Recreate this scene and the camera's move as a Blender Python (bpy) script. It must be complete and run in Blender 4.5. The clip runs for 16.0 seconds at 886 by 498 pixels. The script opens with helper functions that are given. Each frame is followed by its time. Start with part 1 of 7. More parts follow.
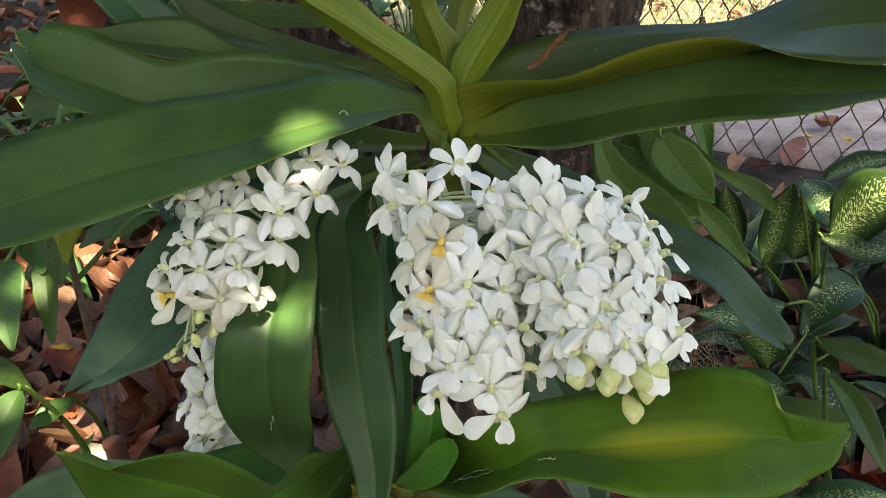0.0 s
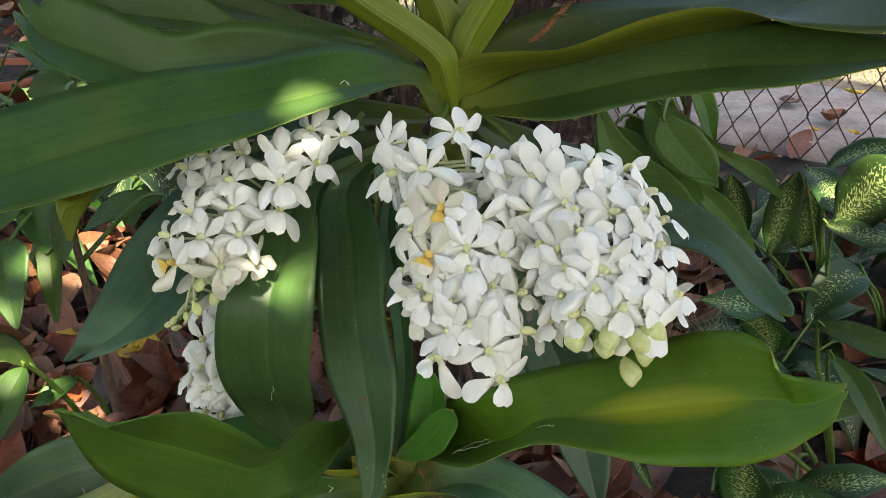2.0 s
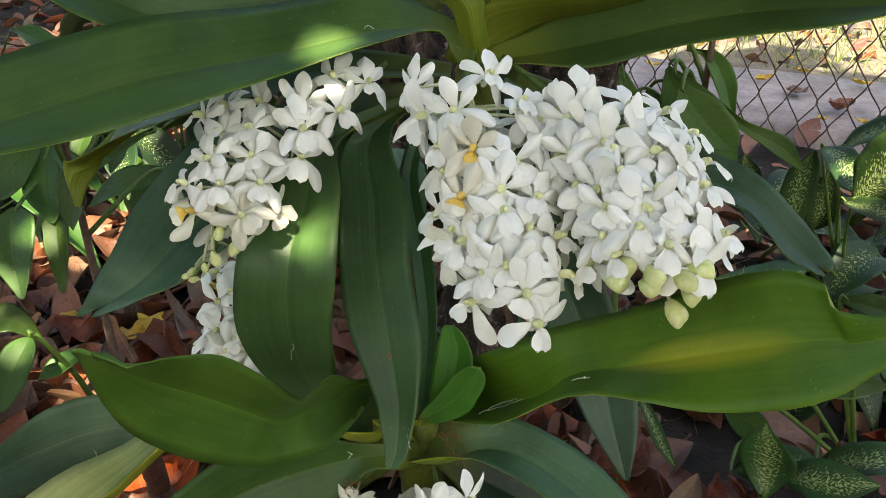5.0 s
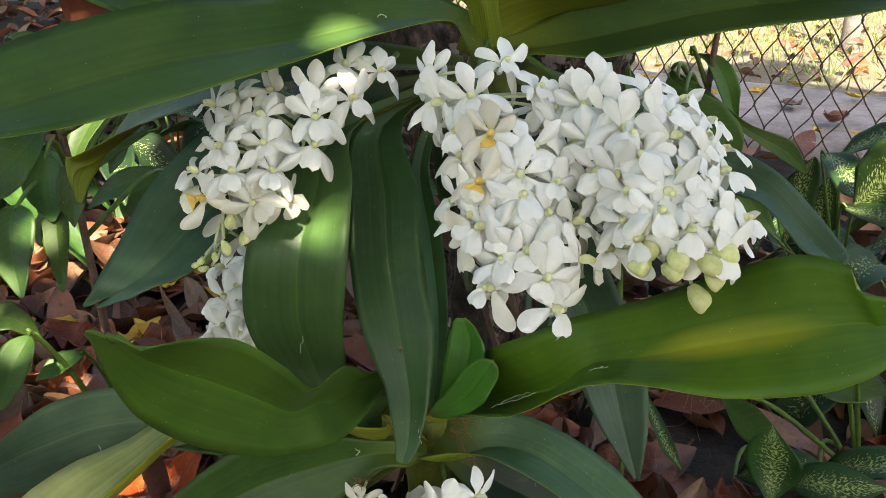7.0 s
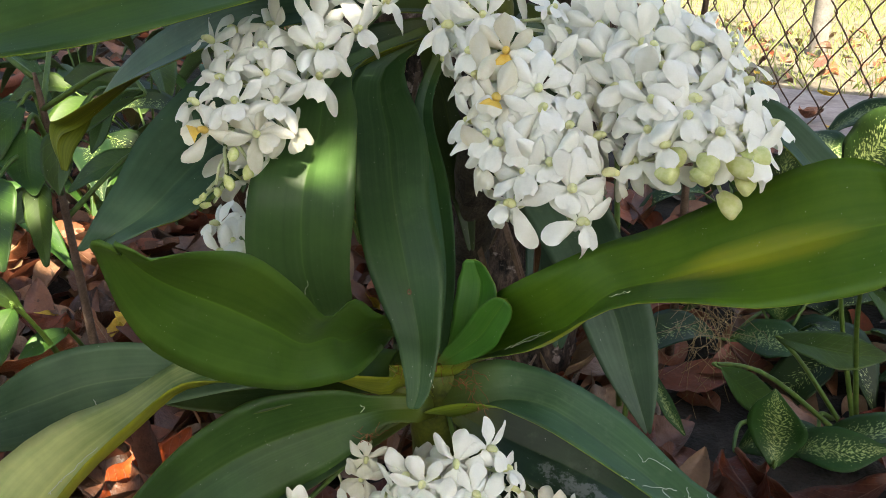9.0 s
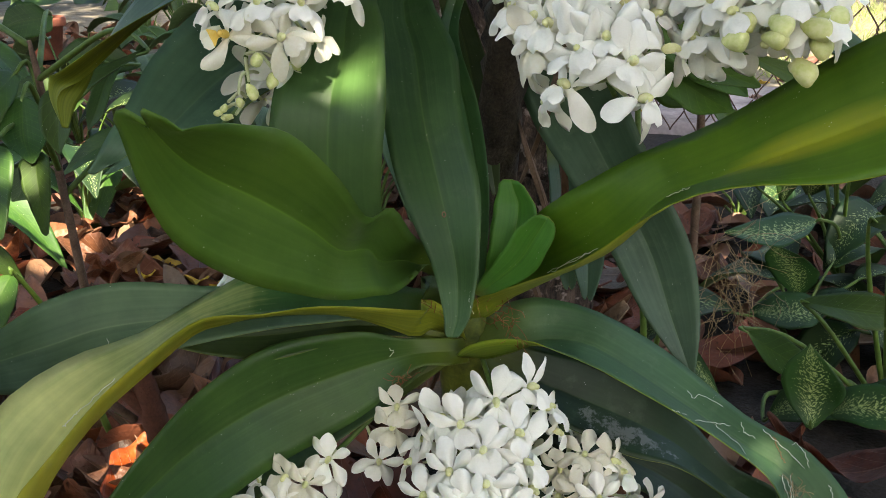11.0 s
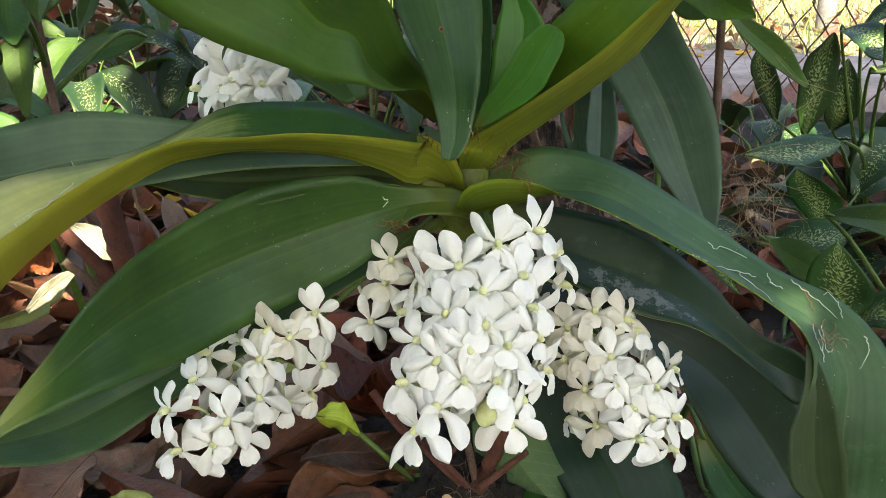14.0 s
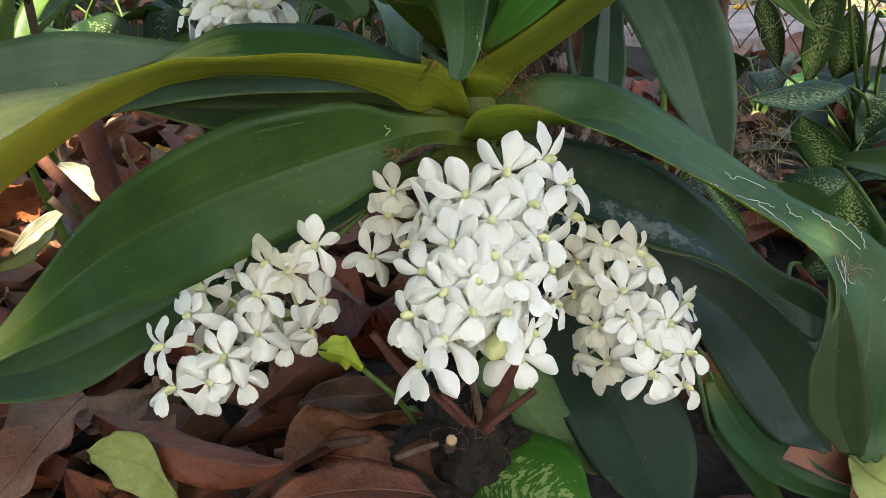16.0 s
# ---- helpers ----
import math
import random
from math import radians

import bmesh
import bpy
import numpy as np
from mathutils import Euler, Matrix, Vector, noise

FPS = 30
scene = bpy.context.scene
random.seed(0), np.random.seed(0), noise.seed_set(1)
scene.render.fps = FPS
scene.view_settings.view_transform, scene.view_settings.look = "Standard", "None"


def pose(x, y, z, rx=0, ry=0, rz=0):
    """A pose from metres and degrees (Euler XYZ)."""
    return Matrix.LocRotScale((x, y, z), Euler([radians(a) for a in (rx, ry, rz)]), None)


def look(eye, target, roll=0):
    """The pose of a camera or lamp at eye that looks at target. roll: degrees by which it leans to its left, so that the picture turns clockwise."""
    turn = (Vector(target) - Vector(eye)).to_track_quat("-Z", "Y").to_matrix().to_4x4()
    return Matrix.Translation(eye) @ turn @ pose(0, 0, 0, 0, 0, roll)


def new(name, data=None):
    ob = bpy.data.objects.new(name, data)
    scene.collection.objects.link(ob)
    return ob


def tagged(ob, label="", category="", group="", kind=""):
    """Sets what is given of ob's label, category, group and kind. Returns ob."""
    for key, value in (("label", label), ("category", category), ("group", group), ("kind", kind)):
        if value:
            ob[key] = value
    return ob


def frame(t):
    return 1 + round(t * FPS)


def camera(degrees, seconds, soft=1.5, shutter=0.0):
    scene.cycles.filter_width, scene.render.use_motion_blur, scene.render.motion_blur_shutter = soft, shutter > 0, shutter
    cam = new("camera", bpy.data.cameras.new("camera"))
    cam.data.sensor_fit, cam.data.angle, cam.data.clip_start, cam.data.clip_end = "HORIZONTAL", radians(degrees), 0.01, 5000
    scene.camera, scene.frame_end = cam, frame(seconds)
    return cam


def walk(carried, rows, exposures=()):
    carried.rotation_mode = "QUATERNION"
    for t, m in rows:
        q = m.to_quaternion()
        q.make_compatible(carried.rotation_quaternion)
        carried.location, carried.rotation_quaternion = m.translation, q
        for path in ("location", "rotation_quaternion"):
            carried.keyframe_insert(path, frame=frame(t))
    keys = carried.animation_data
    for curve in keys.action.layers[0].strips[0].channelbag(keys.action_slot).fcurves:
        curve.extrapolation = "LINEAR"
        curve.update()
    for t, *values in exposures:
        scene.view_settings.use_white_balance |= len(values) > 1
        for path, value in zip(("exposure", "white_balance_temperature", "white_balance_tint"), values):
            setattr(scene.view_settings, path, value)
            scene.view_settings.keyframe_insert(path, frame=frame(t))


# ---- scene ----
cam = camera(53.5, 16.0, soft=0.85)
METRES, EYE, TILT, LEAN, TURN = 0.36, 0.70, -25.0, 0.0, 0.0
ROWS = [
    (0.0, 0.0, 0.0, 0.0, 0.0, 0.0, -0.0),
    (0.5, -0.003, 0.0012, -0.0131, 0.06, 0.08, -0.12),
    (1.0, 0.0091, 0.0064, -0.0245, 0.1, 0.05, -0.22),
    (1.5, 0.0094, 0.0032, -0.0412, 0.25, 0.0, -0.24),
    (2.0, 0.0112, -0.0016, -0.0493, 0.44, -0.05, -0.22),
    (2.5, 0.0093, 0.0064, -0.0615, 0.69, -0.08, -0.19),
    (3.0, 0.0037, 0.0205, -0.0792, 0.84, -0.12, -0.11),
    (3.5, -0.0014, 0.0299, -0.0974, 0.79, -0.13, -0.09),
    (4.0, -0.0217, 0.0528, -0.1238, 0.68, -0.19, -0.13),
    (6.5, -0.0543, 0.0503, -0.1447, -0.24, 0.92, -0.5),
    (7.0, -0.0743, 0.0706, -0.175, -0.33, 1.13, -0.51),
    (7.5, -0.0752, 0.0856, -0.2126, -0.71, 1.23, -0.42),
    (8.0, -0.1047, 0.0907, -0.2394, -1.38, 1.45, -0.21),
    (10.5, -0.164, 0.1789, -0.4363, -2.86, 4.1, 1.7),
    (11.0, -0.2101, 0.2216, -0.4679, -2.9, 4.27, 2.05),
    (11.5, -0.2069, 0.2431, -0.5207, -2.87, 4.26, 2.06),
    (12.0, -0.2135, 0.2542, -0.5579, -2.76, 4.26, 2.05),
    (12.5, -0.2109, 0.288, -0.5975, -2.67, 4.21, 1.9),
    (13.0, -0.2001, 0.3141, -0.6423, -2.5, 4.24, 1.81),
    (13.5, -0.1956, 0.3316, -0.6703, -2.27, 4.27, 1.69),
    (14.0, -0.1882, 0.3603, -0.7085, -2.1, 4.18, 1.55),
    (14.5, -0.1832, 0.3906, -0.7361, -2.18, 3.42, 1.49),
    (15.0, -0.1883, 0.4062, -0.7453, -2.36, 2.48, 1.54),
    (15.5, -0.1883, 0.4134, -0.7467, -2.55, 2.1, 1.57),
    (16.0, -0.2088, 0.4228, -0.7534, -2.71, 1.83, 1.62),
]
walk(cam, [(t, pose(0, 0, EYE, TILT, LEAN, TURN) @ pose(METRES * x, METRES * y, METRES * z, 90 + pitch, roll, yaw)) for t, x, y, z, yaw, pitch, roll in ROWS],
     exposures=[(t, 2.37 + e, k, 8.0) for t, e, k in ((0.0, 0.0, 7250.0), (8.2, -0.03, 7200.0), (11.0, 0.02, 7100.0), (12.5, 0.34, 7100.0), (16.0, 0.17, 7050.0))])

# ---- light: open shade under a tree, with a few sun flecks ----
SUN_WAY = Vector((0.08, -0.80, 1.0)).normalized()
world = bpy.data.worlds.new("world")
scene.world = world
world.use_nodes = True
wn = world.node_tree.nodes
sky = wn.new("ShaderNodeTexSky")
sky.sky_type, sky.sun_disc = "NISHITA", False
sky.sun_elevation = math.asin(SUN_WAY.z)
sky.sun_rotation = math.atan2(SUN_WAY.x, SUN_WAY.y)
sky.dust_density = 3.0
wn["Background"].inputs["Strength"].default_value = 0.15
world.node_tree.links.new(sky.outputs[0], wn["Background"].inputs["Color"])
sun = new("sun", bpy.data.lights.new("sun", "SUN"))
sun.data.energy, sun.data.angle, sun.data.color = 5.0, radians(0.45), (1.0, 0.93, 0.80)
sun.matrix_world = look(SUN_WAY * 10, (0, 0, 0))


# ---- materials ----
def material(name, rough=0.5, spec=0.5):
    m = bpy.data.materials.new(name)
    m.use_nodes = True
    b = m.node_tree.nodes["Principled BSDF"]
    b.inputs["Roughness"].default_value = rough
    b.inputs["Specular IOR Level"].default_value = spec
    return m, m.node_tree.nodes, m.node_tree.links, b


def ramp(nodes, links, source, stops):
    r = nodes.new("ShaderNodeValToRGB")
    while len(r.color_ramp.elements) < len(stops):
        r.color_ramp.elements.new(0.5)
    for e, (p, c) in zip(r.color_ramp.elements, stops):
        e.position, e.color = p, (*c, 1)
    links.new(source, r.inputs[0])
    return r


def tex(nodes, links, kind, vector=None, **values):
    n = nodes.new(kind)
    for k, v in values.items():
        n.inputs[k].default_value = v
    if vector is not None:
        links.new(vector, n.inputs["Vector"])
    return n


def mix(nodes, links, fac, a, b, blend="MIX"):
    n = nodes.new("ShaderNodeMix")
    n.data_type, n.blend_type = "RGBA", blend
    for sock, v in ((n.inputs["Factor"], fac), (n.inputs["A"], a), (n.inputs["B"], b)):
        if isinstance(v, (int, float)):
            sock.default_value = v
        elif isinstance(v, tuple):
            sock.default_value = (*v, 1)
        else:
            links.new(v, sock)
    return n.outputs["Result"]


def math_node(nodes, links, op, a, b=0.0):
    n = nodes.new("ShaderNodeMath")
    n.operation = op
    for sock, v in zip(n.inputs, (a, b)):
        if isinstance(v, (int, float)):
            sock.default_value = v
        else:
            links.new(v, sock)
    return n.outputs[0]


def bump(nodes, links, bsdf, height, strength, distance=0.001):
    b = nodes.new("ShaderNodeBump")
    b.inputs["Strength"].default_value, b.inputs["Distance"].default_value = strength, distance
    links.new(height, b.inputs["Height"])
    links.new(b.outputs[0], bsdf.inputs["Normal"])


def translucent(nodes, links, bsdf, colour, amount):
    t = nodes.new("ShaderNodeBsdfTranslucent")
    m = nodes.new("ShaderNodeMixShader")
    m.inputs[0].default_value = amount
    if isinstance(colour, tuple):
        t.inputs[0].default_value = (*colour, 1)
    else:
        links.new(colour, t.inputs[0])
    links.new(bsdf.outputs[0], m.inputs[1])
    links.new(t.outputs[0], m.inputs[2])
    links.new(m.outputs[0], nodes["Material Output"].inputs["Surface"])


def leaf_material(name, dark, light, rough=0.37, stripe=0.28, patch=None, dust=0.16, speckle=0, blotch=1.25, vein=0, scurf=0, foot=0.0, thin=0.05):
    """Leaf skin. UV: u across (0 to 1), v along (0 at the base, 1 at the tip). patch: (v, width, colour, amount, width across) of a bleached area."""
    m, n, l, b = material(name, rough, 0.30)
    uv = n.new("ShaderNodeUVMap")
    obj = n.new("ShaderNodeTexCoord").outputs["Object"]
    info = n.new("ShaderNodeObjectInfo")
    mapping = n.new("ShaderNodeMapping")
    mapping.inputs["Scale"].default_value = (19, 0.3, 1)
    l.new(uv.outputs[0], mapping.inputs[0])
    lines = tex(n, l, "ShaderNodeTexNoise", mapping.outputs[0], Scale=1.0, Detail=3.0)
    broad = tex(n, l, "ShaderNodeTexNoise", obj, Scale=16.0, Detail=5.0, Roughness=0.62)
    fine = tex(n, l, "ShaderNodeTexNoise", obj, Scale=420.0, Detail=2.0)
    f = math_node(n, l, "ADD", math_node(n, l, "MULTIPLY", lines.outputs[0], stripe), math_node(n, l, "MULTIPLY", broad.outputs[0], 1.0 - stripe))
    col = ramp(n, l, f, [(0.34, dark), (0.66, light)]).outputs[0]
    hue = n.new("ShaderNodeHueSaturation")
    l.new(col, hue.inputs["Color"])
    l.new(math_node(n, l, "ADD", math_node(n, l, "MULTIPLY", info.outputs["Random"], 0.035), 0.482), hue.inputs["Hue"])
    l.new(math_node(n, l, "ADD", math_node(n, l, "MULTIPLY", info.outputs["Random"], 0.5), 0.75), hue.inputs["Value"])
    col = hue.outputs[0]
    sep = n.new("ShaderNodeSeparateXYZ")
    l.new(uv.outputs[0], sep.inputs[0])
    off = math_node(n, l, "ABSOLUTE", math_node(n, l, "SUBTRACT", sep.outputs[0], 0.5))
    # midrib: a slightly paler line, with its crease's shading painted dark on both sides
    rib = ramp(n, l, off, [(0.0, (1, 1, 1)), (0.012, (0.35, 0.35, 0.35)), (0.075, (0, 0, 0))]).outputs[0]
    groove_shade = ramp(n, l, off, [(0.0, (0.0,) * 3), (0.02, (0.14,) * 3), (0.10, (0, 0, 0))]).outputs[0]
    col = mix(n, l, groove_shade, col, tuple(c * 0.55 for c in dark))
    col = mix(n, l, math_node(n, l, "MULTIPLY", rib, 0.28), col, tuple(min(1, c * f) for c, f in zip(light, (2.2, 1.8, 1.6))))
    if patch:
        v0, wide, pc, amount, across_ = patch
        dv = math_node(n, l, "DIVIDE", math_node(n, l, "SUBTRACT", sep.outputs[1], v0), wide)
        du = math_node(n, l, "DIVIDE", math_node(n, l, "SUBTRACT", sep.outputs[0], 0.5), across_)
        r2 = math_node(n, l, "ADD", math_node(n, l, "MULTIPLY", dv, dv), math_node(n, l, "MULTIPLY", du, du))
        r2 = math_node(n, l, "ADD", r2, math_node(n, l, "MULTIPLY", math_node(n, l, "SUBTRACT", lines.outputs[0], 0.5), 0.7))
        r2 = math_node(n, l, "ADD", r2, math_node(n, l, "MULTIPLY", math_node(n, l, "SUBTRACT", broad.outputs[0], 0.5), 1.2))
        mask = ramp(n, l, r2, [(0.0, (amount,) * 3), (1.0, (0, 0, 0))]).outputs[0]
        col = mix(n, l, mask, col, pc)
    if foot:
        fm = ramp(n, l, sep.outputs[1], [(0.03, (foot,) * 3), (0.20, (0, 0, 0))]).outputs[0]
        col = mix(n, l, fm, col, (0.115, 0.135, 0.014))
    if speckle:
        m2 = n.new("ShaderNodeMapping")
        m2.inputs["Scale"].default_value = (13, 40, 1)
        shear = n.new("ShaderNodeCombineXYZ")
        l.new(sep.outputs[0], shear.inputs[0])
        l.new(math_node(n, l, "SUBTRACT", sep.outputs[1], math_node(n, l, "MULTIPLY", off, 0.45)), shear.inputs[1])
        l.new(shear.outputs[0], m2.inputs[0])
        sp = tex(n, l, "ShaderNodeTexNoise", m2.outputs[0], Scale=blotch, Detail=2.5, Roughness=0.65)
        near = ramp(n, l, off, [(0.0, (0.20,) * 3), (0.20, (0.15,) * 3), (0.40, (0.0,) * 3)]).outputs[0]
        s = math_node(n, l, "ADD", sp.outputs[0], near)
        mask = ramp(n, l, s, [(0.67 - speckle, (0, 0, 0)), (0.71 - speckle, (0.9, 0.9, 0.9))]).outputs[0]
        col = mix(n, l, mask, col, (0.33, 0.40, 0.15))
    if vein:
        side = math_node(n, l, "SUBTRACT", sep.outputs[1], math_node(n, l, "MULTIPLY", off, 0.4))
        wave = math_node(n, l, "ABSOLUTE", math_node(n, l, "SINE", math_node(n, l, "MULTIPLY", side, 34.0)))
        vm = ramp(n, l, wave, [(0.0, (vein,) * 3), (0.16, (0, 0, 0))]).outputs[0]
        col = mix(n, l, vm, col, tuple(min(1, c * 1.9) for c in light))
    if scurf:
        sc = tex(n, l, "ShaderNodeTexNoise", obj, Scale=130.0, Detail=8.0, Roughness=0.75)
        dv = math_node(n, l, "DIVIDE", math_node(n, l, "SUBTRACT", sep.outputs[1], 0.46), 0.22)
        du = math_node(n, l, "DIVIDE", math_node(n, l, "SUBTRACT", sep.outputs[0], 0.72), 0.22)
        r2 = math_node(n, l, "ADD", math_node(n, l, "MULTIPLY", dv, dv), math_node(n, l, "MULTIPLY", du, du))
        e = math_node(n, l, "SUBTRACT", sc.outputs[0], math_node(n, l, "MULTIPLY", r2, 0.22))
        col = mix(n, l, ramp(n, l, e, [(0.42, (0, 0, 0)), (0.50, (scurf,) * 3)]).outputs[0], col, (0.15, 0.16, 0.14))
    # dust and old water marks
    marks = tex(n, l, "ShaderNodeTexNoise", obj, Scale=55.0, Detail=6.0, Roughness=0.7)
    dm = ramp(n, l, marks.outputs[0], [(0.56, (0, 0, 0)), (0.78, (dust,) * 3)]).outputs[0]
    col = mix(n, l, dm, col, (0.14, 0.19, 0.10))
    vor = tex(n, l, "ShaderNodeTexVoronoi", obj, Scale=150.0)
    some = tex(n, l, "ShaderNodeTexNoise", obj, Scale=38.0, Detail=2.0)
    dot = math_node(n, l, "LESS_THAN", vor.outputs["Distance"], math_node(n, l, "MULTIPLY", math_node(n, l, "SUBTRACT", some.outputs[0], 0.50), 0.55))
    col = mix(n, l, math_node(n, l, "MULTIPLY", dot, 0.15), col, (0.25, 0.30, 0.16))
    # tiny white specks, and pale dry streaks along the leaf
    specks = tex(n, l, "ShaderNodeTexVoronoi", obj, Scale=330.0)
    few = math_node(n, l, "GREATER_THAN", tex(n, l, "ShaderNodeTexNoise", obj, Scale=95.0, Detail=1.0).outputs[0], 0.60)
    tiny = math_node(n, l, "MULTIPLY", math_node(n, l, "LESS_THAN", specks.outputs["Distance"], 0.085), few)
    col = mix(n, l, math_node(n, l, "MULTIPLY", tiny, 0.65), col, (0.55, 0.56, 0.46))
    where = ramp(n, l, tex(n, l, "ShaderNodeTexNoise", obj, Scale=22.0, Detail=2.0).outputs[0], [(0.50, (0, 0, 0)), (0.66, (dust, dust, dust))]).outputs[0]
    grain = ramp(n, l, lines.outputs[0], [(0.50, (0, 0, 0)), (0.68, (0.35, 0.35, 0.35))]).outputs[0]
    col = mix(n, l, math_node(n, l, "MULTIPLY", where, grain), col, (0.20, 0.25, 0.16))
    l.new(col, b.inputs["Base Color"])
    rr = math_node(n, l, "ADD", math_node(n, l, "MULTIPLY", broad.outputs[0], 0.22), rough - 0.05)
    l.new(rr, b.inputs["Roughness"])
    h = math_node(n, l, "ADD", math_node(n, l, "MULTIPLY", lines.outputs[0], 0.7), math_node(n, l, "MULTIPLY", fine.outputs[0], 0.6))
    bump(n, l, b, h, 0.16, 0.0006)
    translucent(n, l, b, mix(n, l, 0.5, col, (0.25, 0.42, 0.03)), thin)
    return m


LEAF_TOP = leaf_material("orchid_leaf_top", (0.021, 0.045, 0.010), (0.057, 0.097, 0.020), foot=0.9)
LEAF_BLUE = leaf_material("orchid_leaf_bluish", (0.020, 0.060, 0.019), (0.055, 0.122, 0.036), dust=0.25, foot=0.9)
LEAF_FRESH = leaf_material("orchid_leaf_fresh", (0.043, 0.128, 0.015), (0.098, 0.228, 0.030), dust=0.2, foot=0.9, thin=0.15)
LEAF_BLEACH = leaf_material("orchid_leaf_bleached_middle", (0.046, 0.122, 0.008), (0.112, 0.222, 0.015), patch=(0.74, 0.15, (0.42, 0.42, 0.03), 0.75, 0.17), foot=0.3)
LEAF_GOLD = leaf_material("orchid_leaf_bleached_end", (0.024, 0.072, 0.015), (0.050, 0.125, 0.024), patch=(1.0, 0.60, (0.66, 0.66, 0.24), 1.0, 1.6), foot=0.9)
LEAF_HANGING = leaf_material("orchid_leaf_mid_green", (0.030, 0.088, 0.020), (0.070, 0.158, 0.042), foot=0.9)
LEAF_BACK = leaf_material("orchid_leaf_green_underside", (0.054, 0.146, 0.013), (0.122, 0.262, 0.028), rough=0.45, stripe=0.4, foot=0.9, thin=0.18)
LEAF_UNDER = leaf_material("orchid_leaf_underside", (0.14, 0.200, 0.014), (0.33, 0.39, 0.034), rough=0.5, stripe=0.6, dust=0.15)
LEAF_TIPPED = leaf_material("orchid_leaf_yellow_tip", (0.021, 0.054, 0.010), (0.054, 0.108, 0.021), patch=(1.0, 0.12, (0.22, 0.26, 0.05), 0.8, 1.2), foot=0.9)
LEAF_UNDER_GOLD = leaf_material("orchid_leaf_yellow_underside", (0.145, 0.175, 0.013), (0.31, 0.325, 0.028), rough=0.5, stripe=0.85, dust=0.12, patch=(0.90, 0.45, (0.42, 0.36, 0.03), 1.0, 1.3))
LEAF_CROWN = leaf_material("orchid_leaf_young_underside", (0.092, 0.132, 0.010), (0.235, 0.280, 0.024), rough=0.48, stripe=0.78, dust=0.1, thin=0.18)
LEAF_DUSTY = leaf_material("orchid_leaf_waxy", (0.030, 0.068, 0.036), (0.074, 0.138, 0.076), dust=0.3, foot=0.9)
LEAF_WAXY = leaf_material("orchid_leaf_greyish_bloom", (0.050, 0.100, 0.050), (0.120, 0.200, 0.100), rough=0.42, dust=0.4, foot=0.9)
LEAF_ARCHING = leaf_material("orchid_leaf_dull_green", (0.023, 0.052, 0.019), (0.058, 0.108, 0.040), rough=0.42, dust=0.4, foot=0.9)
# darker greens paint in the deep shade on the two lowest right-hand leaves
LEAF_DEEP_SHADE = leaf_material("orchid_leaf_deep_shade", (0.004, 0.017, 0.007), (0.012, 0.036, 0.013), dust=0.08, foot=0.9)
LEAF_FOLD = leaf_material("orchid_leaf_folded_margin", (0.018, 0.032, 0.008), (0.044, 0.066, 0.020), rough=0.5, stripe=0.3, dust=0.25)
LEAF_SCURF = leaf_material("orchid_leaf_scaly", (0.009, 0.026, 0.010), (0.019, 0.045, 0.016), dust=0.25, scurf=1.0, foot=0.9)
SHRUB_TOP = leaf_material("shrub_leaf", (0.015, 0.040, 0.006), (0.043, 0.088, 0.011), rough=0.42, stripe=0.2, dust=0.25, vein=0.4)
SHRUB_FRESH = leaf_material("shrub_leaf_mid_green", (0.030, 0.078, 0.008), (0.070, 0.140, 0.016), rough=0.42, stripe=0.2, dust=0.2, vein=0.3, thin=0.12)
SHRUB_UNDER = leaf_material("shrub_leaf_underside", (0.05, 0.09, 0.03), (0.10, 0.15, 0.055), rough=0.6, stripe=0.2, dust=0.2, vein=0.3)
SPECK_TOP = leaf_material("speckled_leaf", (0.009, 0.031, 0.006), (0.022, 0.062, 0.010), rough=0.45, stripe=0.2, dust=0.1, speckle=-0.02, vein=0.15)
SPECK_DARK = leaf_material("speckled_dark_leaf", (0.005, 0.018, 0.004), (0.013, 0.038, 0.007), rough=0.45, stripe=0.2, dust=0.08, speckle=-0.075, vein=0.15)
SPECK_FEW = leaf_material("sparsely_speckled_leaf", (0.024, 0.080, 0.008), (0.048, 0.130, 0.012), rough=0.42, stripe=0.2, dust=0.1, speckle=-0.01, blotch=0.75, vein=0.15)
SPECK_UNDER = leaf_material("speckled_leaf_underside", (0.035, 0.075, 0.02), (0.07, 0.12, 0.03), rough=0.5, stripe=0.2, dust=0.2)


def plain_material(name, dark, light, scale=60.0, rough=0.7, relief=0.4, distance=0.002, vary=0.0, through_light=None):
    m, n, l, b = material(name, rough, 0.35)
    obj = n.new("ShaderNodeTexCoord").outputs["Object"]
    a = tex(n, l, "ShaderNodeTexNoise", obj, Scale=scale, Detail=5.0, Roughness=0.6)
    c = tex(n, l, "ShaderNodeTexNoise", obj, Scale=scale * 9, Detail=3.0)
    f = math_node(n, l, "ADD", math_node(n, l, "MULTIPLY", a.outputs[0], 0.7), math_node(n, l, "MULTIPLY", c.outputs[0], 0.3))
    col = ramp(n, l, f, [(0.33, dark), (0.67, light)]).outputs[0]
    if vary:
        info = n.new("ShaderNodeObjectInfo")
        hue = n.new("ShaderNodeHueSaturation")
        l.new(col, hue.inputs["Color"])
        l.new(math_node(n, l, "ADD", math_node(n, l, "MULTIPLY", info.outputs["Random"], vary), 1.0 - vary * 0.5), hue.inputs["Value"])
        l.new(math_node(n, l, "ADD", math_node(n, l, "MULTIPLY", info.outputs["Random"], vary * 0.07), 0.5 - vary * 0.035), hue.inputs["Hue"])
        col = hue.outputs[0]
    l.new(col, b.inputs["Base Color"])
    bump(n, l, b, f, relief, distance)
    if through_light:
        translucent(n, l, b, col, through_light)
    return m


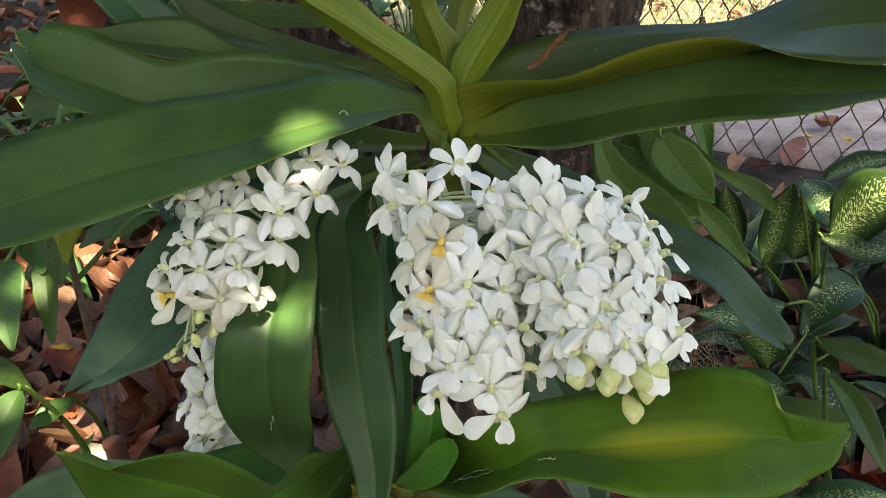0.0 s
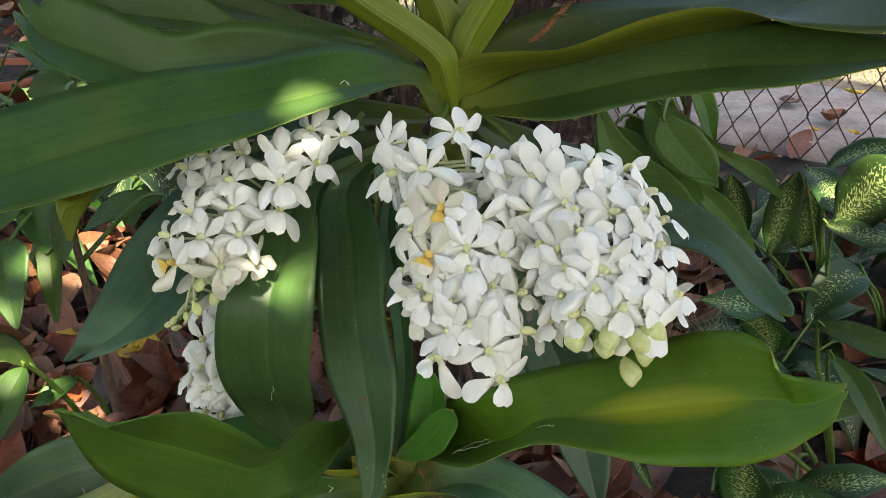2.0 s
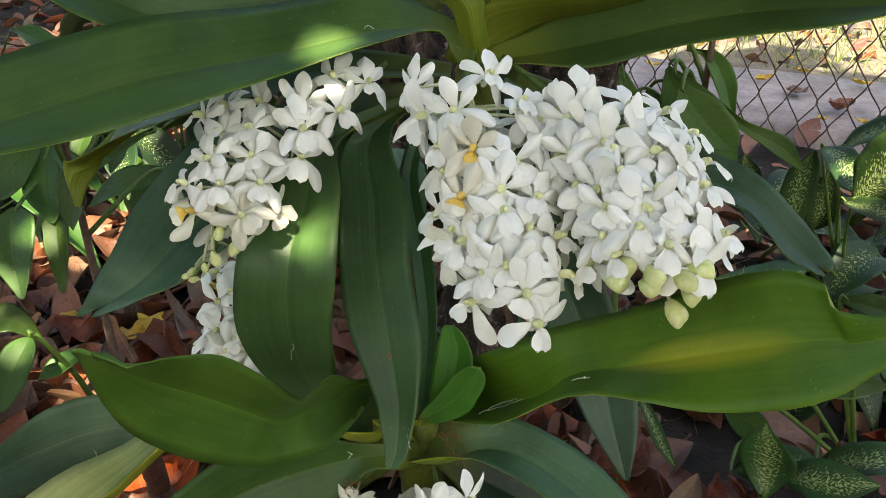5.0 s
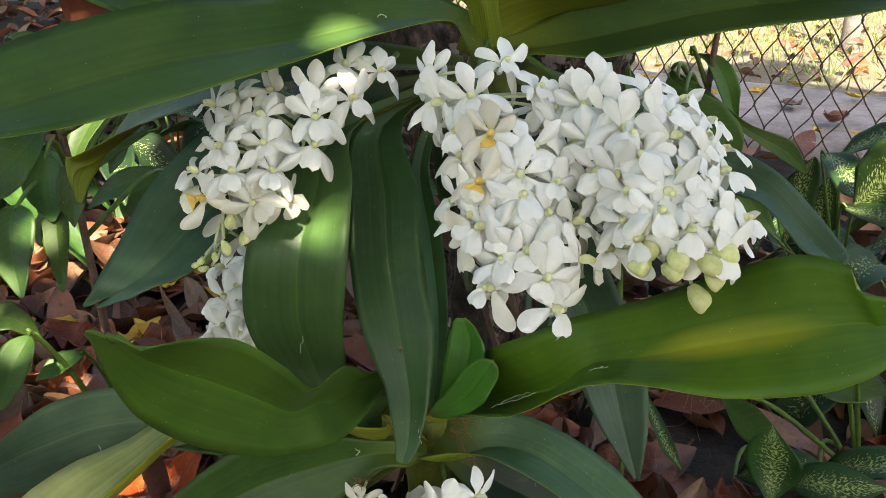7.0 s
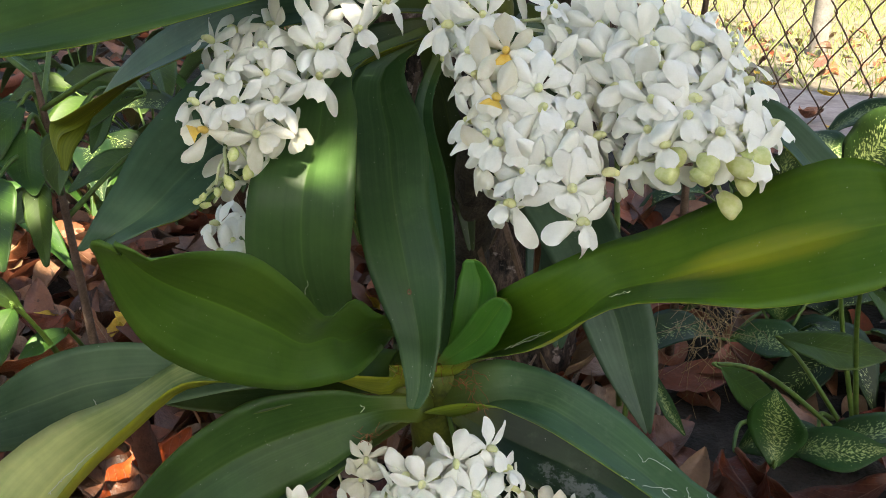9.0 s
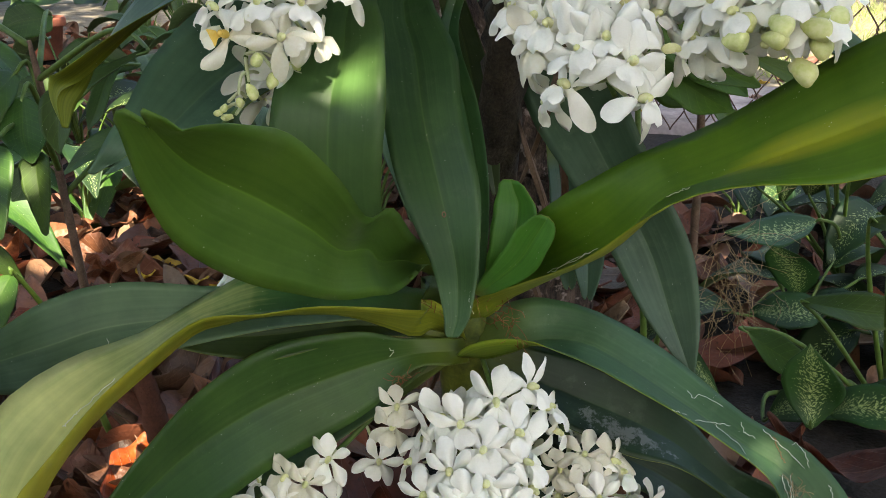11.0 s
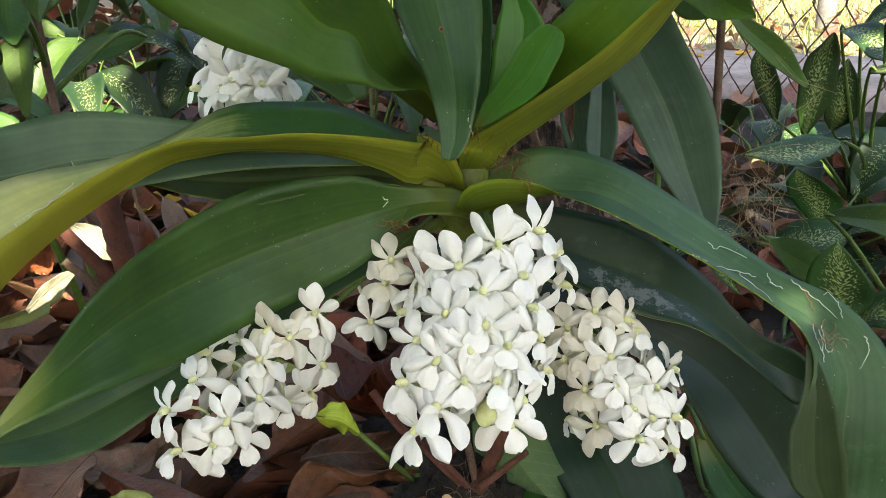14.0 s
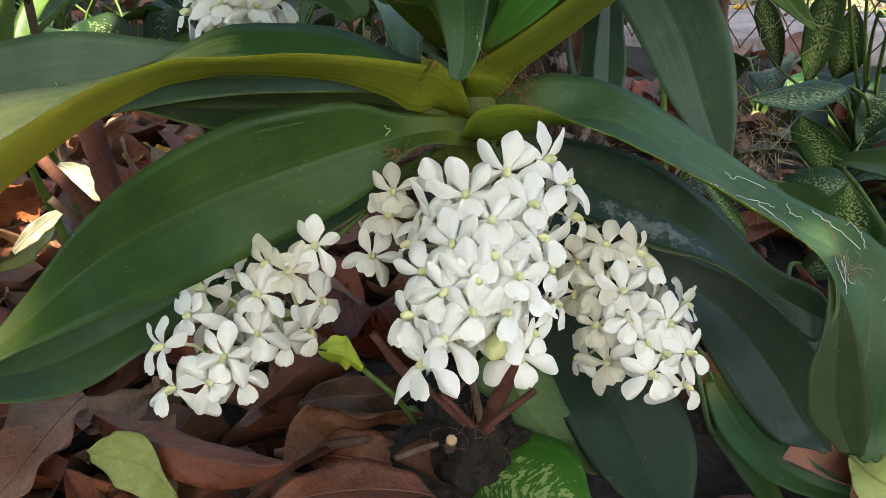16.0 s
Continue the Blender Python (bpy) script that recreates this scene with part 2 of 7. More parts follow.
def litter_material(name, dark, light, vein, rough=0.5):
    """Dry leaf skin: blotches, a paler midrib with side veins, dark rot spots and a wrinkled relief."""
    m, n, l, b = material(name, rough, 0.42)
    obj = n.new("ShaderNodeTexCoord").outputs["Object"]
    uv = n.new("ShaderNodeUVMap").outputs[0]
    info = n.new("ShaderNodeObjectInfo")
    island = n.new("ShaderNodeNewGeometry").outputs["Random Per Island"]
    sep = n.new("ShaderNodeSeparateXYZ")
    l.new(uv, sep.inputs[0])
    broad = tex(n, l, "ShaderNodeTexNoise", obj, Scale=24.0, Detail=6.0, Roughness=0.62)
    fine = tex(n, l, "ShaderNodeTexNoise", obj, Scale=260.0, Detail=3.0)
    f = math_node(n, l, "ADD", math_node(n, l, "MULTIPLY", broad.outputs[0], 0.75), math_node(n, l, "MULTIPLY", fine.outputs[0], 0.25))
    col = ramp(n, l, f, [(0.34, dark), (0.64, light)]).outputs[0]
    hue = n.new("ShaderNodeHueSaturation")
    l.new(col, hue.inputs["Color"])
    pick = math_node(n, l, "FRACT", math_node(n, l, "ADD", info.outputs["Random"], island))
    other = math_node(n, l, "FRACT", math_node(n, l, "MULTIPLY", pick, 7.31))
    l.new(math_node(n, l, "ADD", math_node(n, l, "MULTIPLY", pick, 0.95), 0.40), hue.inputs["Value"])
    l.new(math_node(n, l, "ADD", math_node(n, l, "MULTIPLY", other, 0.045), 0.484), hue.inputs["Hue"])
    l.new(math_node(n, l, "SUBTRACT", 1.32, math_node(n, l, "MULTIPLY", other, 0.45)), hue.inputs["Saturation"])
    col = hue.outputs[0]
    off = math_node(n, l, "ABSOLUTE", math_node(n, l, "SUBTRACT", sep.outputs[0], 0.5))
    side = math_node(n, l, "SUBTRACT", sep.outputs[1], math_node(n, l, "MULTIPLY", off, 0.42))
    wave = math_node(n, l, "ABSOLUTE", math_node(n, l, "SINE", math_node(n, l, "MULTIPLY", side, 30.0)))
    veins = ramp(n, l, wave, [(0.0, (0.30,) * 3), (0.13, (0, 0, 0))]).outputs[0]
    rib = ramp(n, l, off, [(0.0, (0.7,) * 3), (0.022, (0, 0, 0))]).outputs[0]
    lines = mix(n, l, 1.0, veins, rib, "ADD")
    col = mix(n, l, lines, col, vein)
    rot = tex(n, l, "ShaderNodeTexNoise", obj, Scale=70.0, Detail=4.0, Roughness=0.7)
    col = mix(n, l, ramp(n, l, rot.outputs[0], [(0.62, (0, 0, 0)), (0.70, (0.75,) * 3)]).outputs[0], col, tuple(c * 0.3 for c in dark))
    l.new(col, b.inputs["Base Color"])
    wrinkle = tex(n, l, "ShaderNodeTexNoise", obj, Scale=95.0, Detail=4.0, Roughness=0.55)
    h = math_node(n, l, "ADD", wrinkle.outputs[0], math_node(n, l, "MULTIPLY", lines, 0.5))
    bump(n, l, b, h, 0.75, 0.0035)
    translucent(n, l, b, col, 0.05)
    return m


def bark_material(name):
    """Dark furrowed bark with worn brown ridges and pale pinkish patches of lichen."""
    m, n, l, b = material(name, 0.9, 0.25)
    obj = n.new("ShaderNodeTexCoord").outputs["Object"]
    mapping = n.new("ShaderNodeMapping")
    mapping.inputs["Scale"].default_value = (1, 1, 0.35)
    l.new(obj, mapping.inputs[0])
    ridge = tex(n, l, "ShaderNodeTexNoise", mapping.outputs[0], Scale=75.0, Detail=7.0, Roughness=0.68)
    blot = tex(n, l, "ShaderNodeTexNoise", obj, Scale=48.0, Detail=4.0, Roughness=0.6)
    col = ramp(n, l, ridge.outputs[0], [(0.38, (0.010, 0.008, 0.007)), (0.52, (0.060, 0.040, 0.030)), (0.68, (0.17, 0.115, 0.085))]).outputs[0]
    col = mix(n, l, ramp(n, l, blot.outputs[0], [(0.58, (0, 0, 0)), (0.64, (0.75,) * 3)]).outputs[0], col, (0.34, 0.265, 0.235))
    l.new(col, b.inputs["Base Color"])
    bump(n, l, b, ridge.outputs[0], 1.0, 0.012)
    return m


PETAL = plain_material("white_petal", (0.83, 0.815, 0.715), (0.90, 0.885, 0.805), 110, 0.45, 0.5, 0.0012, 0.08, 0.06)
PETAL_AGED = plain_material("cream_petal", (0.72, 0.67, 0.50), (0.81, 0.78, 0.67), 90, 0.6, 0.3, 0.0006, 0.1, 0.10)
COLUMN = plain_material("cream_column", (0.70, 0.70, 0.30), (0.82, 0.81, 0.50), 200, 0.5, 0.2, 0.0004)
YELLOWED = plain_material("yellowed_petal", (0.76, 0.48, 0.06), (0.85, 0.64, 0.20), 120, 0.5, 0.3, 0.0005)
BUD = plain_material("green_bud", (0.52, 0.57, 0.15), (0.80, 0.77, 0.44), 70, 0.5, 0.3, 0.0005, 0.2)
STALK = plain_material("green_stalk", (0.045, 0.090, 0.014), (0.105, 0.165, 0.028), 120, 0.5, 0.3, 0.0005)
PEDICEL = plain_material("pale_pedicel", (0.50, 0.55, 0.25), (0.70, 0.70, 0.48), 120, 0.5, 0.2, 0.0005)
SHEATH = plain_material("stem_sheath", (0.045, 0.060, 0.010), (0.170, 0.190, 0.026), 45, 0.5, 0.35, 0.0008)
BARK = plain_material("bark", (0.008, 0.006, 0.004), (0.085, 0.064, 0.046), 55, 0.9, 1.0, 0.006)
TRUNK_BARK = bark_material("trunk_bark")
DEAD_WOOD = plain_material("reddish_dead_wood", (0.052, 0.016, 0.009), (0.15, 0.056, 0.034), 50, 0.8, 0.7, 0.003)
TWIG = plain_material("twig", (0.06, 0.035, 0.02), (0.19, 0.12, 0.085), 70, 0.85, 0.6, 0.002)
FIBRE = plain_material("dry_root_fibre", (0.20, 0.13, 0.06), (0.38, 0.27, 0.14), 90, 0.8, 0.3, 0.001)
FIBRE_RED = plain_material("orange_root_fibre", (0.17, 0.060, 0.020), (0.34, 0.15, 0.06), 90, 0.8, 0.3, 0.001)
PALE_CUT = plain_material("pale_cut_wood", (0.42, 0.26, 0.13), (0.60, 0.42, 0.25), 200, 0.8, 0.3, 0.001)
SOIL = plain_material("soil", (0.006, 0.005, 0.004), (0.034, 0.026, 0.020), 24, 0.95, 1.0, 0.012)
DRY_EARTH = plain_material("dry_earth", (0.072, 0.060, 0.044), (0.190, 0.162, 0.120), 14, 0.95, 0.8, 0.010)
LITTER_RED = litter_material("terracotta_leaf", (0.125, 0.042, 0.024), (0.275, 0.108, 0.062), (0.34, 0.16, 0.10))
LITTER = litter_material("brown_leaf", (0.058, 0.022, 0.014), (0.185, 0.078, 0.048), (0.23, 0.115, 0.075))
LITTER_PALE = litter_material("tan_leaf", (0.095, 0.046, 0.027), (0.235, 0.130, 0.080), (0.31, 0.19, 0.12))
LITTER_STRAW = litter_material("straw_leaf", (0.22, 0.195, 0.13), (0.36, 0.33, 0.23), (0.42, 0.39, 0.29))
LITTER_YELLOW = plain_material("yellow_leaf", (0.42, 0.26, 0.02), (0.65, 0.45, 0.06), 40, 0.6, 0.4, 0.001, 0.4, 0.1)
LITTER_GREEN = plain_material("fallen_green_leaf", (0.19, 0.22, 0.05), (0.34, 0.36, 0.12), 40, 0.55, 0.5, 0.001, 0.3, 0.1)
CONCRETE = plain_material("concrete", (0.13, 0.108, 0.104), (0.33, 0.285, 0.275), 9, 0.9, 0.5, 0.004)
WIRE = plain_material("rusty_wire", (0.045, 0.028, 0.02), (0.14, 0.085, 0.06), 200, 0.75, 0.5, 0.0006)
GRASS = plain_material("grass", (0.10, 0.15, 0.03), (0.30, 0.34, 0.11), 20, 0.6, 0.2, 0.001, 0, 0.2)
STONE = plain_material("stone", (0.09, 0.085, 0.08), (0.24, 0.22, 0.20), 18, 0.9, 0.8, 0.004)
CLAY = plain_material("clay_pot", (0.16, 0.045, 0.024), (0.29, 0.090, 0.050), 30, 0.85, 0.4, 0.002)
LEAF_DUST = plain_material("white_shred", (0.55, 0.55, 0.45), (0.75, 0.74, 0.62), 200, 0.7, 0.2, 0.0005)

# ---- building helpers ----
AT = {}


def attach(ob, parent):
    """Makes ob, whose basis is its place in the world, a child of parent."""
    AT[ob] = ob.matrix_basis.copy()
    if parent is not None:
        ob.parent = parent
        ob.matrix_parent_inverse = AT[parent].inverted()
        # the parent's own chain is undone by its recorded place in the world
    return ob


def thing(name, place, label, category, group="", kind=""):
    ob = new(name)
    ob.empty_display_size = 0.02
    ob.matrix_basis = Matrix.Translation(place)
    AT[ob] = ob.matrix_basis.copy()
    return tagged(ob, label, category, group, kind)


def mesh_data(name, verts, faces, mats, index=None, uvs=None, smooth=True):
    me = bpy.data.meshes.new(name)
    me.from_pydata([tuple(v) for v in verts], [], faces)
    for m in mats:
        me.materials.append(m)
    if index is not None:
        me.polygons.foreach_set("material_index", index)
    if smooth:
        me.polygons.foreach_set("use_smooth", [True] * len(me.polygons))
    if uvs is not None:
        layer = me.uv_layers.new(name="UVMap")
        flat = np.array(uvs, dtype=np.float32)[[lo.vertex_index for lo in me.loops]]
        layer.data.foreach_set("uv", flat.ravel())
    me.update()
    return me


def part(name, me, parent, label="", place=None):
    ob = new(name, me)
    if place is not None:
        ob.matrix_basis = place
    attach(ob, parent)
    if label:
        tagged(ob, label)
    return ob


def spline(points, count):
    """Catmull-Rom through rows of numbers, count samples evenly in the row number."""
    p = np.array(points, dtype=float)
    p = np.vstack([2 * p[0] - p[1], p, 2 * p[-1] - p[-2]])
    out = []
    for s in np.linspace(0, len(points) - 1, count):
        i = min(int(s), len(points) - 2)
        f = s - i
        a, b, c, d = p[i], p[i + 1], p[i + 2], p[i + 3]
        out.append(0.5 * (2 * b + (c - a) * f + (2 * a - 5 * b + 4 * c - d) * f * f + (3 * b - a - 3 * c + d) * f ** 3))
    return np.array(out)


def unit(v):
    return v / (np.linalg.norm(v) + 1e-12)


def blade(name, stations, top, under, thick=0.0016, rows=34, wave=0.0, notch=0.3, seed=0, blunt=1.0, fold=0.0):
    """A leaf lofted along its midrib. Stations: midrib x, y, z, half-width vector to one edge, and the height of the edges over the midrib."""
    rng = np.random.default_rng(seed)
    s = spline(stations, rows)
    tan = np.gradient(s[:, :3], axis=0)
    half = [0.03, 0.12, 0.32, 0.56, 0.8, 1.0]
    us = [-u for u in half[::-1]] + [0.0] + half
    cols = len(us)
    side_up = 1.0 if sum(r[6] for r in stations) >= 0 else -1.0
    phase = rng.uniform(0, 6.28, 4)
    tops, unders, uvs = [], [], []
    length = np.concatenate([[0], np.cumsum(np.linalg.norm(np.diff(s[:, :3], axis=0), axis=1))])
    extra = [(0.82, 0.28), (0.5, 0.46)] if blunt else [(0.6, 0.3), (0.2, 0.5)]
    end_w = np.linalg.norm(s[-1, 3:6])
    sections = [(s[i, :3], s[i, 3:6], s[i, 6], tan[i], length[i] / length[-1], 0) for i in range(rows)]
    for k, (shrink, ahead) in enumerate(extra):
        sections.append((s[-1, :3] + unit(tan[-1]) * end_w * ahead * 1.6, s[-1, 3:6] * shrink, s[-1, 6] * shrink, tan[-1], 1.0, k + 1))
    for p, sv, h, tg, v, cap in sections:
        nrm = unit(np.cross(tg, sv))
        w = np.linalg.norm(sv)
        for u in us:
            a = abs(u)
            lift = h * (0.35 * a + 0.65 * a * a) + side_up * 0.0010 * min(1, w / 0.01) * a + side_up * fold * w * (a - 1.0)
            ripple = wave * w * (a ** 2) * math.sin(v * 17 + phase[0] + (2.1 if u > 0 else 0)) * (0.6 + 0.4 * math.sin(v * 7 + phase[1]))
            q = p + sv * (u * (1 + 0.02 * math.sin(v * 23 + phase[2] + 3 * (u > 0)))) + nrm * (lift + ripple)
            if cap:
                q = q - unit(tg) * end_w * notch * cap * max(0, 1 - a / 0.45) * 1.2
            th = thick * (0.25 + 0.75 * (1 - a ** 3)) * min(1.0, w / 0.006) + 0.0002
            n2 = nrm * side_up
            tops.append(q + n2 * th * 0.5)
            unders.append(q - n2 * th * 0.5 - n2 * thick * 0.9 * math.exp(-(u / 0.10) ** 2))
            uvs.append((0.5 + 0.5 * u, v))
    nr = len(sections)
    faces, index = [], []
    off = nr * cols
    flip = side_up > 0
    for i in range(nr - 1):
        for j in range(cols - 1):
            a, b, c, d = i * cols + j, i * cols + j + 1, (i + 1) * cols + j + 1, (i + 1) * cols + j
            f = (a, d, c, b) if flip else (a, b, c, d)
            faces.append(f)
            index.append(0)
            faces.append(tuple(off + k for k in reversed(f)))
            index.append(1)
    rim = [j for j in range(cols)] + [i * cols + cols - 1 for i in range(1, nr)] + [(nr - 1) * cols + j for j in range(cols - 2, -1, -1)] + [i * cols for i in range(nr - 2, 0, -1)]
    for a, b in zip(rim, rim[1:] + rim[:1]):
        f = (a, b, b + off, a + off)
        faces.append(f if flip else tuple(reversed(f)))
        index.append(1)
    return mesh_data(name, tops + unders, faces, [top, under], index, uvs + uvs)


def tube(name, points, radii, mat, sides=8, count=0, rough=0.0, seed=0, caps=True):
    """A round stem along points with radii, as mesh data."""
    rng = np.random.default_rng(seed)
    rows = [(*p, r) for p, r in zip(points, radii)]
    s = spline(rows, count or len(points) * 4)
    tan = np.gradient(s[:, :3], axis=0)
    ref = np.array((0.31, 0.17, 0.93))
    verts, faces = [], []
    for i, row in enumerate(s):
        t = unit(tan[i])
        x = unit(np.cross(ref, t)) if abs(np.dot(ref, t)) < 0.97 else unit(np.cross((1, 0, 0), t))
        y = np.cross(t, x)
        for k in range(sides):
            a = 2 * math.pi * k / sides
            r = max(row[3], 0.0002) * (1 + rough * rng.uniform(-1, 1))
            verts.append(row[:3] + (x * math.cos(a) + y * math.sin(a)) * r)
    for i in range(len(s) - 1):
        for k in range(sides):
            k2 = (k + 1) % sides
            faces.append((i * sides + k, i * sides + k2, (i + 1) * sides + k2, (i + 1) * sides + k))
    if caps:
        faces.append(tuple(reversed(range(sides))))
        faces.append(tuple((len(s) - 1) * sides + k for k in range(sides)))
    return mesh_data(name, verts, faces, [mat])


# ---- flowers ----
def tepal(out, length, width, angle, tilt, curl, cup, mat, rng, claw=0.3, twist=0.0, sickle=0.0, point=0.6, rows=12, cols=9):
    """One petal with a narrow base and a broad round end, in the flower's plane (x right, y up, z towards the viewer), turned by angle about z."""
    verts, faces, index = out
    start = len(verts)
    phase = rng.uniform(0, 6.28)
    point, lean = point * rng.uniform(0.88, 1.15), rng.uniform(-0.08, 0.08)
    ca, sa = math.cos(angle), math.sin(angle)
    for i in range(rows):
        v = 1 - (1 - i / (rows - 1)) ** 1.7
        r = 0.0012 + length * v
        f = min(1.0, v / 0.62)
        w = width * 0.5 * (claw + (1 - claw) * (3 * f * f - 2 * f ** 3))
        if v > 0.62:
            w *= max(0.0, 1 - ((v - 0.62) / 0.38) ** 2.0) ** point
        z = math.tan(tilt) * r + curl * v * v * length
        for j in range(cols):
            u = 2 * j / (cols - 1) - 1
            x, y = r, u * w * (1 + 0.05 * math.sin(11 * v + phase + 2 * u)) + sickle * length * v * v + lean * length * v ** 4
            zz = z - cup * w * u * u + twist * u * w * v + 0.10 * w * math.sin(4 * v + 3 * u + phase)
            zz += 0.26 * w * abs(u) ** 3 * math.sin(8 * v + phase * 2 + (1.7 if u > 0 else 0))
            verts.append((x * ca - y * sa, x * sa + y * ca, zz))
    for i in range(rows - 1):
        for j in range(cols - 1):
            a = start + i * cols + j
            faces.append((a, a + 1, a + cols + 1, a + cols))
            index.append(mat)


def lump(out, centre, size, mat, rows=5, cols=8):
    verts, faces, index = out
    start = len(verts)
    for i in range(rows + 1):
        th = math.pi * i / rows
        for j in range(cols):
            ph = 2 * math.pi * j / cols
            verts.append((centre[0] + size[0] * math.sin(th) * math.cos(ph), centre[1] + size[1] * math.sin(th) * math.sin(ph), centre[2] + size[2] * math.cos(th)))
    for i in range(rows):
        for j in range(cols):
            a, b = start + i * cols + j, start + i * cols + (j + 1) % cols
            faces.append((a, a + cols, b + cols, b))
            index.append(mat)


def flower_mesh(name, seed, open_=1.0, aged=False, yellow=False):
    """A waxy flower: upper sepal, two petals, two sickle-shaped lower sepals, a fan-shaped lip and a pale column."""
    rng = np.random.default_rng(seed)
    out = ([], [], [])
    k = 0.0172

    def r(a):
        return rng.uniform(-a, a)

    up = math.pi / 2
    lift = 0.16 + (1 - open_) * 0.9
    tepal(out, k * 1.0 * (1 + r(0.06)), k * 0.63, up + r(0.16), lift + 0.14 + r(0.25), -0.32 + r(0.4), 0.35 + r(0.6), 0, rng, 0.28, r(0.3), 0.0, 0.74)
    for sgn in (-1, 1):
        tepal(out, k * 0.94 * (1 + r(0.06)), k * 0.43, up - sgn * (1.00 + r(0.18)), lift + 0.26 + r(0.25), -0.75 + r(0.4), 0.65 + r(0.45), 0, rng, 0.24, sgn * (0.5 + r(0.4)), sgn * (0.14 + r(0.1)))
        tepal(out, k * 1.04 * (1 + r(0.06)), k * 0.52, up - sgn * (2.05 + r(0.18)), lift + 0.24 + r(0.25), -0.95 + r(0.45), 0.62 + r(0.45), 0, rng, 0.28, -sgn * (0.6 + r(0.4)), -sgn * (0.28 + r(0.1)), 0.52)
    # lip: a broad fan that comes forward, turns down and ends in two shallow lobes
    verts, faces, index = out
    start = len(verts)
    rows, cols = 9, 9
    bend = 1.0 + r(0.16)
    for i in range(rows):
        v = i / (rows - 1)
        a = (0.20 + 1.35 * v) * bend
        y = -0.0016 - 0.0112 * (1 - math.cos(a * 0.95))
        z = 0.0026 + 0.0074 * math.sin(a)
        f = min(1.0, v / 0.75)
        w = (0.0022 + 0.0038 * (3 * f * f - 2 * f ** 3)) * (1.0 if v < 0.75 else math.sqrt(max(0.0, 1.0 - ((v - 0.75) / 0.27) ** 3)))
        for j in range(cols):
            u = 2 * j / (cols - 1) - 1
            lobes = 0.0006 * max(0.0, v - 0.6) / 0.4 * abs(math.sin(1.9 * u))
            side = 0.0036 * u * u * max(0.0, 1 - 1.6 * v)
            verts.append((u * w, y - lobes - 0.0006 * u * u * v, z + side - 0.0016 * u * u * v + 0.0004 * v * math.sin(6 * u + bend * 9)))
    for i in range(rows - 1):
        for j in range(cols - 1):
            a = start + i * cols + j
            faces.append((a, a + cols, a + cols + 1, a + 1))
            index.append(1 if yellow and i < 5 else 0)
    # column with its rounded cap
    lump(out, (0, 0.0004, 0.0036), (0.0021, 0.0023, 0.0036), 1, 6, 10)
    lump(out, (0, -0.0003, 0.0066), (0.0017, 0.0016, 0.0015), 1, 5, 8)
    # spur behind the flower
    lump(out, (0, -0.0022, -0.0014), (0.0016, 0.0020, 0.0030), 0, 4, 6)
    return mesh_data(name, out[0], out[1], [PETAL_AGED if aged else PETAL, YELLOWED if yellow else COLUMN], out[2])


def bud_mesh(name, seed):
    rng = np.random.default_rng(seed)
    out = ([], [], [])
    lump(out, (0, 0, 0.004), (0.0056, 0.0048, 0.0070), 0, 10, 14)
    verts = out[0]
    for i, (x, y, z) in enumerate(verts):
        f = 1 - 0.20 * abs(math.cos(1.5 * math.atan2(y, x) + 0.4 * (z - 0.004) / 0.008)) ** 0.6
        f *= 1 + 0.18 * math.sin((z - 0.004) * 260)
        verts[i] = (x * f + 0.0008 * math.sin(z * 300), y * f, z + 0.0008 * math.sin(x * 700 + seed))
    lump(out, (0, -0.003, -0.001), (0.0018, 0.002, 0.003), 0, 4, 6)
    return mesh_data(name, out[0], out[1], [BUD], out[2])


FLOWERS = [flower_mesh("flower", 10 + i, 1.04 - 0.11 * (i % 5)) for i in range(18)]
HALF_OPEN = [flower_mesh("flower", 40 + i, 0.45) for i in range(2)]
AGED = [flower_mesh("flower", 50 + i, 0.75, True) for i in range(3)]
GOLDEN = [flower_mesh("flower", 60 + i, 0.62, True, True) for i in range(2)]
BUDS = [bud_mesh("bud", 70 + i) for i in range(3)]


def joined(name, pieces, mats):
    """One mesh from (mesh data, material slot) pieces, which are then freed."""
    verts, faces, index = [], [], []
    for me, slot in pieces:
        o = len(verts)
        verts += [tuple(v.co) for v in me.vertices]
        faces += [tuple(o + k for k in p.vertices) for p in me.polygons]
        index += [slot] * len(me.polygons)
        bpy.data.meshes.remove(me)
    return mesh_data(name, verts, faces, mats, index)


BLOOMS = []


def bloom(x, y, z, yaw, pitch, roll, kind=""):
    """Notes one flower of the next spike: its place, and the way it faces (degrees; 0, 0 is towards -y)."""
    BLOOMS.append((np.array((x, y, z)), radians(yaw), radians(pitch), radians(roll), kind))


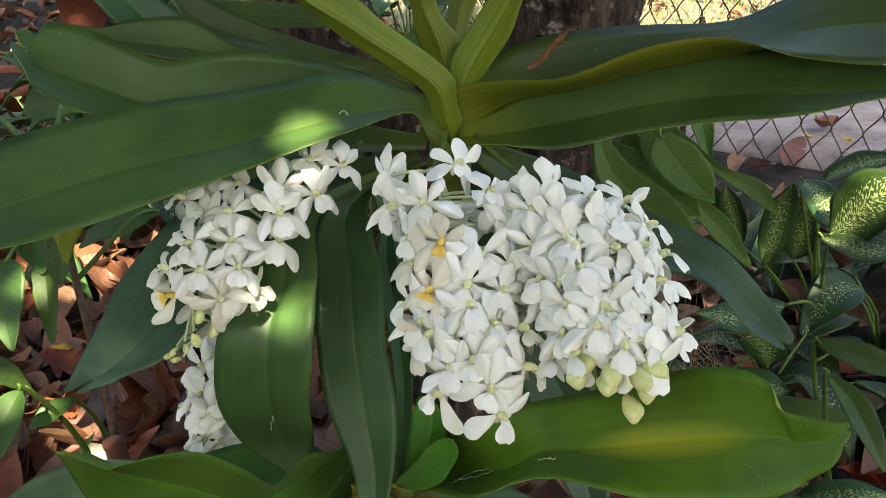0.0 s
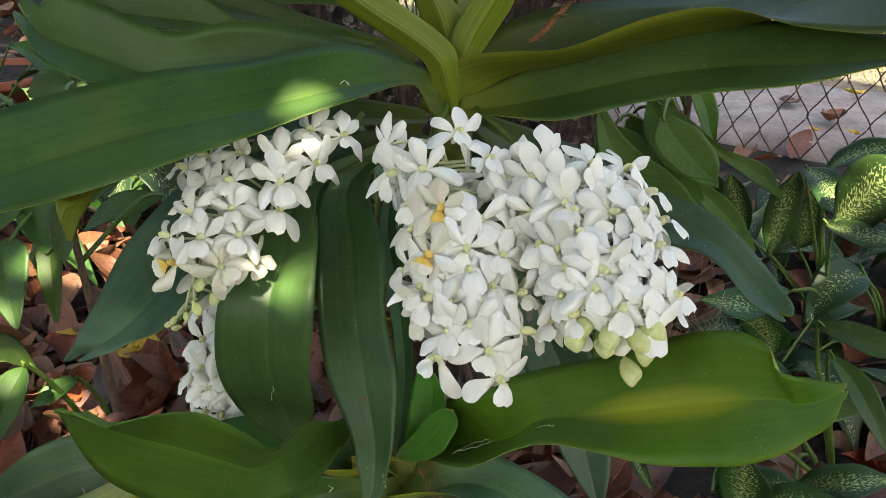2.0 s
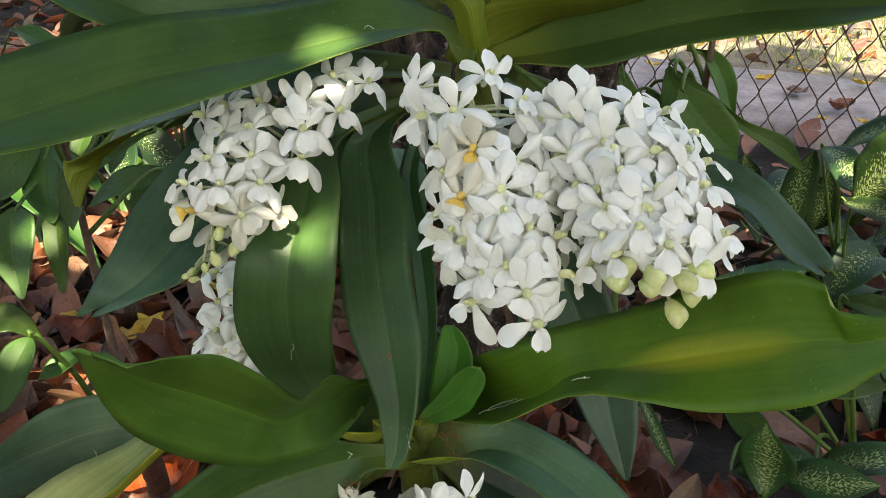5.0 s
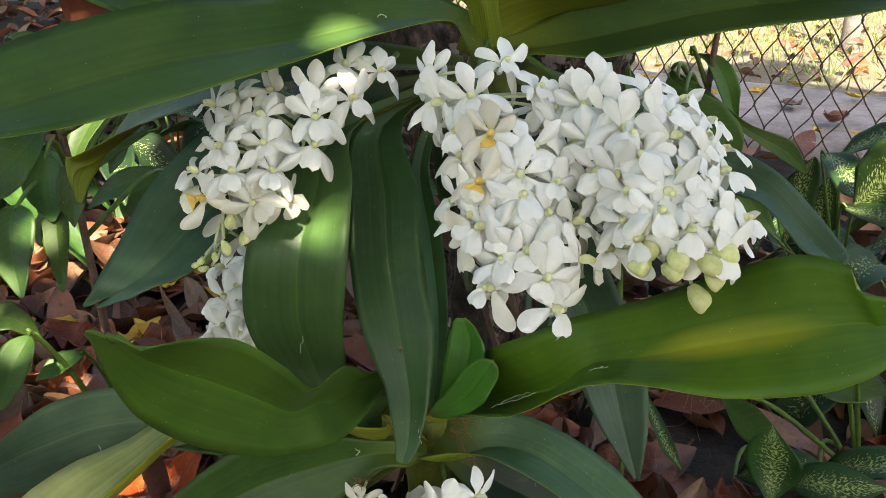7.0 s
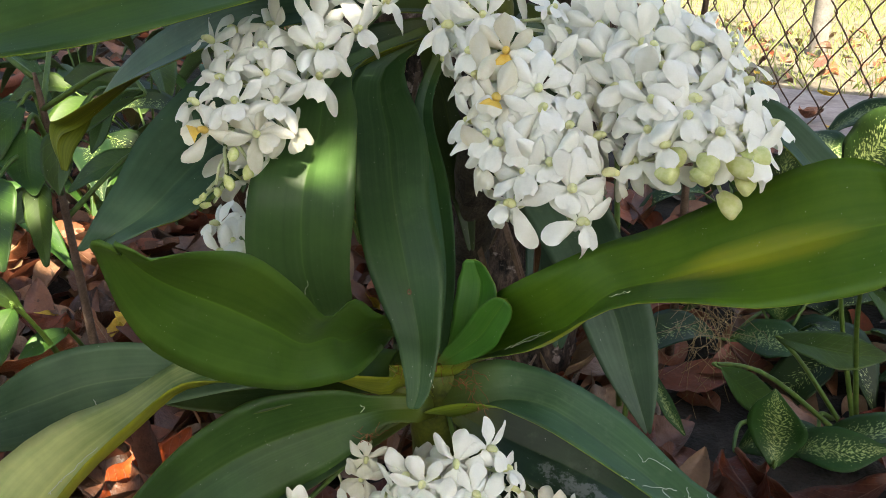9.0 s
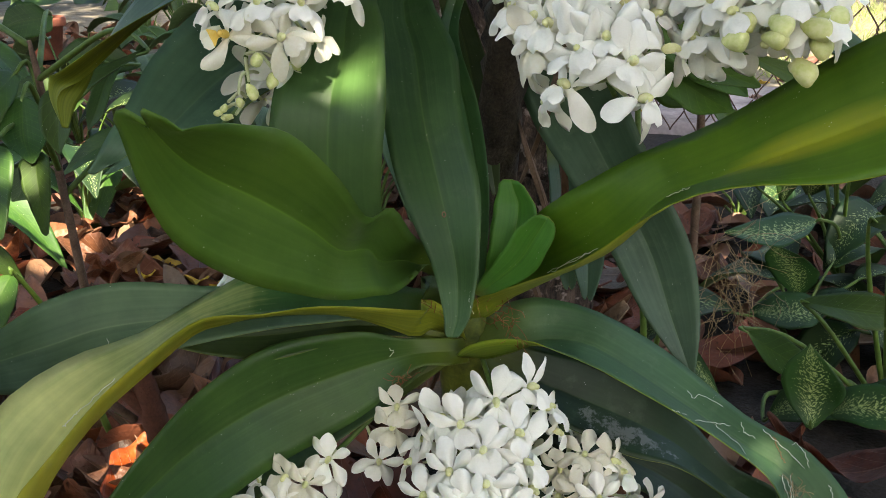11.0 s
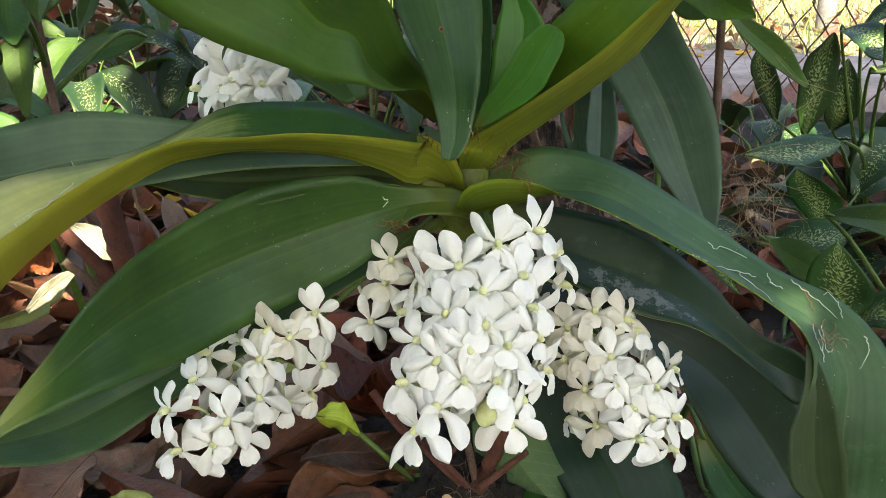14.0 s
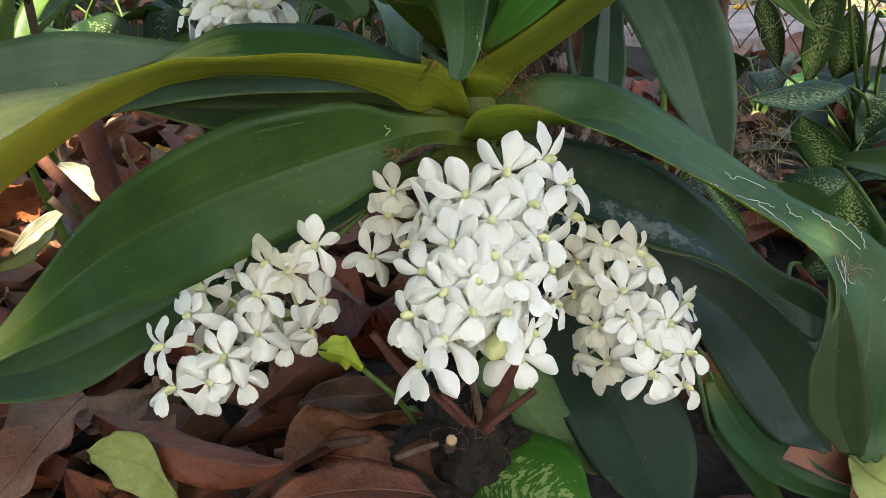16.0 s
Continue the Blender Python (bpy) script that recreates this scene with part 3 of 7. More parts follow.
def flower_spike(parent, axis, filling, radius, seed, start=0.25, label="", inner=False, size=1.0):
    """A hanging stalk with the flowers noted by bloom(), and some more on its far side."""
    rng = np.random.default_rng(seed)
    ax = spline(axis, 60)
    tan = np.gradient(ax, axis=0)
    pieces = [(tube("s", axis, [0.0017, 0.0018, 0.0018] + [0.0013] * (len(axis) - 3), STALK, 8, 24), 0)]
    heads = []
    for p, yaw, pitch, roll, kind in BLOOMS:
        facing = np.array((math.sin(yaw) * math.cos(pitch), -math.cos(yaw) * math.cos(pitch), math.sin(pitch)))
        if kind in ("bud", "small", "half", "tiny"):
            k = int(np.argmin(np.linalg.norm(ax - p, axis=1)))
            facing = unit(facing * 0.5 + unit(tan[k]) * 0.9)
            roll = 0.0
        heads.append((p, unit(facing + rng.uniform(-0.32, 0.32, 3)), roll + rng.uniform(-0.4, 0.4), kind))
    BLOOMS.clear()
    i = 0
    while filling > 0:
        f = start + (0.92 - start) * rng.uniform()
        k = int(f * 59)
        t = unit(tan[k])
        ref = unit(np.cross(t, (0.2, 0.1, 1.0)))
        phi = i * 2.39996
        i += 1
        rad = ref * math.cos(phi) + np.cross(t, ref) * math.sin(phi)
        if rad[1] < 0.15:
            continue
        heads.append((ax[k] + rad * radius, unit(rad + rng.uniform(-0.3, 0.3, 3)), rng.uniform(-0.4, 0.4), ""))
        filling -= 1
        if not inner:
            continue
        # one more, deeper in the cluster on the near side
        k = int((start + (0.95 - start) * rng.uniform()) * 59)
        side = unit(np.array((rng.uniform(-1, 1), -1.0, rng.uniform(-0.2, 0.5))))
        heads.append((ax[k] + side * radius * 0.62, unit(side + rng.uniform(-0.5, 0.5, 3)), rng.uniform(-0.5, 0.5), ""))
    made = []
    for n, (q, facing, roll, kind) in enumerate(heads):
        up = unit(np.array((0, 0, 1.0)) - facing * facing[2])
        right = np.cross(up, facing)
        m = Matrix(((right[0], up[0], facing[0], q[0]), (right[1], up[1], facing[1], q[1]), (right[2], up[2], facing[2], q[2]), (0, 0, 0, 1))) @ Matrix.Rotation(-roll, 4, "Z")
        sc = size * rng.uniform(0.94, 1.08) * {"tiny": 0.4, "small": 0.62}.get(kind, 1.0)
        made.append((m @ Matrix.Diagonal((sc, sc, sc, 1)), kind, n))
        k = max(0, int(np.argmin(np.linalg.norm(ax - q, axis=1))) - 3)
        p = ax[k]
        mid = (p + q) * 0.5 - facing * 0.004 + np.array((0, 0, 0.002))
        pieces.append((tube("s", [p, mid, q - facing * 0.003], [0.0011, 0.0010, 0.0009], PEDICEL, 5, 6, caps=False), 1))
    stalk = part("flower_spike", joined("flower_spike", pieces, [STALK, PEDICEL]), parent, label)
    for m, kind, n in made:
        if kind in ("bud", "small", "tiny"):
            part("bud", BUDS[n % 3], stalk, "pale green unopened bud", m)
        elif kind == "golden":
            part("flower", GOLDEN[n % 2], stalk, "fading flower with a golden yellow heart", m)
        elif kind == "half":
            part("flower", HALF_OPEN[n % 2], stalk, "half-open flower", m)
        elif kind == "aged":
            part("flower", AGED[n % 3], stalk, "aged cream flower", m)
        else:
            part("flower", FLOWERS[(n * 7) % 18], stalk, "", m)
    return stalk


# ---- ground ----
def ground_height(x, y):
    mound = 0.065 * math.exp(-(((x + 0.02) / 0.16) ** 2 + ((y - 0.60) / 0.13) ** 2))
    rise = 0.02 * noise.noise(Vector((x * 1.7, y * 1.7, 0.3))) + 0.008 * noise.noise(Vector((x * 8, y * 8, 1.3)))
    near = 1.0 if math.hypot(x, y - 1) < 4 else 0.3
    return mound + (rise - 0.012) * near


def graded(lo, hi, fine, count):
    inner = list(np.arange(lo, hi + 1e-6, fine))
    outer = [fine * 1.35 ** k for k in range(1, count)]
    left, right, a, b = [], [], lo, hi
    for o in outer:
        a, b = a - o, b + o
        left.append(a)
        right.append(b)
    return left[::-1] + inner + right


gx, gy = graded(-1.2, 1.8, 0.03, 24), graded(0.1, 3.2, 0.03, 24)
gverts = [(x, y, ground_height(x, y)) for y in gy for x in gx]
gfaces = [(j * len(gx) + i, j * len(gx) + i + 1, (j + 1) * len(gx) + i + 1, (j + 1) * len(gx) + i) for j in range(len(gy) - 1) for i in range(len(gx) - 1)]
# concrete path beyond the fence
FENCE_DIR = Vector((0.77, -0.64, 0)).normalized()
FENCE_AT = Vector((0.80, 1.86, 0))
across = Vector((-FENCE_DIR.y, FENCE_DIR.x, 0))
PATH_DIR = Vector((0.88, -0.475, 0)).normalized()
path_across = Vector((-PATH_DIR.y, PATH_DIR.x, 0))
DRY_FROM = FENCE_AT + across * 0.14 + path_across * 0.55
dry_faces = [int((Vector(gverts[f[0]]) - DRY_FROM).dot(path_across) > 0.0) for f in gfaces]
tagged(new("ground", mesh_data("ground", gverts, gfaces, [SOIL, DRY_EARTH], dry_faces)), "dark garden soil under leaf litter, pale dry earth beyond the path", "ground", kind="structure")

pv, pf = [], []
steps = np.linspace(-0.95, 5.5, 86)
for k, s in enumerate(steps):
    for w in (0.0, 0.02, 0.20, 0.40, 0.58, 0.60):
        q = FENCE_AT + across * 0.14 + PATH_DIR * s + path_across * (w + 0.02 * noise.noise(Vector((s * 3, w, 5))))
        pv.append((q.x, q.y, (0.03 if 0.01 < w < 0.59 else -0.03) + 0.006 * noise.noise(Vector((s * 2, w * 3, 0)))))
for k in range(len(steps) - 1):
    for j in range(5):
        a = k * 6 + j
        pf.append((a, a + 6, a + 7, a + 1))
tagged(new("pavement", mesh_data("pavement", pv, pf, [CONCRETE])), "worn grey concrete path strewn with leaves", "path", kind="structure")

# ---- chain-link fence ----
fence = thing("chain_link_fence", FENCE_AT, "rusty chain-link wire fence with diamond mesh", "fence")
CELL_W, CELL_H, FENCE_H = 0.0325, 0.104, 1.0


def link_wire(name, height, flip):
    """One wire of the mesh: a zigzag that hooks round its neighbours at each bend."""
    verts, faces = [], []
    rows = int(height / CELL_H * 2)
    sub = 8
    sides = 5
    pts = []
    for i in range(rows * sub + 1):
        v = i / sub
        k = v % 2
        tri = k if k < 1 else 2 - k
        e = 3 * tri ** 2 - 2 * tri ** 3
        x = (tri * 0.55 + e * 0.45 - 0.5) * CELL_W * 1.03
        y = 0.0022 * math.cos(v * math.pi)
        pts.append((x * flip, y, 0.03 + v * CELL_H / 2))
    return tube(name, pts, [0.0018] * len(pts), WIRE, sides, len(pts))


wires = [link_wire("wire", FENCE_H, 1), link_wire("wire", FENCE_H, -1)]
turn = Matrix.Rotation(math.atan2(FENCE_DIR.y, FENCE_DIR.x), 4, "Z")
frng = np.random.default_rng(3)
for i in range(-34, 44):
    q = FENCE_AT + FENCE_DIR * (i * CELL_W)
    tilt = Matrix.Rotation(frng.uniform(-0.012, 0.012), 4, "Y")
    part("wire", wires[i % 2], fence, "", Matrix.Translation((q.x, q.y, 0.0)) @ turn @ tilt)

post = thing("fence_post", (1.50, 3.30, 0.0), "weathered grey round wooden post in the sunlit grass", "post")
part("shaft", tube("shaft", [(1.50, 3.30, -0.1), (1.50, 3.31, 0.4), (1.51, 3.31, 0.9), (1.51, 3.32, 1.35)], [0.034, 0.033, 0.032, 0.031], STONE, 14, 24, 0.04, 4), post)

# ---- the two orchid plants ----
upper = thing("orchid_plant", (0.0, 0.57, 0.50), "large orchid with strap leaves and hanging white flower spikes", "orchid")
lower = thing("orchid_plant", (-0.03, 0.53, 0.22), "large orchid with arching strap leaves and white flower spikes", "orchid")
part("stem", tube("stem", [(0.003, 0.578, 0.47), (0.005, 0.568, 0.51), (0.006, 0.574, 0.540), (0.006, 0.578, 0.555)], [0.016, 0.014, 0.008, 0.003], SHEATH, 14, 24, 0.05, 1), upper, "thick olive-green stem of overlapping sheaths")
part("old_stem", tube("old_stem", [(0.0, 0.66, 0.10), (0.0, 0.645, 0.30), (0.002, 0.60, 0.42), (0.004, 0.576, 0.485)], [0.016, 0.015, 0.015, 0.014], BARK, 12, 24, 0.22, 1), upper, "old stem clad in dark dead sheaths")
part("stem", tube("stem", [(-0.02, 0.58, 0.06), (-0.026, 0.545, 0.14), (-0.032, 0.522, 0.22), (-0.033, 0.518, 0.265), (-0.031, 0.524, 0.29)], [0.013, 0.015, 0.0165, 0.016, 0.008], SHEATH, 14, 24, 0.05, 2), lower, "thick olive-green stem of overlapping sheaths")

def orchid_leaf(parent, stations, top=LEAF_TOP, seed=0, wave=0.03, label="", notch=0.3, under=LEAF_CROWN):
    return part("leaf", blade("leaf", stations, top, under, 0.0020, 34, wave, notch, seed, 1.0, 0.16), parent, label)

orchid_leaf(upper, [
    (.012, .560, .509, -.003, -.006, -.009, -.003),
    (-.005, .549, .533, -.004, -.008, -.007, -.002),
    (-.019, .555, .542, -.003, -.010, -.003, .003),
    (-.059, .527, .548, .001, -.028, -.010, .005),
    (-.120, .510, .538, .005, -.033, -.015, .005),
    (-.184, .477, .531, .010, -.026, -.021, .004),
    (-.246, .456, .518, .014, -.038, -.017, .004),
    (-.285, .437, .509, .015, -.032, -.009, .003),
    (-.309, .424, .508, .003, -.007, -.003, .001)], LEAF_TOP, 1, 0.03, under=LEAF_CROWN)
orchid_leaf(upper, [
    (-.003, .585, .535, -.002, -.002, -.004, 0),
    (-.057, .581, .543, .001, -.011, -.006, .008),
    (-.108, .567, .546, .002, -.017, -.013, .017),
    (-.144, .558, .548, -.001, -.019, -.016, .017),
    (-.181, .543, .549, -.002, -.018, -.014, .012),
    (-.219, .539, .564, 0, -.022, -.019, .010),
    (-.247, .540, .575, .001, -.021, -.016, .006),
    (-.256, .542, .582, 0, -.014, -.006, .001)], LEAF_TOP, 2, 0.03)
orchid_leaf(upper, [
    (-.027, .613, .549, -.001, -.001, -.002, 0),
    (-.087, .601, .564, 0, -.002, -.004, .002),
    (-.132, .585, .567, -.001, -.006, -.001, .002),
    (-.169, .590, .574, 0, -.013, -.011, .006),
    (-.201, .586, .578, .001, -.012, -.008, .006),
    (-.226, .585, .581, -.001, -.004, -.004, .003),
    (-.244, .588, .588, 0, -.001, -.001, 0)], LEAF_TOP, 3, 0.03)
orchid_leaf(upper, [
    (-.020, .601, .545, -.003, -.002, -.004, 0),
    (-.053, .609, .555, -.004, -.004, -.003, .001),
    (-.093, .616, .563, -.003, -.007, -.003, .002),
    (-.130, .622, .572, .003, -.009, -.008, .003),
    (-.162, .626, .581, -.001, -.011, -.011, .003),
    (-.179, .631, .591, .001, -.011, -.012, .003),
    (-.189, .636, .609, 0, -.010, -.010, 0)], LEAF_TOP, 4, 0.03)
orchid_leaf(upper, [
    (-.035, .633, .544, 0, -.001, -.002, 0),
    (-.124, .654, .549, -.003, -.008, -.005, .002),
    (-.175, .657, .553, -.011, -.007, -.004, .003),
    (-.211, .666, .570, -.017, -.009, -.007, .004),
    (-.238, .676, .591, -.021, -.006, -.001, .004),
    (-.259, .684, .613, -.019, -.007, -.003, .002)], LEAF_BLUE, 5, 0.03)
orchid_leaf(upper, [
    (-.032, .685, .560, -.004, -.002, -.004, 0),
    (-.084, .703, .570, -.002, -.003, -.006, .002),
    (-.128, .705, .574, -.002, -.004, -.009, .002),
    (-.166, .706, .576, -.004, -.004, -.008, .002),
    (-.199, .706, .582, -.002, -.002, -.004, 0)], LEAF_TOP, 6, 0.03)
orchid_leaf(upper, [
    (.005, .556, .520, .010, 0, .006, .004),
    (.001, .549, .544, .009, 0, .002, .003),
    (-.004, .545, .559, .011, 0, .003, .004),
    (-.019, .544, .572, .013, 0, .004, .005),
    (-.043, .543, .588, .015, 0, .003, .005),
    (-.067, .540, .606, .019, 0, 0, .007),
    (-.098, .530, .628, .018, 0, .003, .006)], LEAF_FRESH, 7, 0, under=LEAF_CROWN)
orchid_leaf(upper, [
    (.008, .572, .541, .007, 0, 0, .002),
    (.003, .574, .561, .009, 0, -.002, .003),
    (-.003, .576, .581, .014, 0, 0, .004),
    (-.011, .577, .598, .009, 0, 0, .003),
    (-.016, .575, .617, .009, 0, 0, .003),
    (-.017, .568, .634, .005, 0, 0, .001)], LEAF_FRESH, 8, 0, under=LEAF_CROWN)
orchid_leaf(upper, [
    (.007, .589, .569, .005, 0, 0, .003),
    (.010, .606, .589, .008, 0, 0, .004),
    (.016, .615, .609, .010, 0, 0, .004),
    (.018, .628, .637, .012, 0, 0, .004)], LEAF_TOP, 9, 0.03, under=LEAF_CROWN)
orchid_leaf(upper, [
    (.007, .562, .527, .007, 0, -.001, .002),
    (.011, .558, .550, .007, 0, 0, .002),
    (.017, .560, .567, .012, 0, -.002, .004),
    (.028, .562, .586, .014, 0, -.001, .004),
    (.036, .560, .601, .012, 0, 0, .004),
    (.045, .553, .621, .009, 0, .001, .003),
    (.055, .545, .642, .006, 0, .001, .002)], LEAF_FRESH, 10, 0, under=LEAF_CROWN)
orchid_leaf(upper, [
    (.005, .560, .513, -.007, -.011, .001, -.018),
    (.016, .562, .529, -.009, -.015, .001, -.021),
    (.029, .566, .539, -.007, -.019, -.001, -.022),
    (.048, .570, .547, -.004, -.023, -.006, -.022),
    (.084, .572, .554, -.003, -.029, -.008, -.021),
    (.135, .569, .568, -.008, -.039, 0, -.017),
    (.183, .553, .583, -.011, -.035, .002, -.009),
    (.219, .540, .599, -.010, -.036, -.013, .001),
    (.258, .521, .606, -.009, -.029, -.021, .001),
    (.304, .494, .606, -.003, -.006, -.007, 0)], LEAF_TOP, 11, 0.03, under=LEAF_CROWN)
orchid_leaf(upper, [
    (.010, .552, .524, 0, -.004, -.006, .002),
    (.035, .551, .527, -.003, -.017, -.007, -.004),
    (.079, .548, .538, -.002, -.026, -.016, -.005),
    (.130, .540, .552, -.004, -.027, -.016, -.005),
    (.177, .525, .562, -.006, -.028, -.015, -.004),
    (.221, .509, .567, -.009, -.027, -.011, -.004),
    (.251, .491, .572, -.006, -.016, -.005, -.003),
    (.278, .475, .577, -.001, -.004, -.003, 0)], LEAF_TOP, 12, 0.03, under=LEAF_CROWN)
orchid_leaf(upper, [
    (.025, .577, .506, -.005, -.007, -.004, 0),
    (.075, .571, .477, -.011, -.016, -.011, -.002),
    (.136, .542, .454, -.006, -.014, -.013, -.003),
    (.175, .513, .447, -.006, -.012, -.008, -.003),
    (.198, .491, .425, -.008, -.011, -.007, -.003),
    (.211, .478, .415, -.008, -.006, -.002, -.002)], LEAF_DUSTY, 13, 0.03)
orchid_leaf(upper, [
    (-.016, .581, .500, .002, -.002, -.004, 0),
    (-.089, .575, .473, .008, -.008, -.018, .002),
    (-.138, .541, .453, .032, -.017, -.019, .004),
    (-.174, .504, .431, .032, -.009, -.010, .004),
    (-.197, .473, .410, .022, -.006, -.006, .003),
    (-.210, .458, .402, .015, -.002, -.002, .002),
    (-.224, .456, .393, .009, -.001, 0, .001)], LEAF_DUSTY, 14, 0.02, notch=0.9)
orchid_leaf(upper, [
    (-.020, .580, .498, .006, -.001, -.002, 0),
    (-.091, .534, .474, .013, .001, .002, .003),
    (-.102, .493, .447, .025, 0, .004, .004),
    (-.109, .465, .421, .030, -.002, .001, .003),
    (-.111, .460, .378, .029, -.002, .001, .003),
    (-.104, .464, .345, .021, -.001, .004, .003),
    (-.096, .460, .331, .009, 0, .003, .001)], LEAF_HANGING, 15, 0.03, notch=0.05)
orchid_leaf(upper, [
    (-.016, .580, .498, .006, -.001, -.002, 0),
    (-.064, .554, .473, .014, .001, .002, .003),
    (-.061, .514, .439, .023, -.002, .001, .004),
    (-.058, .488, .408, .022, -.001, .001, .004),
    (-.051, .464, .374, .022, -.002, .001, .004),
    (-.044, .448, .340, .014, -.002, 0, .003),
    (-.043, .438, .324, .010, -.001, .001, .003),
    (-.044, .431, .311, .007, -.001, 0, .002),
    (-.046, .427, .305, .005, -.001, 0, .001)], LEAF_BLUE, 16, 0.04, notch=0)
orchid_leaf(upper, [
    (-.021, .587, .490, .005, 0, 0, 0),
    (-.039, .557, .447, .006, 0, 0, .001),
    (-.032, .524, .407, .008, -.001, -.003, .003),
    (-.026, .496, .363, .006, 0, 0, .002),
    (-.028, .473, .327, .004, 0, 0, .001),
    (-.029, .465, .317, .002, 0, 0, 0)], LEAF_BLUE, 17, 0.03)
orchid_leaf(upper, [
    (-.036, .672, .480, .008, 0, 0, 0),
    (-.021, .653, .427, .012, -.001, 0, .002),
    (-.015, .641, .396, .012, 0, .002, .002),
    (-.007, .628, .362, .009, 0, .002, .002),
    (-.002, .612, .325, .003, 0, 0, 0)], LEAF_TOP, 18, 0.03)
orchid_leaf(upper, [
    (.003, .669, .557, .008, -.003, .002, 0),
    (.019, .655, .495, .015, -.010, .004, .003),
    (.036, .628, .437, .030, -.011, .003, .004),
    (.056, .602, .384, .033, -.012, .002, .004),
    (.078, .578, .339, .030, -.010, 0, .004),
    (.098, .553, .298, .027, -.007, 0, .004),
    (.108, .529, .260, .018, -.003, .001, .003),
    (.117, .508, .228, .003, -.001, 0, 0)], LEAF_DUSTY, 19, 0.03)
orchid_leaf(upper, [
    (.082, .682, .352, .009, 0, .002, 0),
    (.077, .652, .296, .009, 0, .002, .002),
    (.074, .633, .260, .012, -.001, 0, .002),
    (.071, .618, .238, .005, -.001, -.001, 0)], LEAF_DUSTY, 20, 0.03)
orchid_leaf(upper, [
    (.055, .690, .343, .007, 0, .002, 0),
    (.059, .666, .302, .011, 0, .002, .002),
    (.060, .646, .265, .013, -.001, 0, .002),
    (.059, .630, .242, .005, 0, 0, 0)], LEAF_DUSTY, 21, 0.03)
orchid_leaf(upper, [
    (-.012, .590, .505, -.001, -.006, -.003, .002),
    (-.085, .590, .507, -.003, -.014, -.008, .004),
    (-.160, .600, .498, -.004, -.010, -.016, .005),
    (-.206, .627, .477, -.007, -.010, -.016, .005),
    (-.258, .662, .447, -.010, -.010, -.014, .005),
    (-.306, .690, .411, -.016, -.007, -.008, .005),
    (-.326, .703, .396, -.016, -.001, 0, .004),
    (-.334, .702, .382, -.011, .003, .001, .003),
    (-.332, .695, .366, -.004, .002, .001, .001)], LEAF_DUSTY, 36, 0.03, "long leaf with its tip bent over, showing the underside", notch=0, under=LEAF_CROWN)
orchid_leaf(lower, [
    (-.023, .462, .317, .003, -.002, 0, 0),
    (-.014, .461, .333, .008, -.005, .001, -.003),
    (-.009, .463, .348, .011, -.006, 0, -.004),
    (-.007, .466, .362, .011, -.006, 0, -.003),
    (-.009, .468, .370, .008, -.004, 0, -.001)], LEAF_FRESH, 22, 0, "short bright green young leaf", notch=0)
orchid_leaf(lower, [
    (-.030, .465, .309, .002, -.002, 0, 0),
    (-.020, .455, .322, .005, -.004, -.003, -.003),
    (-.008, .449, .336, .008, -.004, -.005, -.004),
    (-.001, .446, .349, .008, -.004, -.005, -.004),
    (.003, .444, .357, .007, -.003, -.004, -.002)], LEAF_FRESH, 23, 0, "short curled bright green young leaf", notch=0)
orchid_leaf(lower, [
    (-.048, .514, .303, -.001, -.010, -.002, .003),
    (-.067, .481, .326, -.003, -.019, 0, .011),
    (-.081, .423, .348, -.005, -.023, -.006, .009),
    (-.087, .393, .366, -.005, -.011, -.018, .005),
    (-.099, .372, .373, -.007, -.001, -.019, .005),
    (-.110, .357, .388, -.008, .001, -.027, .004),
    (-.128, .345, .404, -.011, .004, -.033, .003),
    (-.147, .337, .417, -.015, .007, -.027, .003),
    (-.157, .330, .428, -.014, .008, -.018, .003),
    (-.164, .322, .442, -.013, .006, -.001, -.001)], LEAF_FRESH, 24, 0.02, under=LEAF_BACK)
orchid_leaf(lower, [
    (-.030, .518, .269, 0, -.014, .001, -.009),
    (-.019, .506, .283, -.002, -.024, -.003, -.020),
    (-.011, .494, .295, -.003, -.012, -.008, -.022),
    (.010, .468, .319, -.003, -.016, -.010, -.022),
    (.037, .428, .354, -.001, -.021, -.012, -.024),
    (.054, .404, .387, 0, -.027, -.005, -.009),
    (.079, .383, .406, -.002, -.033, -.005, -.005),
    (.111, .361, .426, -.002, -.029, -.017, -.004),
    (.138, .337, .446, -.001, -.022, -.023, -.003),
    (.153, .324, .455, .001, -.016, -.018, -.002),
    (.157, .318, .456, .004, -.011, -.011, -.001),
    (.166, .311, .463, .003, -.007, -.007, 0),
    (.172, .309, .469, 0, -.003, -.003, 0)], LEAF_BLEACH, 25, 0.02, "broad green leaf with a yellowish bleached middle", under=LEAF_UNDER)
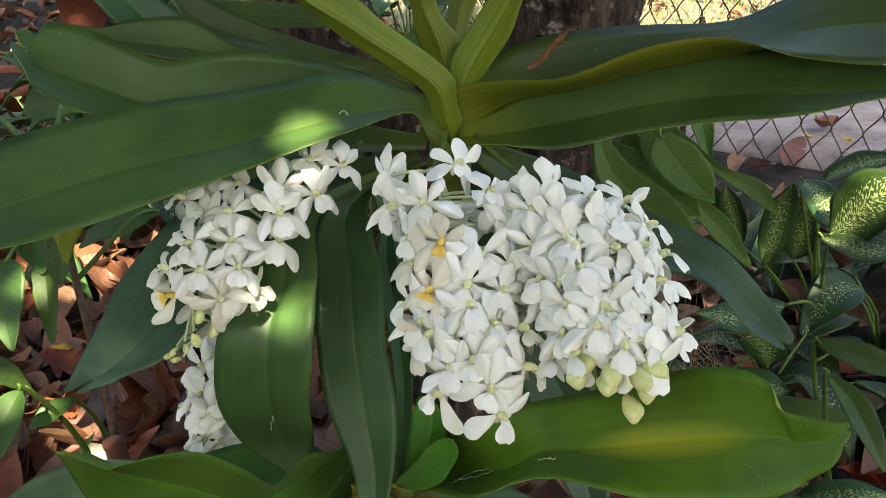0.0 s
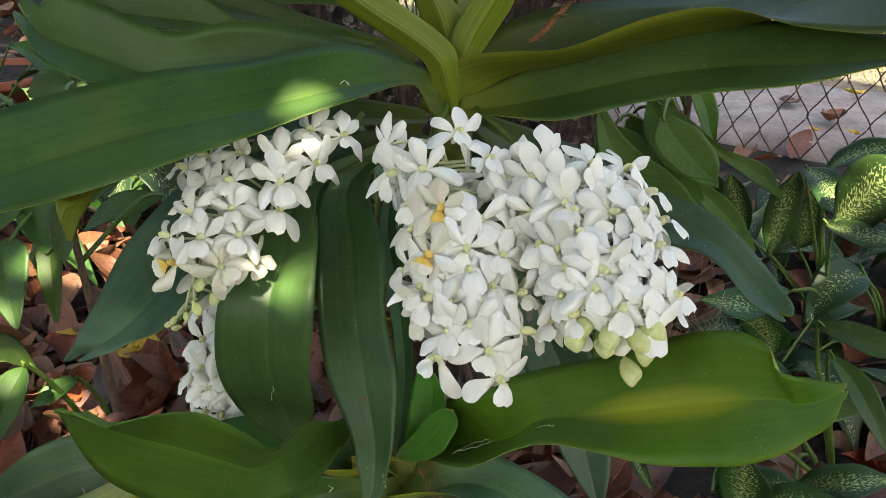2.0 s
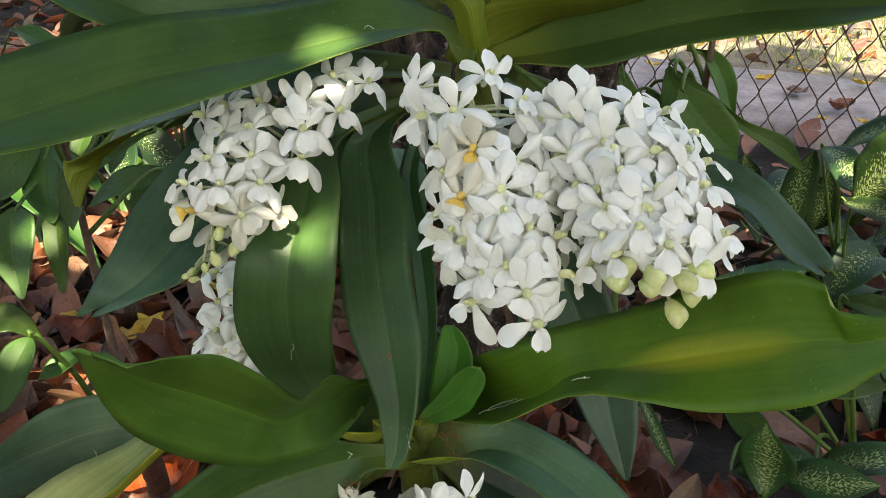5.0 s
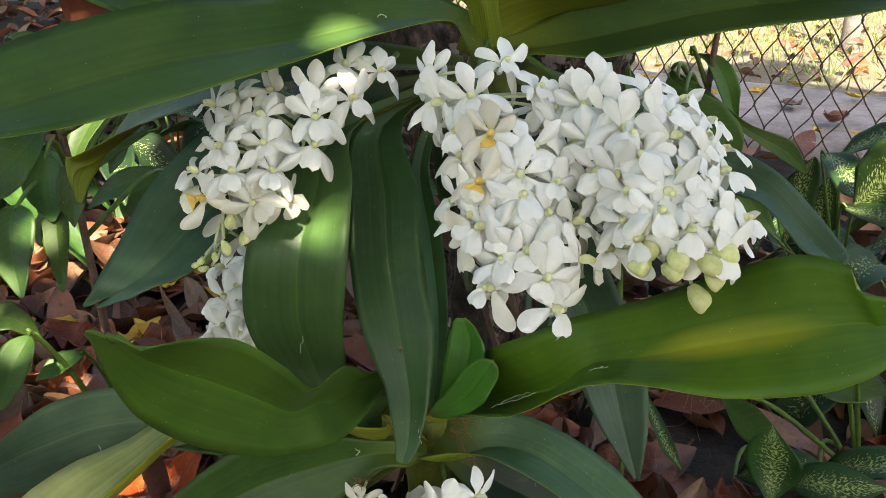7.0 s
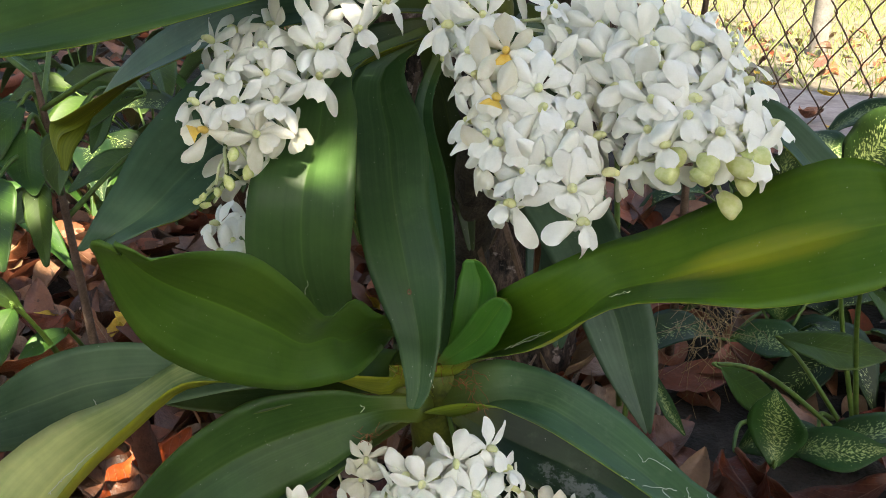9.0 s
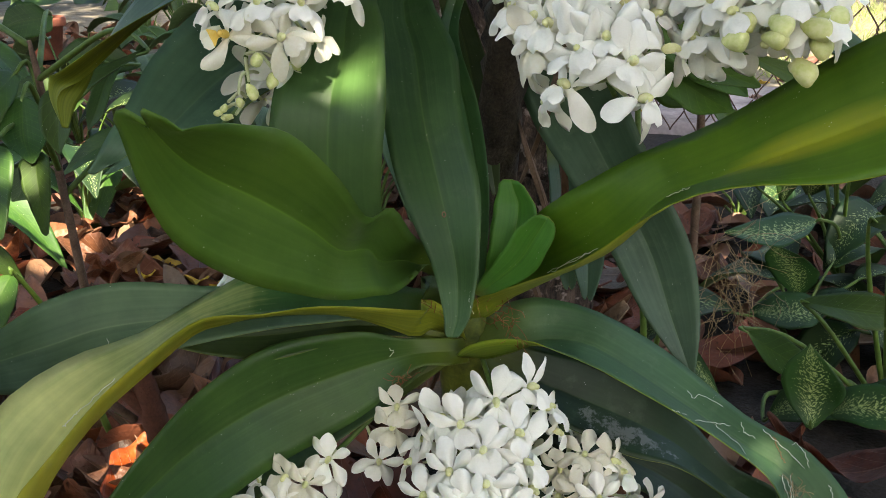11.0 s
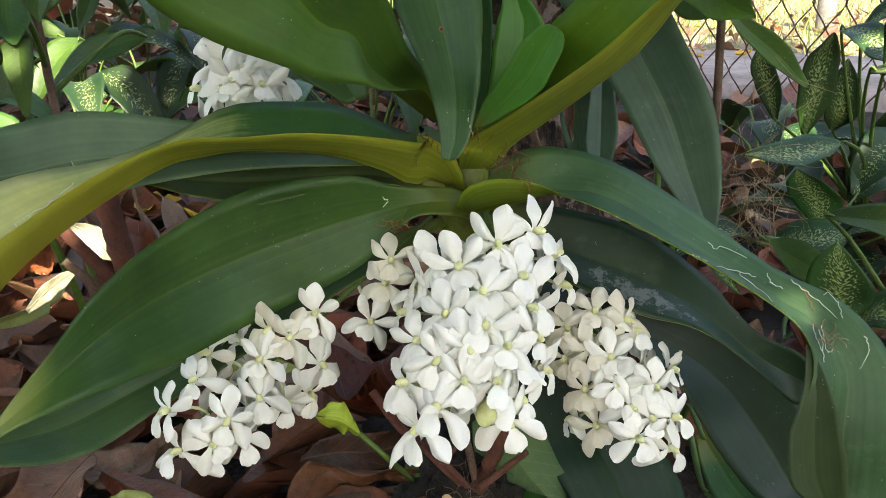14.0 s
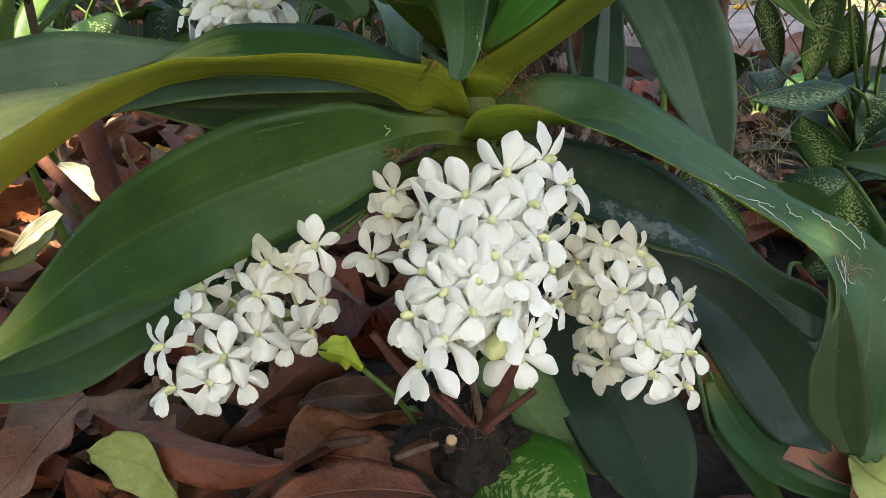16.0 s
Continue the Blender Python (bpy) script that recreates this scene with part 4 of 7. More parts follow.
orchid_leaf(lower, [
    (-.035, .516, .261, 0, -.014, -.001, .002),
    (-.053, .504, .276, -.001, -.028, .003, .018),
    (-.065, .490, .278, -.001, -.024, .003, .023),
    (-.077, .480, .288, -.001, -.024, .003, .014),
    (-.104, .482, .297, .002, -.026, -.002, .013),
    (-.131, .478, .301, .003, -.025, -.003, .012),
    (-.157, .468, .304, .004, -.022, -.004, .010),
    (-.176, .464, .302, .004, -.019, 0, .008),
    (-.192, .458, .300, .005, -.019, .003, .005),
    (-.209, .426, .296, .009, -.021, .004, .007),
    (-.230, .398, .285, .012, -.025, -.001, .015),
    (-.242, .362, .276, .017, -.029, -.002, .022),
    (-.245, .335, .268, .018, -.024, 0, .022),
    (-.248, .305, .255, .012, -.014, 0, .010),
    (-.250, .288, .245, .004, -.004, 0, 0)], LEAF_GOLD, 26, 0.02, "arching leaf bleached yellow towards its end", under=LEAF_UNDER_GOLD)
orchid_leaf(lower, [
    (-.052, .511, .279, 0, -.001, -.003, 0),
    (-.113, .503, .287, 0, -.008, -.007, .002),
    (-.178, .484, .294, 0, -.010, -.012, .004),
    (-.240, .471, .295, 0, -.012, -.021, .004),
    (-.271, .455, .292, .002, -.015, -.021, .004),
    (-.287, .429, .296, .002, -.011, -.015, .003),
    (-.285, .391, .311, .004, -.008, -.007, .001)], LEAF_WAXY, 27, 0.03)
orchid_leaf(lower, [
    (-.046, .499, .265, 0, -.001, -.003, 0),
    (-.097, .502, .275, .006, -.008, -.006, .002),
    (-.152, .496, .274, -.001, -.013, -.012, .002),
    (-.185, .485, .278, .001, -.009, -.009, .002),
    (-.208, .474, .283, .001, -.004, -.004, .001),
    (-.224, .461, .285, 0, 0, -.001, 0)], LEAF_TOP, 28, 0.03)
orchid_leaf(lower, [
    (-.029, .507, .252, 0, -.004, -.007, -.002),
    (-.044, .489, .261, -.001, -.007, -.006, -.001),
    (-.070, .492, .258, .002, -.005, -.009, .004),
    (-.101, .488, .251, .002, -.003, -.027, .005),
    (-.149, .478, .238, .002, -.010, -.034, .005),
    (-.189, .442, .231, .002, -.013, -.032, .005),
    (-.215, .395, .227, .002, -.012, -.022, .004),
    (-.237, .372, .213, -.001, -.009, -.011, .003),
    (-.257, .355, .198, -.001, -.004, -.003, 0)], LEAF_TIPPED, 29, 0.03, "broad leaf yellowing at its tip")
orchid_leaf(lower, [
    (-.039, .512, .245, 0, -.001, -.002, 0),
    (-.129, .489, .206, .004, -.011, -.008, .002),
    (-.213, .452, .172, 0, -.017, -.016, .004),
    (-.248, .420, .166, .006, -.018, -.013, .004),
    (-.269, .398, .170, .004, -.015, -.009, .003),
    (-.291, .379, .174, .001, -.003, -.002, 0)], LEAF_BLUE, 30, 0.03)
orchid_leaf(lower, [
    (-.034, .507, .250, -.003, -.012, 0, -.004),
    (-.025, .489, .262, -.005, -.028, .005, -.011),
    (-.006, .488, .265, -.004, -.023, -.002, -.016),
    (.016, .492, .267, -.003, -.018, -.008, -.013),
    (.045, .479, .267, -.004, -.020, -.009, -.004),
    (.086, .459, .246, -.006, -.026, -.005, -.004),
    (.121, .430, .227, -.007, -.016, -.003, -.003),
    (.144, .412, .215, -.014, -.009, -.004, -.003),
    (.154, .395, .196, -.022, -.003, -.001, -.003),
    (.151, .383, .167, -.028, .003, -.001, -.003),
    (.151, .378, .135, -.027, .002, .005, -.002),
    (.155, .375, .122, -.007, 0, 0, 0)], LEAF_ARCHING, 31, 0.03, notch=0.1)
orchid_leaf(lower, [
    (.133, .398, .208, .002, -.001, -.002, 0),
    (.134, .387, .190, .006, -.002, .001, .002),
    (.133, .380, .169, .012, -.003, .001, .003),
    (.135, .375, .147, .014, -.002, .001, .003),
    (.142, .372, .130, .008, -.001, -.001, .001)], LEAF_FOLD, 32, 0.01, "folded-over leaf margin showing its paler underside", notch=0, under=LEAF_FOLD)
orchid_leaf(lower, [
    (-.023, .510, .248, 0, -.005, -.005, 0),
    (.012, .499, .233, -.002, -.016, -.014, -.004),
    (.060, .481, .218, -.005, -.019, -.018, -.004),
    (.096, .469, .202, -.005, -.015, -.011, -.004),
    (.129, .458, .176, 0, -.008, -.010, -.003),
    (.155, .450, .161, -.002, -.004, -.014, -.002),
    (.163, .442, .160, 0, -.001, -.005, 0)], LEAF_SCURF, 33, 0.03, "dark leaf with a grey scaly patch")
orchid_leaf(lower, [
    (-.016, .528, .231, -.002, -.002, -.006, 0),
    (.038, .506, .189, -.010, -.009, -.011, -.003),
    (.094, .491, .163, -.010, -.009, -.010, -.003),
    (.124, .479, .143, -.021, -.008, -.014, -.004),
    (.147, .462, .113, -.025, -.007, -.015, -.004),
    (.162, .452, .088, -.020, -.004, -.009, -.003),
    (.172, .442, .076, -.004, -.001, -.001, 0)], LEAF_DEEP_SHADE, 34, 0.03)
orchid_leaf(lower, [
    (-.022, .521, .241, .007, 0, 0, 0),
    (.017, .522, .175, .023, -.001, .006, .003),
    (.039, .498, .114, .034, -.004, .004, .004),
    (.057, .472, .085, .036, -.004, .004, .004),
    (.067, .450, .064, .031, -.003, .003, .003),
    (.076, .428, .044, .014, -.001, .002, 0)], LEAF_DEEP_SHADE, 35, 0.02)


bloom(-0.062, 0.513, 0.517, 15, 29, 25)
bloom(-0.078, 0.497, 0.504, 15, 29, 10)
bloom(-0.099, 0.498, 0.508, -9, 37, 0)
bloom(-0.098, 0.486, 0.496, 4, 31, -10)
bloom(-0.127, 0.488, 0.496, -21, 37, -5)
bloom(-0.124, 0.472, 0.485, -5, 32, 0)
bloom(-0.099, 0.481, 0.481, 29, 22, 20)
bloom(-0.120, 0.463, 0.472, 18, 27, 25)
bloom(-0.140, 0.457, 0.473, -11, 33, 0)
bloom(-0.148, 0.474, 0.482, -39, 34, -20)
bloom(-0.148, 0.502, 0.489, -51, 35, -10)
bloom(-0.161, 0.463, 0.471, -58, 26, -10)
bloom(-0.156, 0.453, 0.459, -35, 28, 30, "golden")
bloom(-0.130, 0.452, 0.457, 16, 30, -30, "aged")
bloom(-0.116, 0.466, 0.456, 44, 16, 10, "aged")
bloom(-0.147, 0.517, 0.501, -57, 36, 0)
bloom(-0.126, 0.517, 0.504, -21, 43, 0)
bloom(-0.160, 0.511, 0.496, -70, 34, 0)
bloom(-0.082, 0.515, 0.520, -5, 36, 0)
bloom(-0.142, 0.449, 0.450, 1, 31, 160, "small")
bloom(-0.135, 0.450, 0.440, 13, 30, 160, "small")
bloom(-0.146, 0.447, 0.435, 3, 30, 160, "small")
bloom(-0.162, 0.446, 0.423, -3, 31, 160, "tiny")
bloom(-0.157, 0.445, 0.421, 3, 29, 160, "tiny")
bloom(-0.159, 0.446, 0.426, -1, 32, 160, "tiny")
bloom(-0.152, 0.446, 0.429, 2, 30, 160, "tiny")
flower_spike(upper, [(-0.053, 0.551, 0.521), (-0.081, 0.524, 0.498), (-0.118, 0.501, 0.478), (-0.148, 0.472, 0.454), (-0.152, 0.471, 0.427), (-0.168, 0.468, 0.409)], 8, 0.023, 21)

bloom(-0.032, 0.477, 0.524, -48, 27, -25)
bloom(0.007, 0.478, 0.529, 32, 27, 20)
bloom(-0.009, 0.446, 0.519, -12, 30, -10)
bloom(-0.025, 0.457, 0.514, -53, 20, -20)
bloom(-0.016, 0.437, 0.504, -36, 24, -25)
bloom(0.000, 0.427, 0.506, -12, 30, 0, "golden")
bloom(-0.013, 0.423, 0.493, -47, 22, 0, "aged")
bloom(0.018, 0.419, 0.500, 18, 31, 5)
bloom(0.024, 0.461, 0.519, 54, 25, 30)
bloom(0.033, 0.468, 0.509, 52, 27, 0)
bloom(-0.006, 0.407, 0.486, -30, 26, 0, "golden")
bloom(0.013, 0.394, 0.483, 0, 31, 0)
bloom(0.030, 0.406, 0.486, 30, 30, 10)
bloom(0.022, 0.381, 0.470, 10, 31, 0)
bloom(0.039, 0.395, 0.470, 43, 28, 15)
bloom(-0.009, 0.395, 0.459, -51, 19, -15, "aged")
bloom(0.005, 0.376, 0.458, -30, 26, -20)
bloom(0.023, 0.363, 0.456, 6, 32, 5)
bloom(0.000, 0.372, 0.445, -41, 23, -10)
bloom(0.027, 0.360, 0.441, 13, 24, 15)
bloom(-0.015, 0.413, 0.474, -64, 15, -10)
bloom(-0.009, 0.402, 0.470, -54, 18, -10)
bloom(0.040, 0.376, 0.459, 52, 25, 10)
bloom(0.042, 0.447, 0.492, 59, 24, 5)
bloom(0.037, 0.458, 0.501, 49, 28, 0)
bloom(0.044, 0.429, 0.480, 60, 24, 10)
bloom(0.046, 0.419, 0.469, 63, 22, 10)
bloom(0.046, 0.477, 0.512, 58, 27, 10)
bloom(-0.004, 0.394, 0.468, -33, 24, 0)
bloom(0.013, 0.405, 0.492, 0, 31, 0)
bloom(0.036, 0.428, 0.491, 43, 28, 0)
bloom(0.025, 0.390, 0.477, 21, 31, 0)
bloom(0.016, 0.374, 0.464, -4, 31, 5)
bloom(0.005, 0.386, 0.470, -22, 28, 0)
flower_spike(upper, [(0.002, 0.539, 0.531), (-0.005, 0.482, 0.516), (0.010, 0.432, 0.478), (0.024, 0.387, 0.438)], 14, 0.026, 22)

bloom(0.058, 0.456, 0.522, 19, 32, 15)
bloom(0.049, 0.450, 0.514, -6, 29, 0)
bloom(0.061, 0.437, 0.515, 6, 32, 5)
bloom(0.065, 0.422, 0.510, 9, 31, 20)
bloom(0.080, 0.450, 0.521, 42, 31, 35)
bloom(0.071, 0.401, 0.502, -1, 30, 0)
bloom(0.086, 0.409, 0.510, 23, 33, 10)
bloom(0.101, 0.460, 0.514, 52, 32, 25)
bloom(0.099, 0.410, 0.509, 50, 30, 25)
bloom(0.108, 0.399, 0.495, 57, 25, 25)
bloom(0.074, 0.370, 0.486, -7, 30, 0)
bloom(0.084, 0.385, 0.499, 11, 32, 0)
bloom(0.086, 0.360, 0.482, 12, 31, 10)
bloom(0.103, 0.378, 0.489, 47, 28, 15)
bloom(0.050, 0.429, 0.502, -21, 26, -10)
bloom(0.062, 0.385, 0.490, -29, 26, -15)
bloom(0.060, 0.401, 0.494, -21, 25, 0)
bloom(0.111, 0.372, 0.481, 59, 24, 20)
bloom(0.057, 0.380, 0.463, -60, 15, -30)
bloom(0.098, 0.354, 0.474, 30, 27, 10)
bloom(0.082, 0.424, 0.514, 24, 33, 0)
bloom(0.099, 0.399, 0.502, 44, 28, 10)
bloom(0.067, 0.365, 0.476, -30, 26, -15)
bloom(0.053, 0.414, 0.491, -38, 20, 0)
bloom(0.069, 0.412, 0.508, 0, 32, 0)
bloom(0.078, 0.379, 0.493, 4, 31, 0)
bloom(0.089, 0.373, 0.490, 23, 30, 5)
bloom(0.090, 0.427, 0.514, 35, 33, 10)
bloom(0.061, 0.378, 0.478, -38, 23, -10)
bloom(0.096, 0.363, 0.483, 31, 30, 10)
bloom(0.110, 0.439, 0.508, 58, 30, 20)
bloom(0.115, 0.425, 0.496, 63, 24, 20)
bloom(0.067, 0.363, 0.472, -34, 24, 150, "bud")
bloom(0.065, 0.362, 0.467, -38, 23, 170, "bud")
bloom(0.079, 0.352, 0.474, -6, 29, 160, "bud")
bloom(0.076, 0.352, 0.467, -15, 26, 170, "bud")
bloom(0.097, 0.354, 0.474, 30, 27, 120, "bud")
bloom(0.096, 0.352, 0.466, 23, 25, 150, "bud")
bloom(0.089, 0.351, 0.456, 2, 22, 180, "bud")
bloom(0.091, 0.351, 0.472, 10, 28, 160, "bud")
flower_spike(upper, [(0.021, 0.548, 0.526), (0.056, 0.490, 0.507), (0.081, 0.421, 0.487), (0.092, 0.382, 0.459)], 14, 0.028, 23)

bloom(-0.183, 0.579, 0.358, -45, 29, 0)
bloom(-0.168, 0.554, 0.354, -9, 33, 0)
bloom(-0.176, 0.551, 0.347, -28, 31, 0)
bloom(-0.176, 0.538, 0.332, -23, 31, -10)
bloom(-0.190, 0.546, 0.317, -55, 22, -20)
bloom(-0.173, 0.525, 0.319, -15, 31, 0)
bloom(-0.157, 0.539, 0.337, 21, 30, 0)
bloom(-0.153, 0.528, 0.320, 34, 27, 10)
bloom(-0.161, 0.521, 0.304, 11, 21, 0)
bloom(-0.152, 0.533, 0.297, 42, 16, 10)
bloom(-0.140, 0.539, 0.302, 65, 14, 10)
bloom(-0.172, 0.521, 0.305, -15, 22, 0)
bloom(-0.157, 0.553, 0.352, 13, 30, 0)
bloom(-0.147, 0.551, 0.320, 48, 23, 0)
bloom(-0.168, 0.527, 0.325, -7, 31, 0)
bloom(-0.160, 0.531, 0.330, 6, 31, 0)
flower_spike(upper, [(-0.132, 0.607, 0.396), (-0.161, 0.586, 0.363), (-0.169, 0.561, 0.333), (-0.168, 0.538, 0.308)], 4, 0.018, 24)

bloom(-0.078, 0.479, 0.230, 7, 26, 10, "aged")
bloom(-0.081, 0.474, 0.217, 7, 22, 0, "aged")
bloom(-0.091, 0.473, 0.194, 20, 16, 15)
bloom(-0.120, 0.457, 0.208, -2, 29, 10)
bloom(-0.119, 0.453, 0.178, 20, 16, 5)
bloom(-0.149, 0.437, 0.190, -5, 30, 0)
bloom(-0.150, 0.429, 0.171, 5, 22, 10)
bloom(-0.166, 0.420, 0.164, 6, 23, 0)
bloom(-0.185, 0.437, 0.179, -26, 36, -10)
bloom(-0.197, 0.424, 0.168, -40, 29, -20)
bloom(-0.192, 0.417, 0.147, -21, 17, -10)
bloom(-0.163, 0.434, 0.144, 20, 14, 5)
bloom(-0.127, 0.453, 0.160, 39, 8, 5)
bloom(-0.134, 0.446, 0.198, 1, 30, 0, "aged")
bloom(-0.181, 0.456, 0.185, -28, 38, 0, "aged")
bloom(-0.145, 0.451, 0.201, -17, 34, 0, "aged")
bloom(-0.139, 0.447, 0.158, 25, 13, 0)
bloom(-0.175, 0.415, 0.152, 10, 20, -10)
flower_spike(lower, [(-0.053, 0.513, 0.244), (-0.098, 0.491, 0.211), (-0.143, 0.460, 0.182), (-0.188, 0.434, 0.153)], 5, 0.02, 25, size=0.9)

bloom(-0.021, 0.445, 0.251, 0, 28, 0)
bloom(-0.001, 0.454, 0.253, 40, 24, 25)
bloom(-0.041, 0.435, 0.242, -24, 29, -20)
bloom(-0.050, 0.447, 0.240, -51, 24, -20)
bloom(-0.011, 0.430, 0.238, 19, 25, 15)
bloom(0.008, 0.448, 0.241, 54, 20, 15)
bloom(-0.007, 0.423, 0.223, 29, 22, 0)
bloom(-0.049, 0.416, 0.224, -25, 28, -15)
bloom(-0.030, 0.406, 0.221, 4, 27, 0)
bloom(-0.063, 0.414, 0.210, -46, 27, -25)
bloom(-0.054, 0.398, 0.208, -22, 29, 0)
bloom(-0.070, 0.399, 0.194, -53, 25, -25)
bloom(-0.055, 0.381, 0.190, -19, 28, -10)
bloom(-0.028, 0.390, 0.198, 19, 25, 10)
bloom(-0.016, 0.396, 0.186, 37, 19, 10)
bloom(-0.006, 0.415, 0.211, 46, 18, 15)
bloom(-0.059, 0.449, 0.223, -55, 24, -25)
bloom(0.015, 0.456, 0.222, 61, 13, 10)
bloom(-0.067, 0.442, 0.213, -66, 20, -20)
bloom(-0.043, 0.388, 0.201, -4, 27, -10)
bloom(-0.001, 0.423, 0.188, 55, 13, 10)
bloom(-0.063, 0.381, 0.179, -30, 23, -15)
bloom(-0.030, 0.420, 0.234, -6, 28, 0)
bloom(-0.021, 0.401, 0.212, 24, 24, 5)
bloom(-0.040, 0.398, 0.214, -11, 28, -5)
bloom(-0.018, 0.399, 0.201, 33, 21, 5)
bloom(-0.032, 0.384, 0.189, 14, 24, 170, "bud")
bloom(-0.021, 0.389, 0.178, 33, 20, 10)
flower_spike(lower, [(-0.024, 0.499, 0.254), (-0.019, 0.464, 0.233), (-0.032, 0.430, 0.201), (-0.047, 0.408, 0.171)], 10, 0.027, 26, inner=True, size=1.04)

bloom(0.021, 0.454, 0.197, -26, 23, 0, "aged")
bloom(0.020, 0.451, 0.179, -35, 19, 0, "aged")
bloom(0.042, 0.437, 0.185, -1, 28, 0)
bloom(0.029, 0.435, 0.167, -32, 21, -5, "aged")
bloom(0.034, 0.426, 0.149, -31, 20, -30, "aged")
bloom(0.025, 0.443, 0.144, -64, 10, -10)
bloom(0.050, 0.418, 0.166, -3, 27, 0)
bloom(0.051, 0.407, 0.153, -4, 25, 0)
bloom(0.071, 0.414, 0.160, 38, 26, 10)
bloom(0.063, 0.426, 0.172, 32, 27, 20)
bloom(0.057, 0.450, 0.193, 37, 28, 10)
bloom(0.035, 0.454, 0.204, 4, 29, 0, "aged")
bloom(0.070, 0.410, 0.144, 35, 17, 15)
bloom(0.052, 0.455, 0.199, 27, 29, 0, "aged")
bloom(0.078, 0.449, 0.170, 53, 25, 30)
bloom(0.031, 0.443, 0.187, -14, 25, 0, "aged")
bloom(0.044, 0.427, 0.174, -6, 27, 5)
bloom(0.059, 0.412, 0.161, 13, 28, 0)
flower_spike(lower, [(-0.019, 0.514, 0.250), (0.026, 0.489, 0.206), (0.048, 0.458, 0.171), (0.062, 0.430, 0.143)], 7, 0.022, 27, size=0.9)


# ---- shrubs and speckled plants round about ----
def plant_leaf(parent, stations, root, top, under, seed, notch=0.0):
    """A leaf with its stalk from root."""
    me = blade("leaf", stations, top, under, 0.0007, 22, 0.05, notch, seed, 0)
    ob = part("leaf", me, parent)
    a, b = Vector(root), Vector(stations[0][:3])
    aim = Vector(stations[1][:3]) - b
    mid = a.lerp(b, 0.6) + Vector((0, 0, 0.02)) - aim * 0.3
    part("stalk", tube("stalk", [a, mid, b, b + aim * 0.25], [0.0032, 0.0026, 0.0018, 0.001], STALK, 7, 14), parent)
    return ob


broadleaf_shrub = thing("broadleaf_shrub", (-0.42, 0.86, 0.0), "green broad-leaved shrub with thin woody stem in the litter", "shrub")
part("stem", tube("stem", [(-0.40, 0.88, 0.0), (-0.405, 0.87, 0.2), (-0.409, 0.862, 0.36), (-0.412, 0.86, 0.41)], [0.0055, 0.0045, 0.0035, 0.002], TWIG, 8, 20, 0.05), broadleaf_shrub)
plant_leaf(broadleaf_shrub, [
    (-.277, .757, .414, -.003, -.001, -.003, 0),
    (-.310, .731, .394, 0, -.011, -.005, .003),
    (-.335, .721, .382, .010, -.009, -.004, .004),
    (-.340, .713, .371, .015, -.007, -.004, .004),
    (-.340, .702, .356, .012, -.002, 0, .003),
    (-.337, .690, .343, .001, 0, 0, 0)], (-0.409, 0.861, 0.374), SHRUB_TOP, SHRUB_UNDER, 91)
plant_leaf(broadleaf_shrub, [
    (-.411, .820, .364, .006, 0, 0, 0),
    (-.408, .806, .351, .018, .001, .001, .003),
    (-.402, .786, .332, .020, 0, -.001, .003),
    (-.391, .766, .319, .005, 0, 0, 0)], (-0.408, 0.864, 0.324), SHRUB_TOP, SHRUB_UNDER, 92)
plant_leaf(broadleaf_shrub, [
    (-.389, .779, .323, .004, 0, 0, 0),
    (-.388, .767, .314, .013, .001, .001, .003),
    (-.381, .746, .292, .011, 0, 0, .003),
    (-.371, .720, .267, .003, 0, 0, 0)], (-0.407, 0.866, 0.283), SHRUB_TOP, SHRUB_UNDER, 93)
plant_leaf(broadleaf_shrub, [
    (-.419, .762, .334, .005, 0, 0, 0),
    (-.422, .748, .321, .024, .003, .005, .003),
    (-.415, .727, .299, .021, .001, .002, .003),
    (-.400, .700, .272, .004, 0, 0, 0)], (-0.407, 0.865, 0.294), SHRUB_TOP, SHRUB_UNDER, 94)
plant_leaf(broadleaf_shrub, [
    (-.376, .660, .256, -.003, 0, .001, 0),
    (-.379, .649, .250, .010, -.001, -.003, .003),
    (-.385, .631, .236, .014, -.002, -.006, .003),
    (-.387, .608, .218, .008, 0, -.001, 0)], (-0.36, 0.78, 0.0), SHRUB_TOP, SHRUB_UNDER, 95)
plant_leaf(broadleaf_shrub, [
    (-.377, .675, .242, -.001, -.001, -.002, 0),
    (-.391, .670, .262, 0, -.009, -.007, .003),
    (-.404, .666, .266, .005, -.014, -.006, .003),
    (-.434, .663, .264, 0, -.001, -.002, 0)], (-0.36, 0.78, 0.0), SHRUB_TOP, SHRUB_UNDER, 96)
plant_leaf(broadleaf_shrub, [
    (-.362, .722, .200, -.001, -.001, -.002, 0),
    (-.371, .707, .200, .005, -.007, -.004, .003),
    (-.382, .695, .198, .005, -.008, -.005, .002),
    (-.394, .685, .192, .001, 0, 0, 0)], (-0.36, 0.8, 0.0), SHRUB_TOP, SHRUB_UNDER, 97)
plant_leaf(broadleaf_shrub, [
    (-.426, .850, .381, .006, -.001, -.003, 0),
    (-.432, .819, .369, .014, -.012, -.014, .003),
    (-.451, .800, .350, .017, -.013, -.016, .003),
    (-.473, .782, .331, .006, -.002, -.005, 0)], (-0.409, 0.863, 0.341), SHRUB_TOP, SHRUB_UNDER, 98)
plant_leaf(broadleaf_shrub, [
    (-.347, .979, .368, .003, -.001, -.003, 0),
    (-.373, .980, .374, .007, -.011, -.015, .003),
    (-.406, .983, .378, .004, -.011, -.015, .003),
    (-.431, .987, .377, .001, -.001, -.003, 0)], (-0.408, 0.864, 0.328), SHRUB_TOP, SHRUB_UNDER, 99)
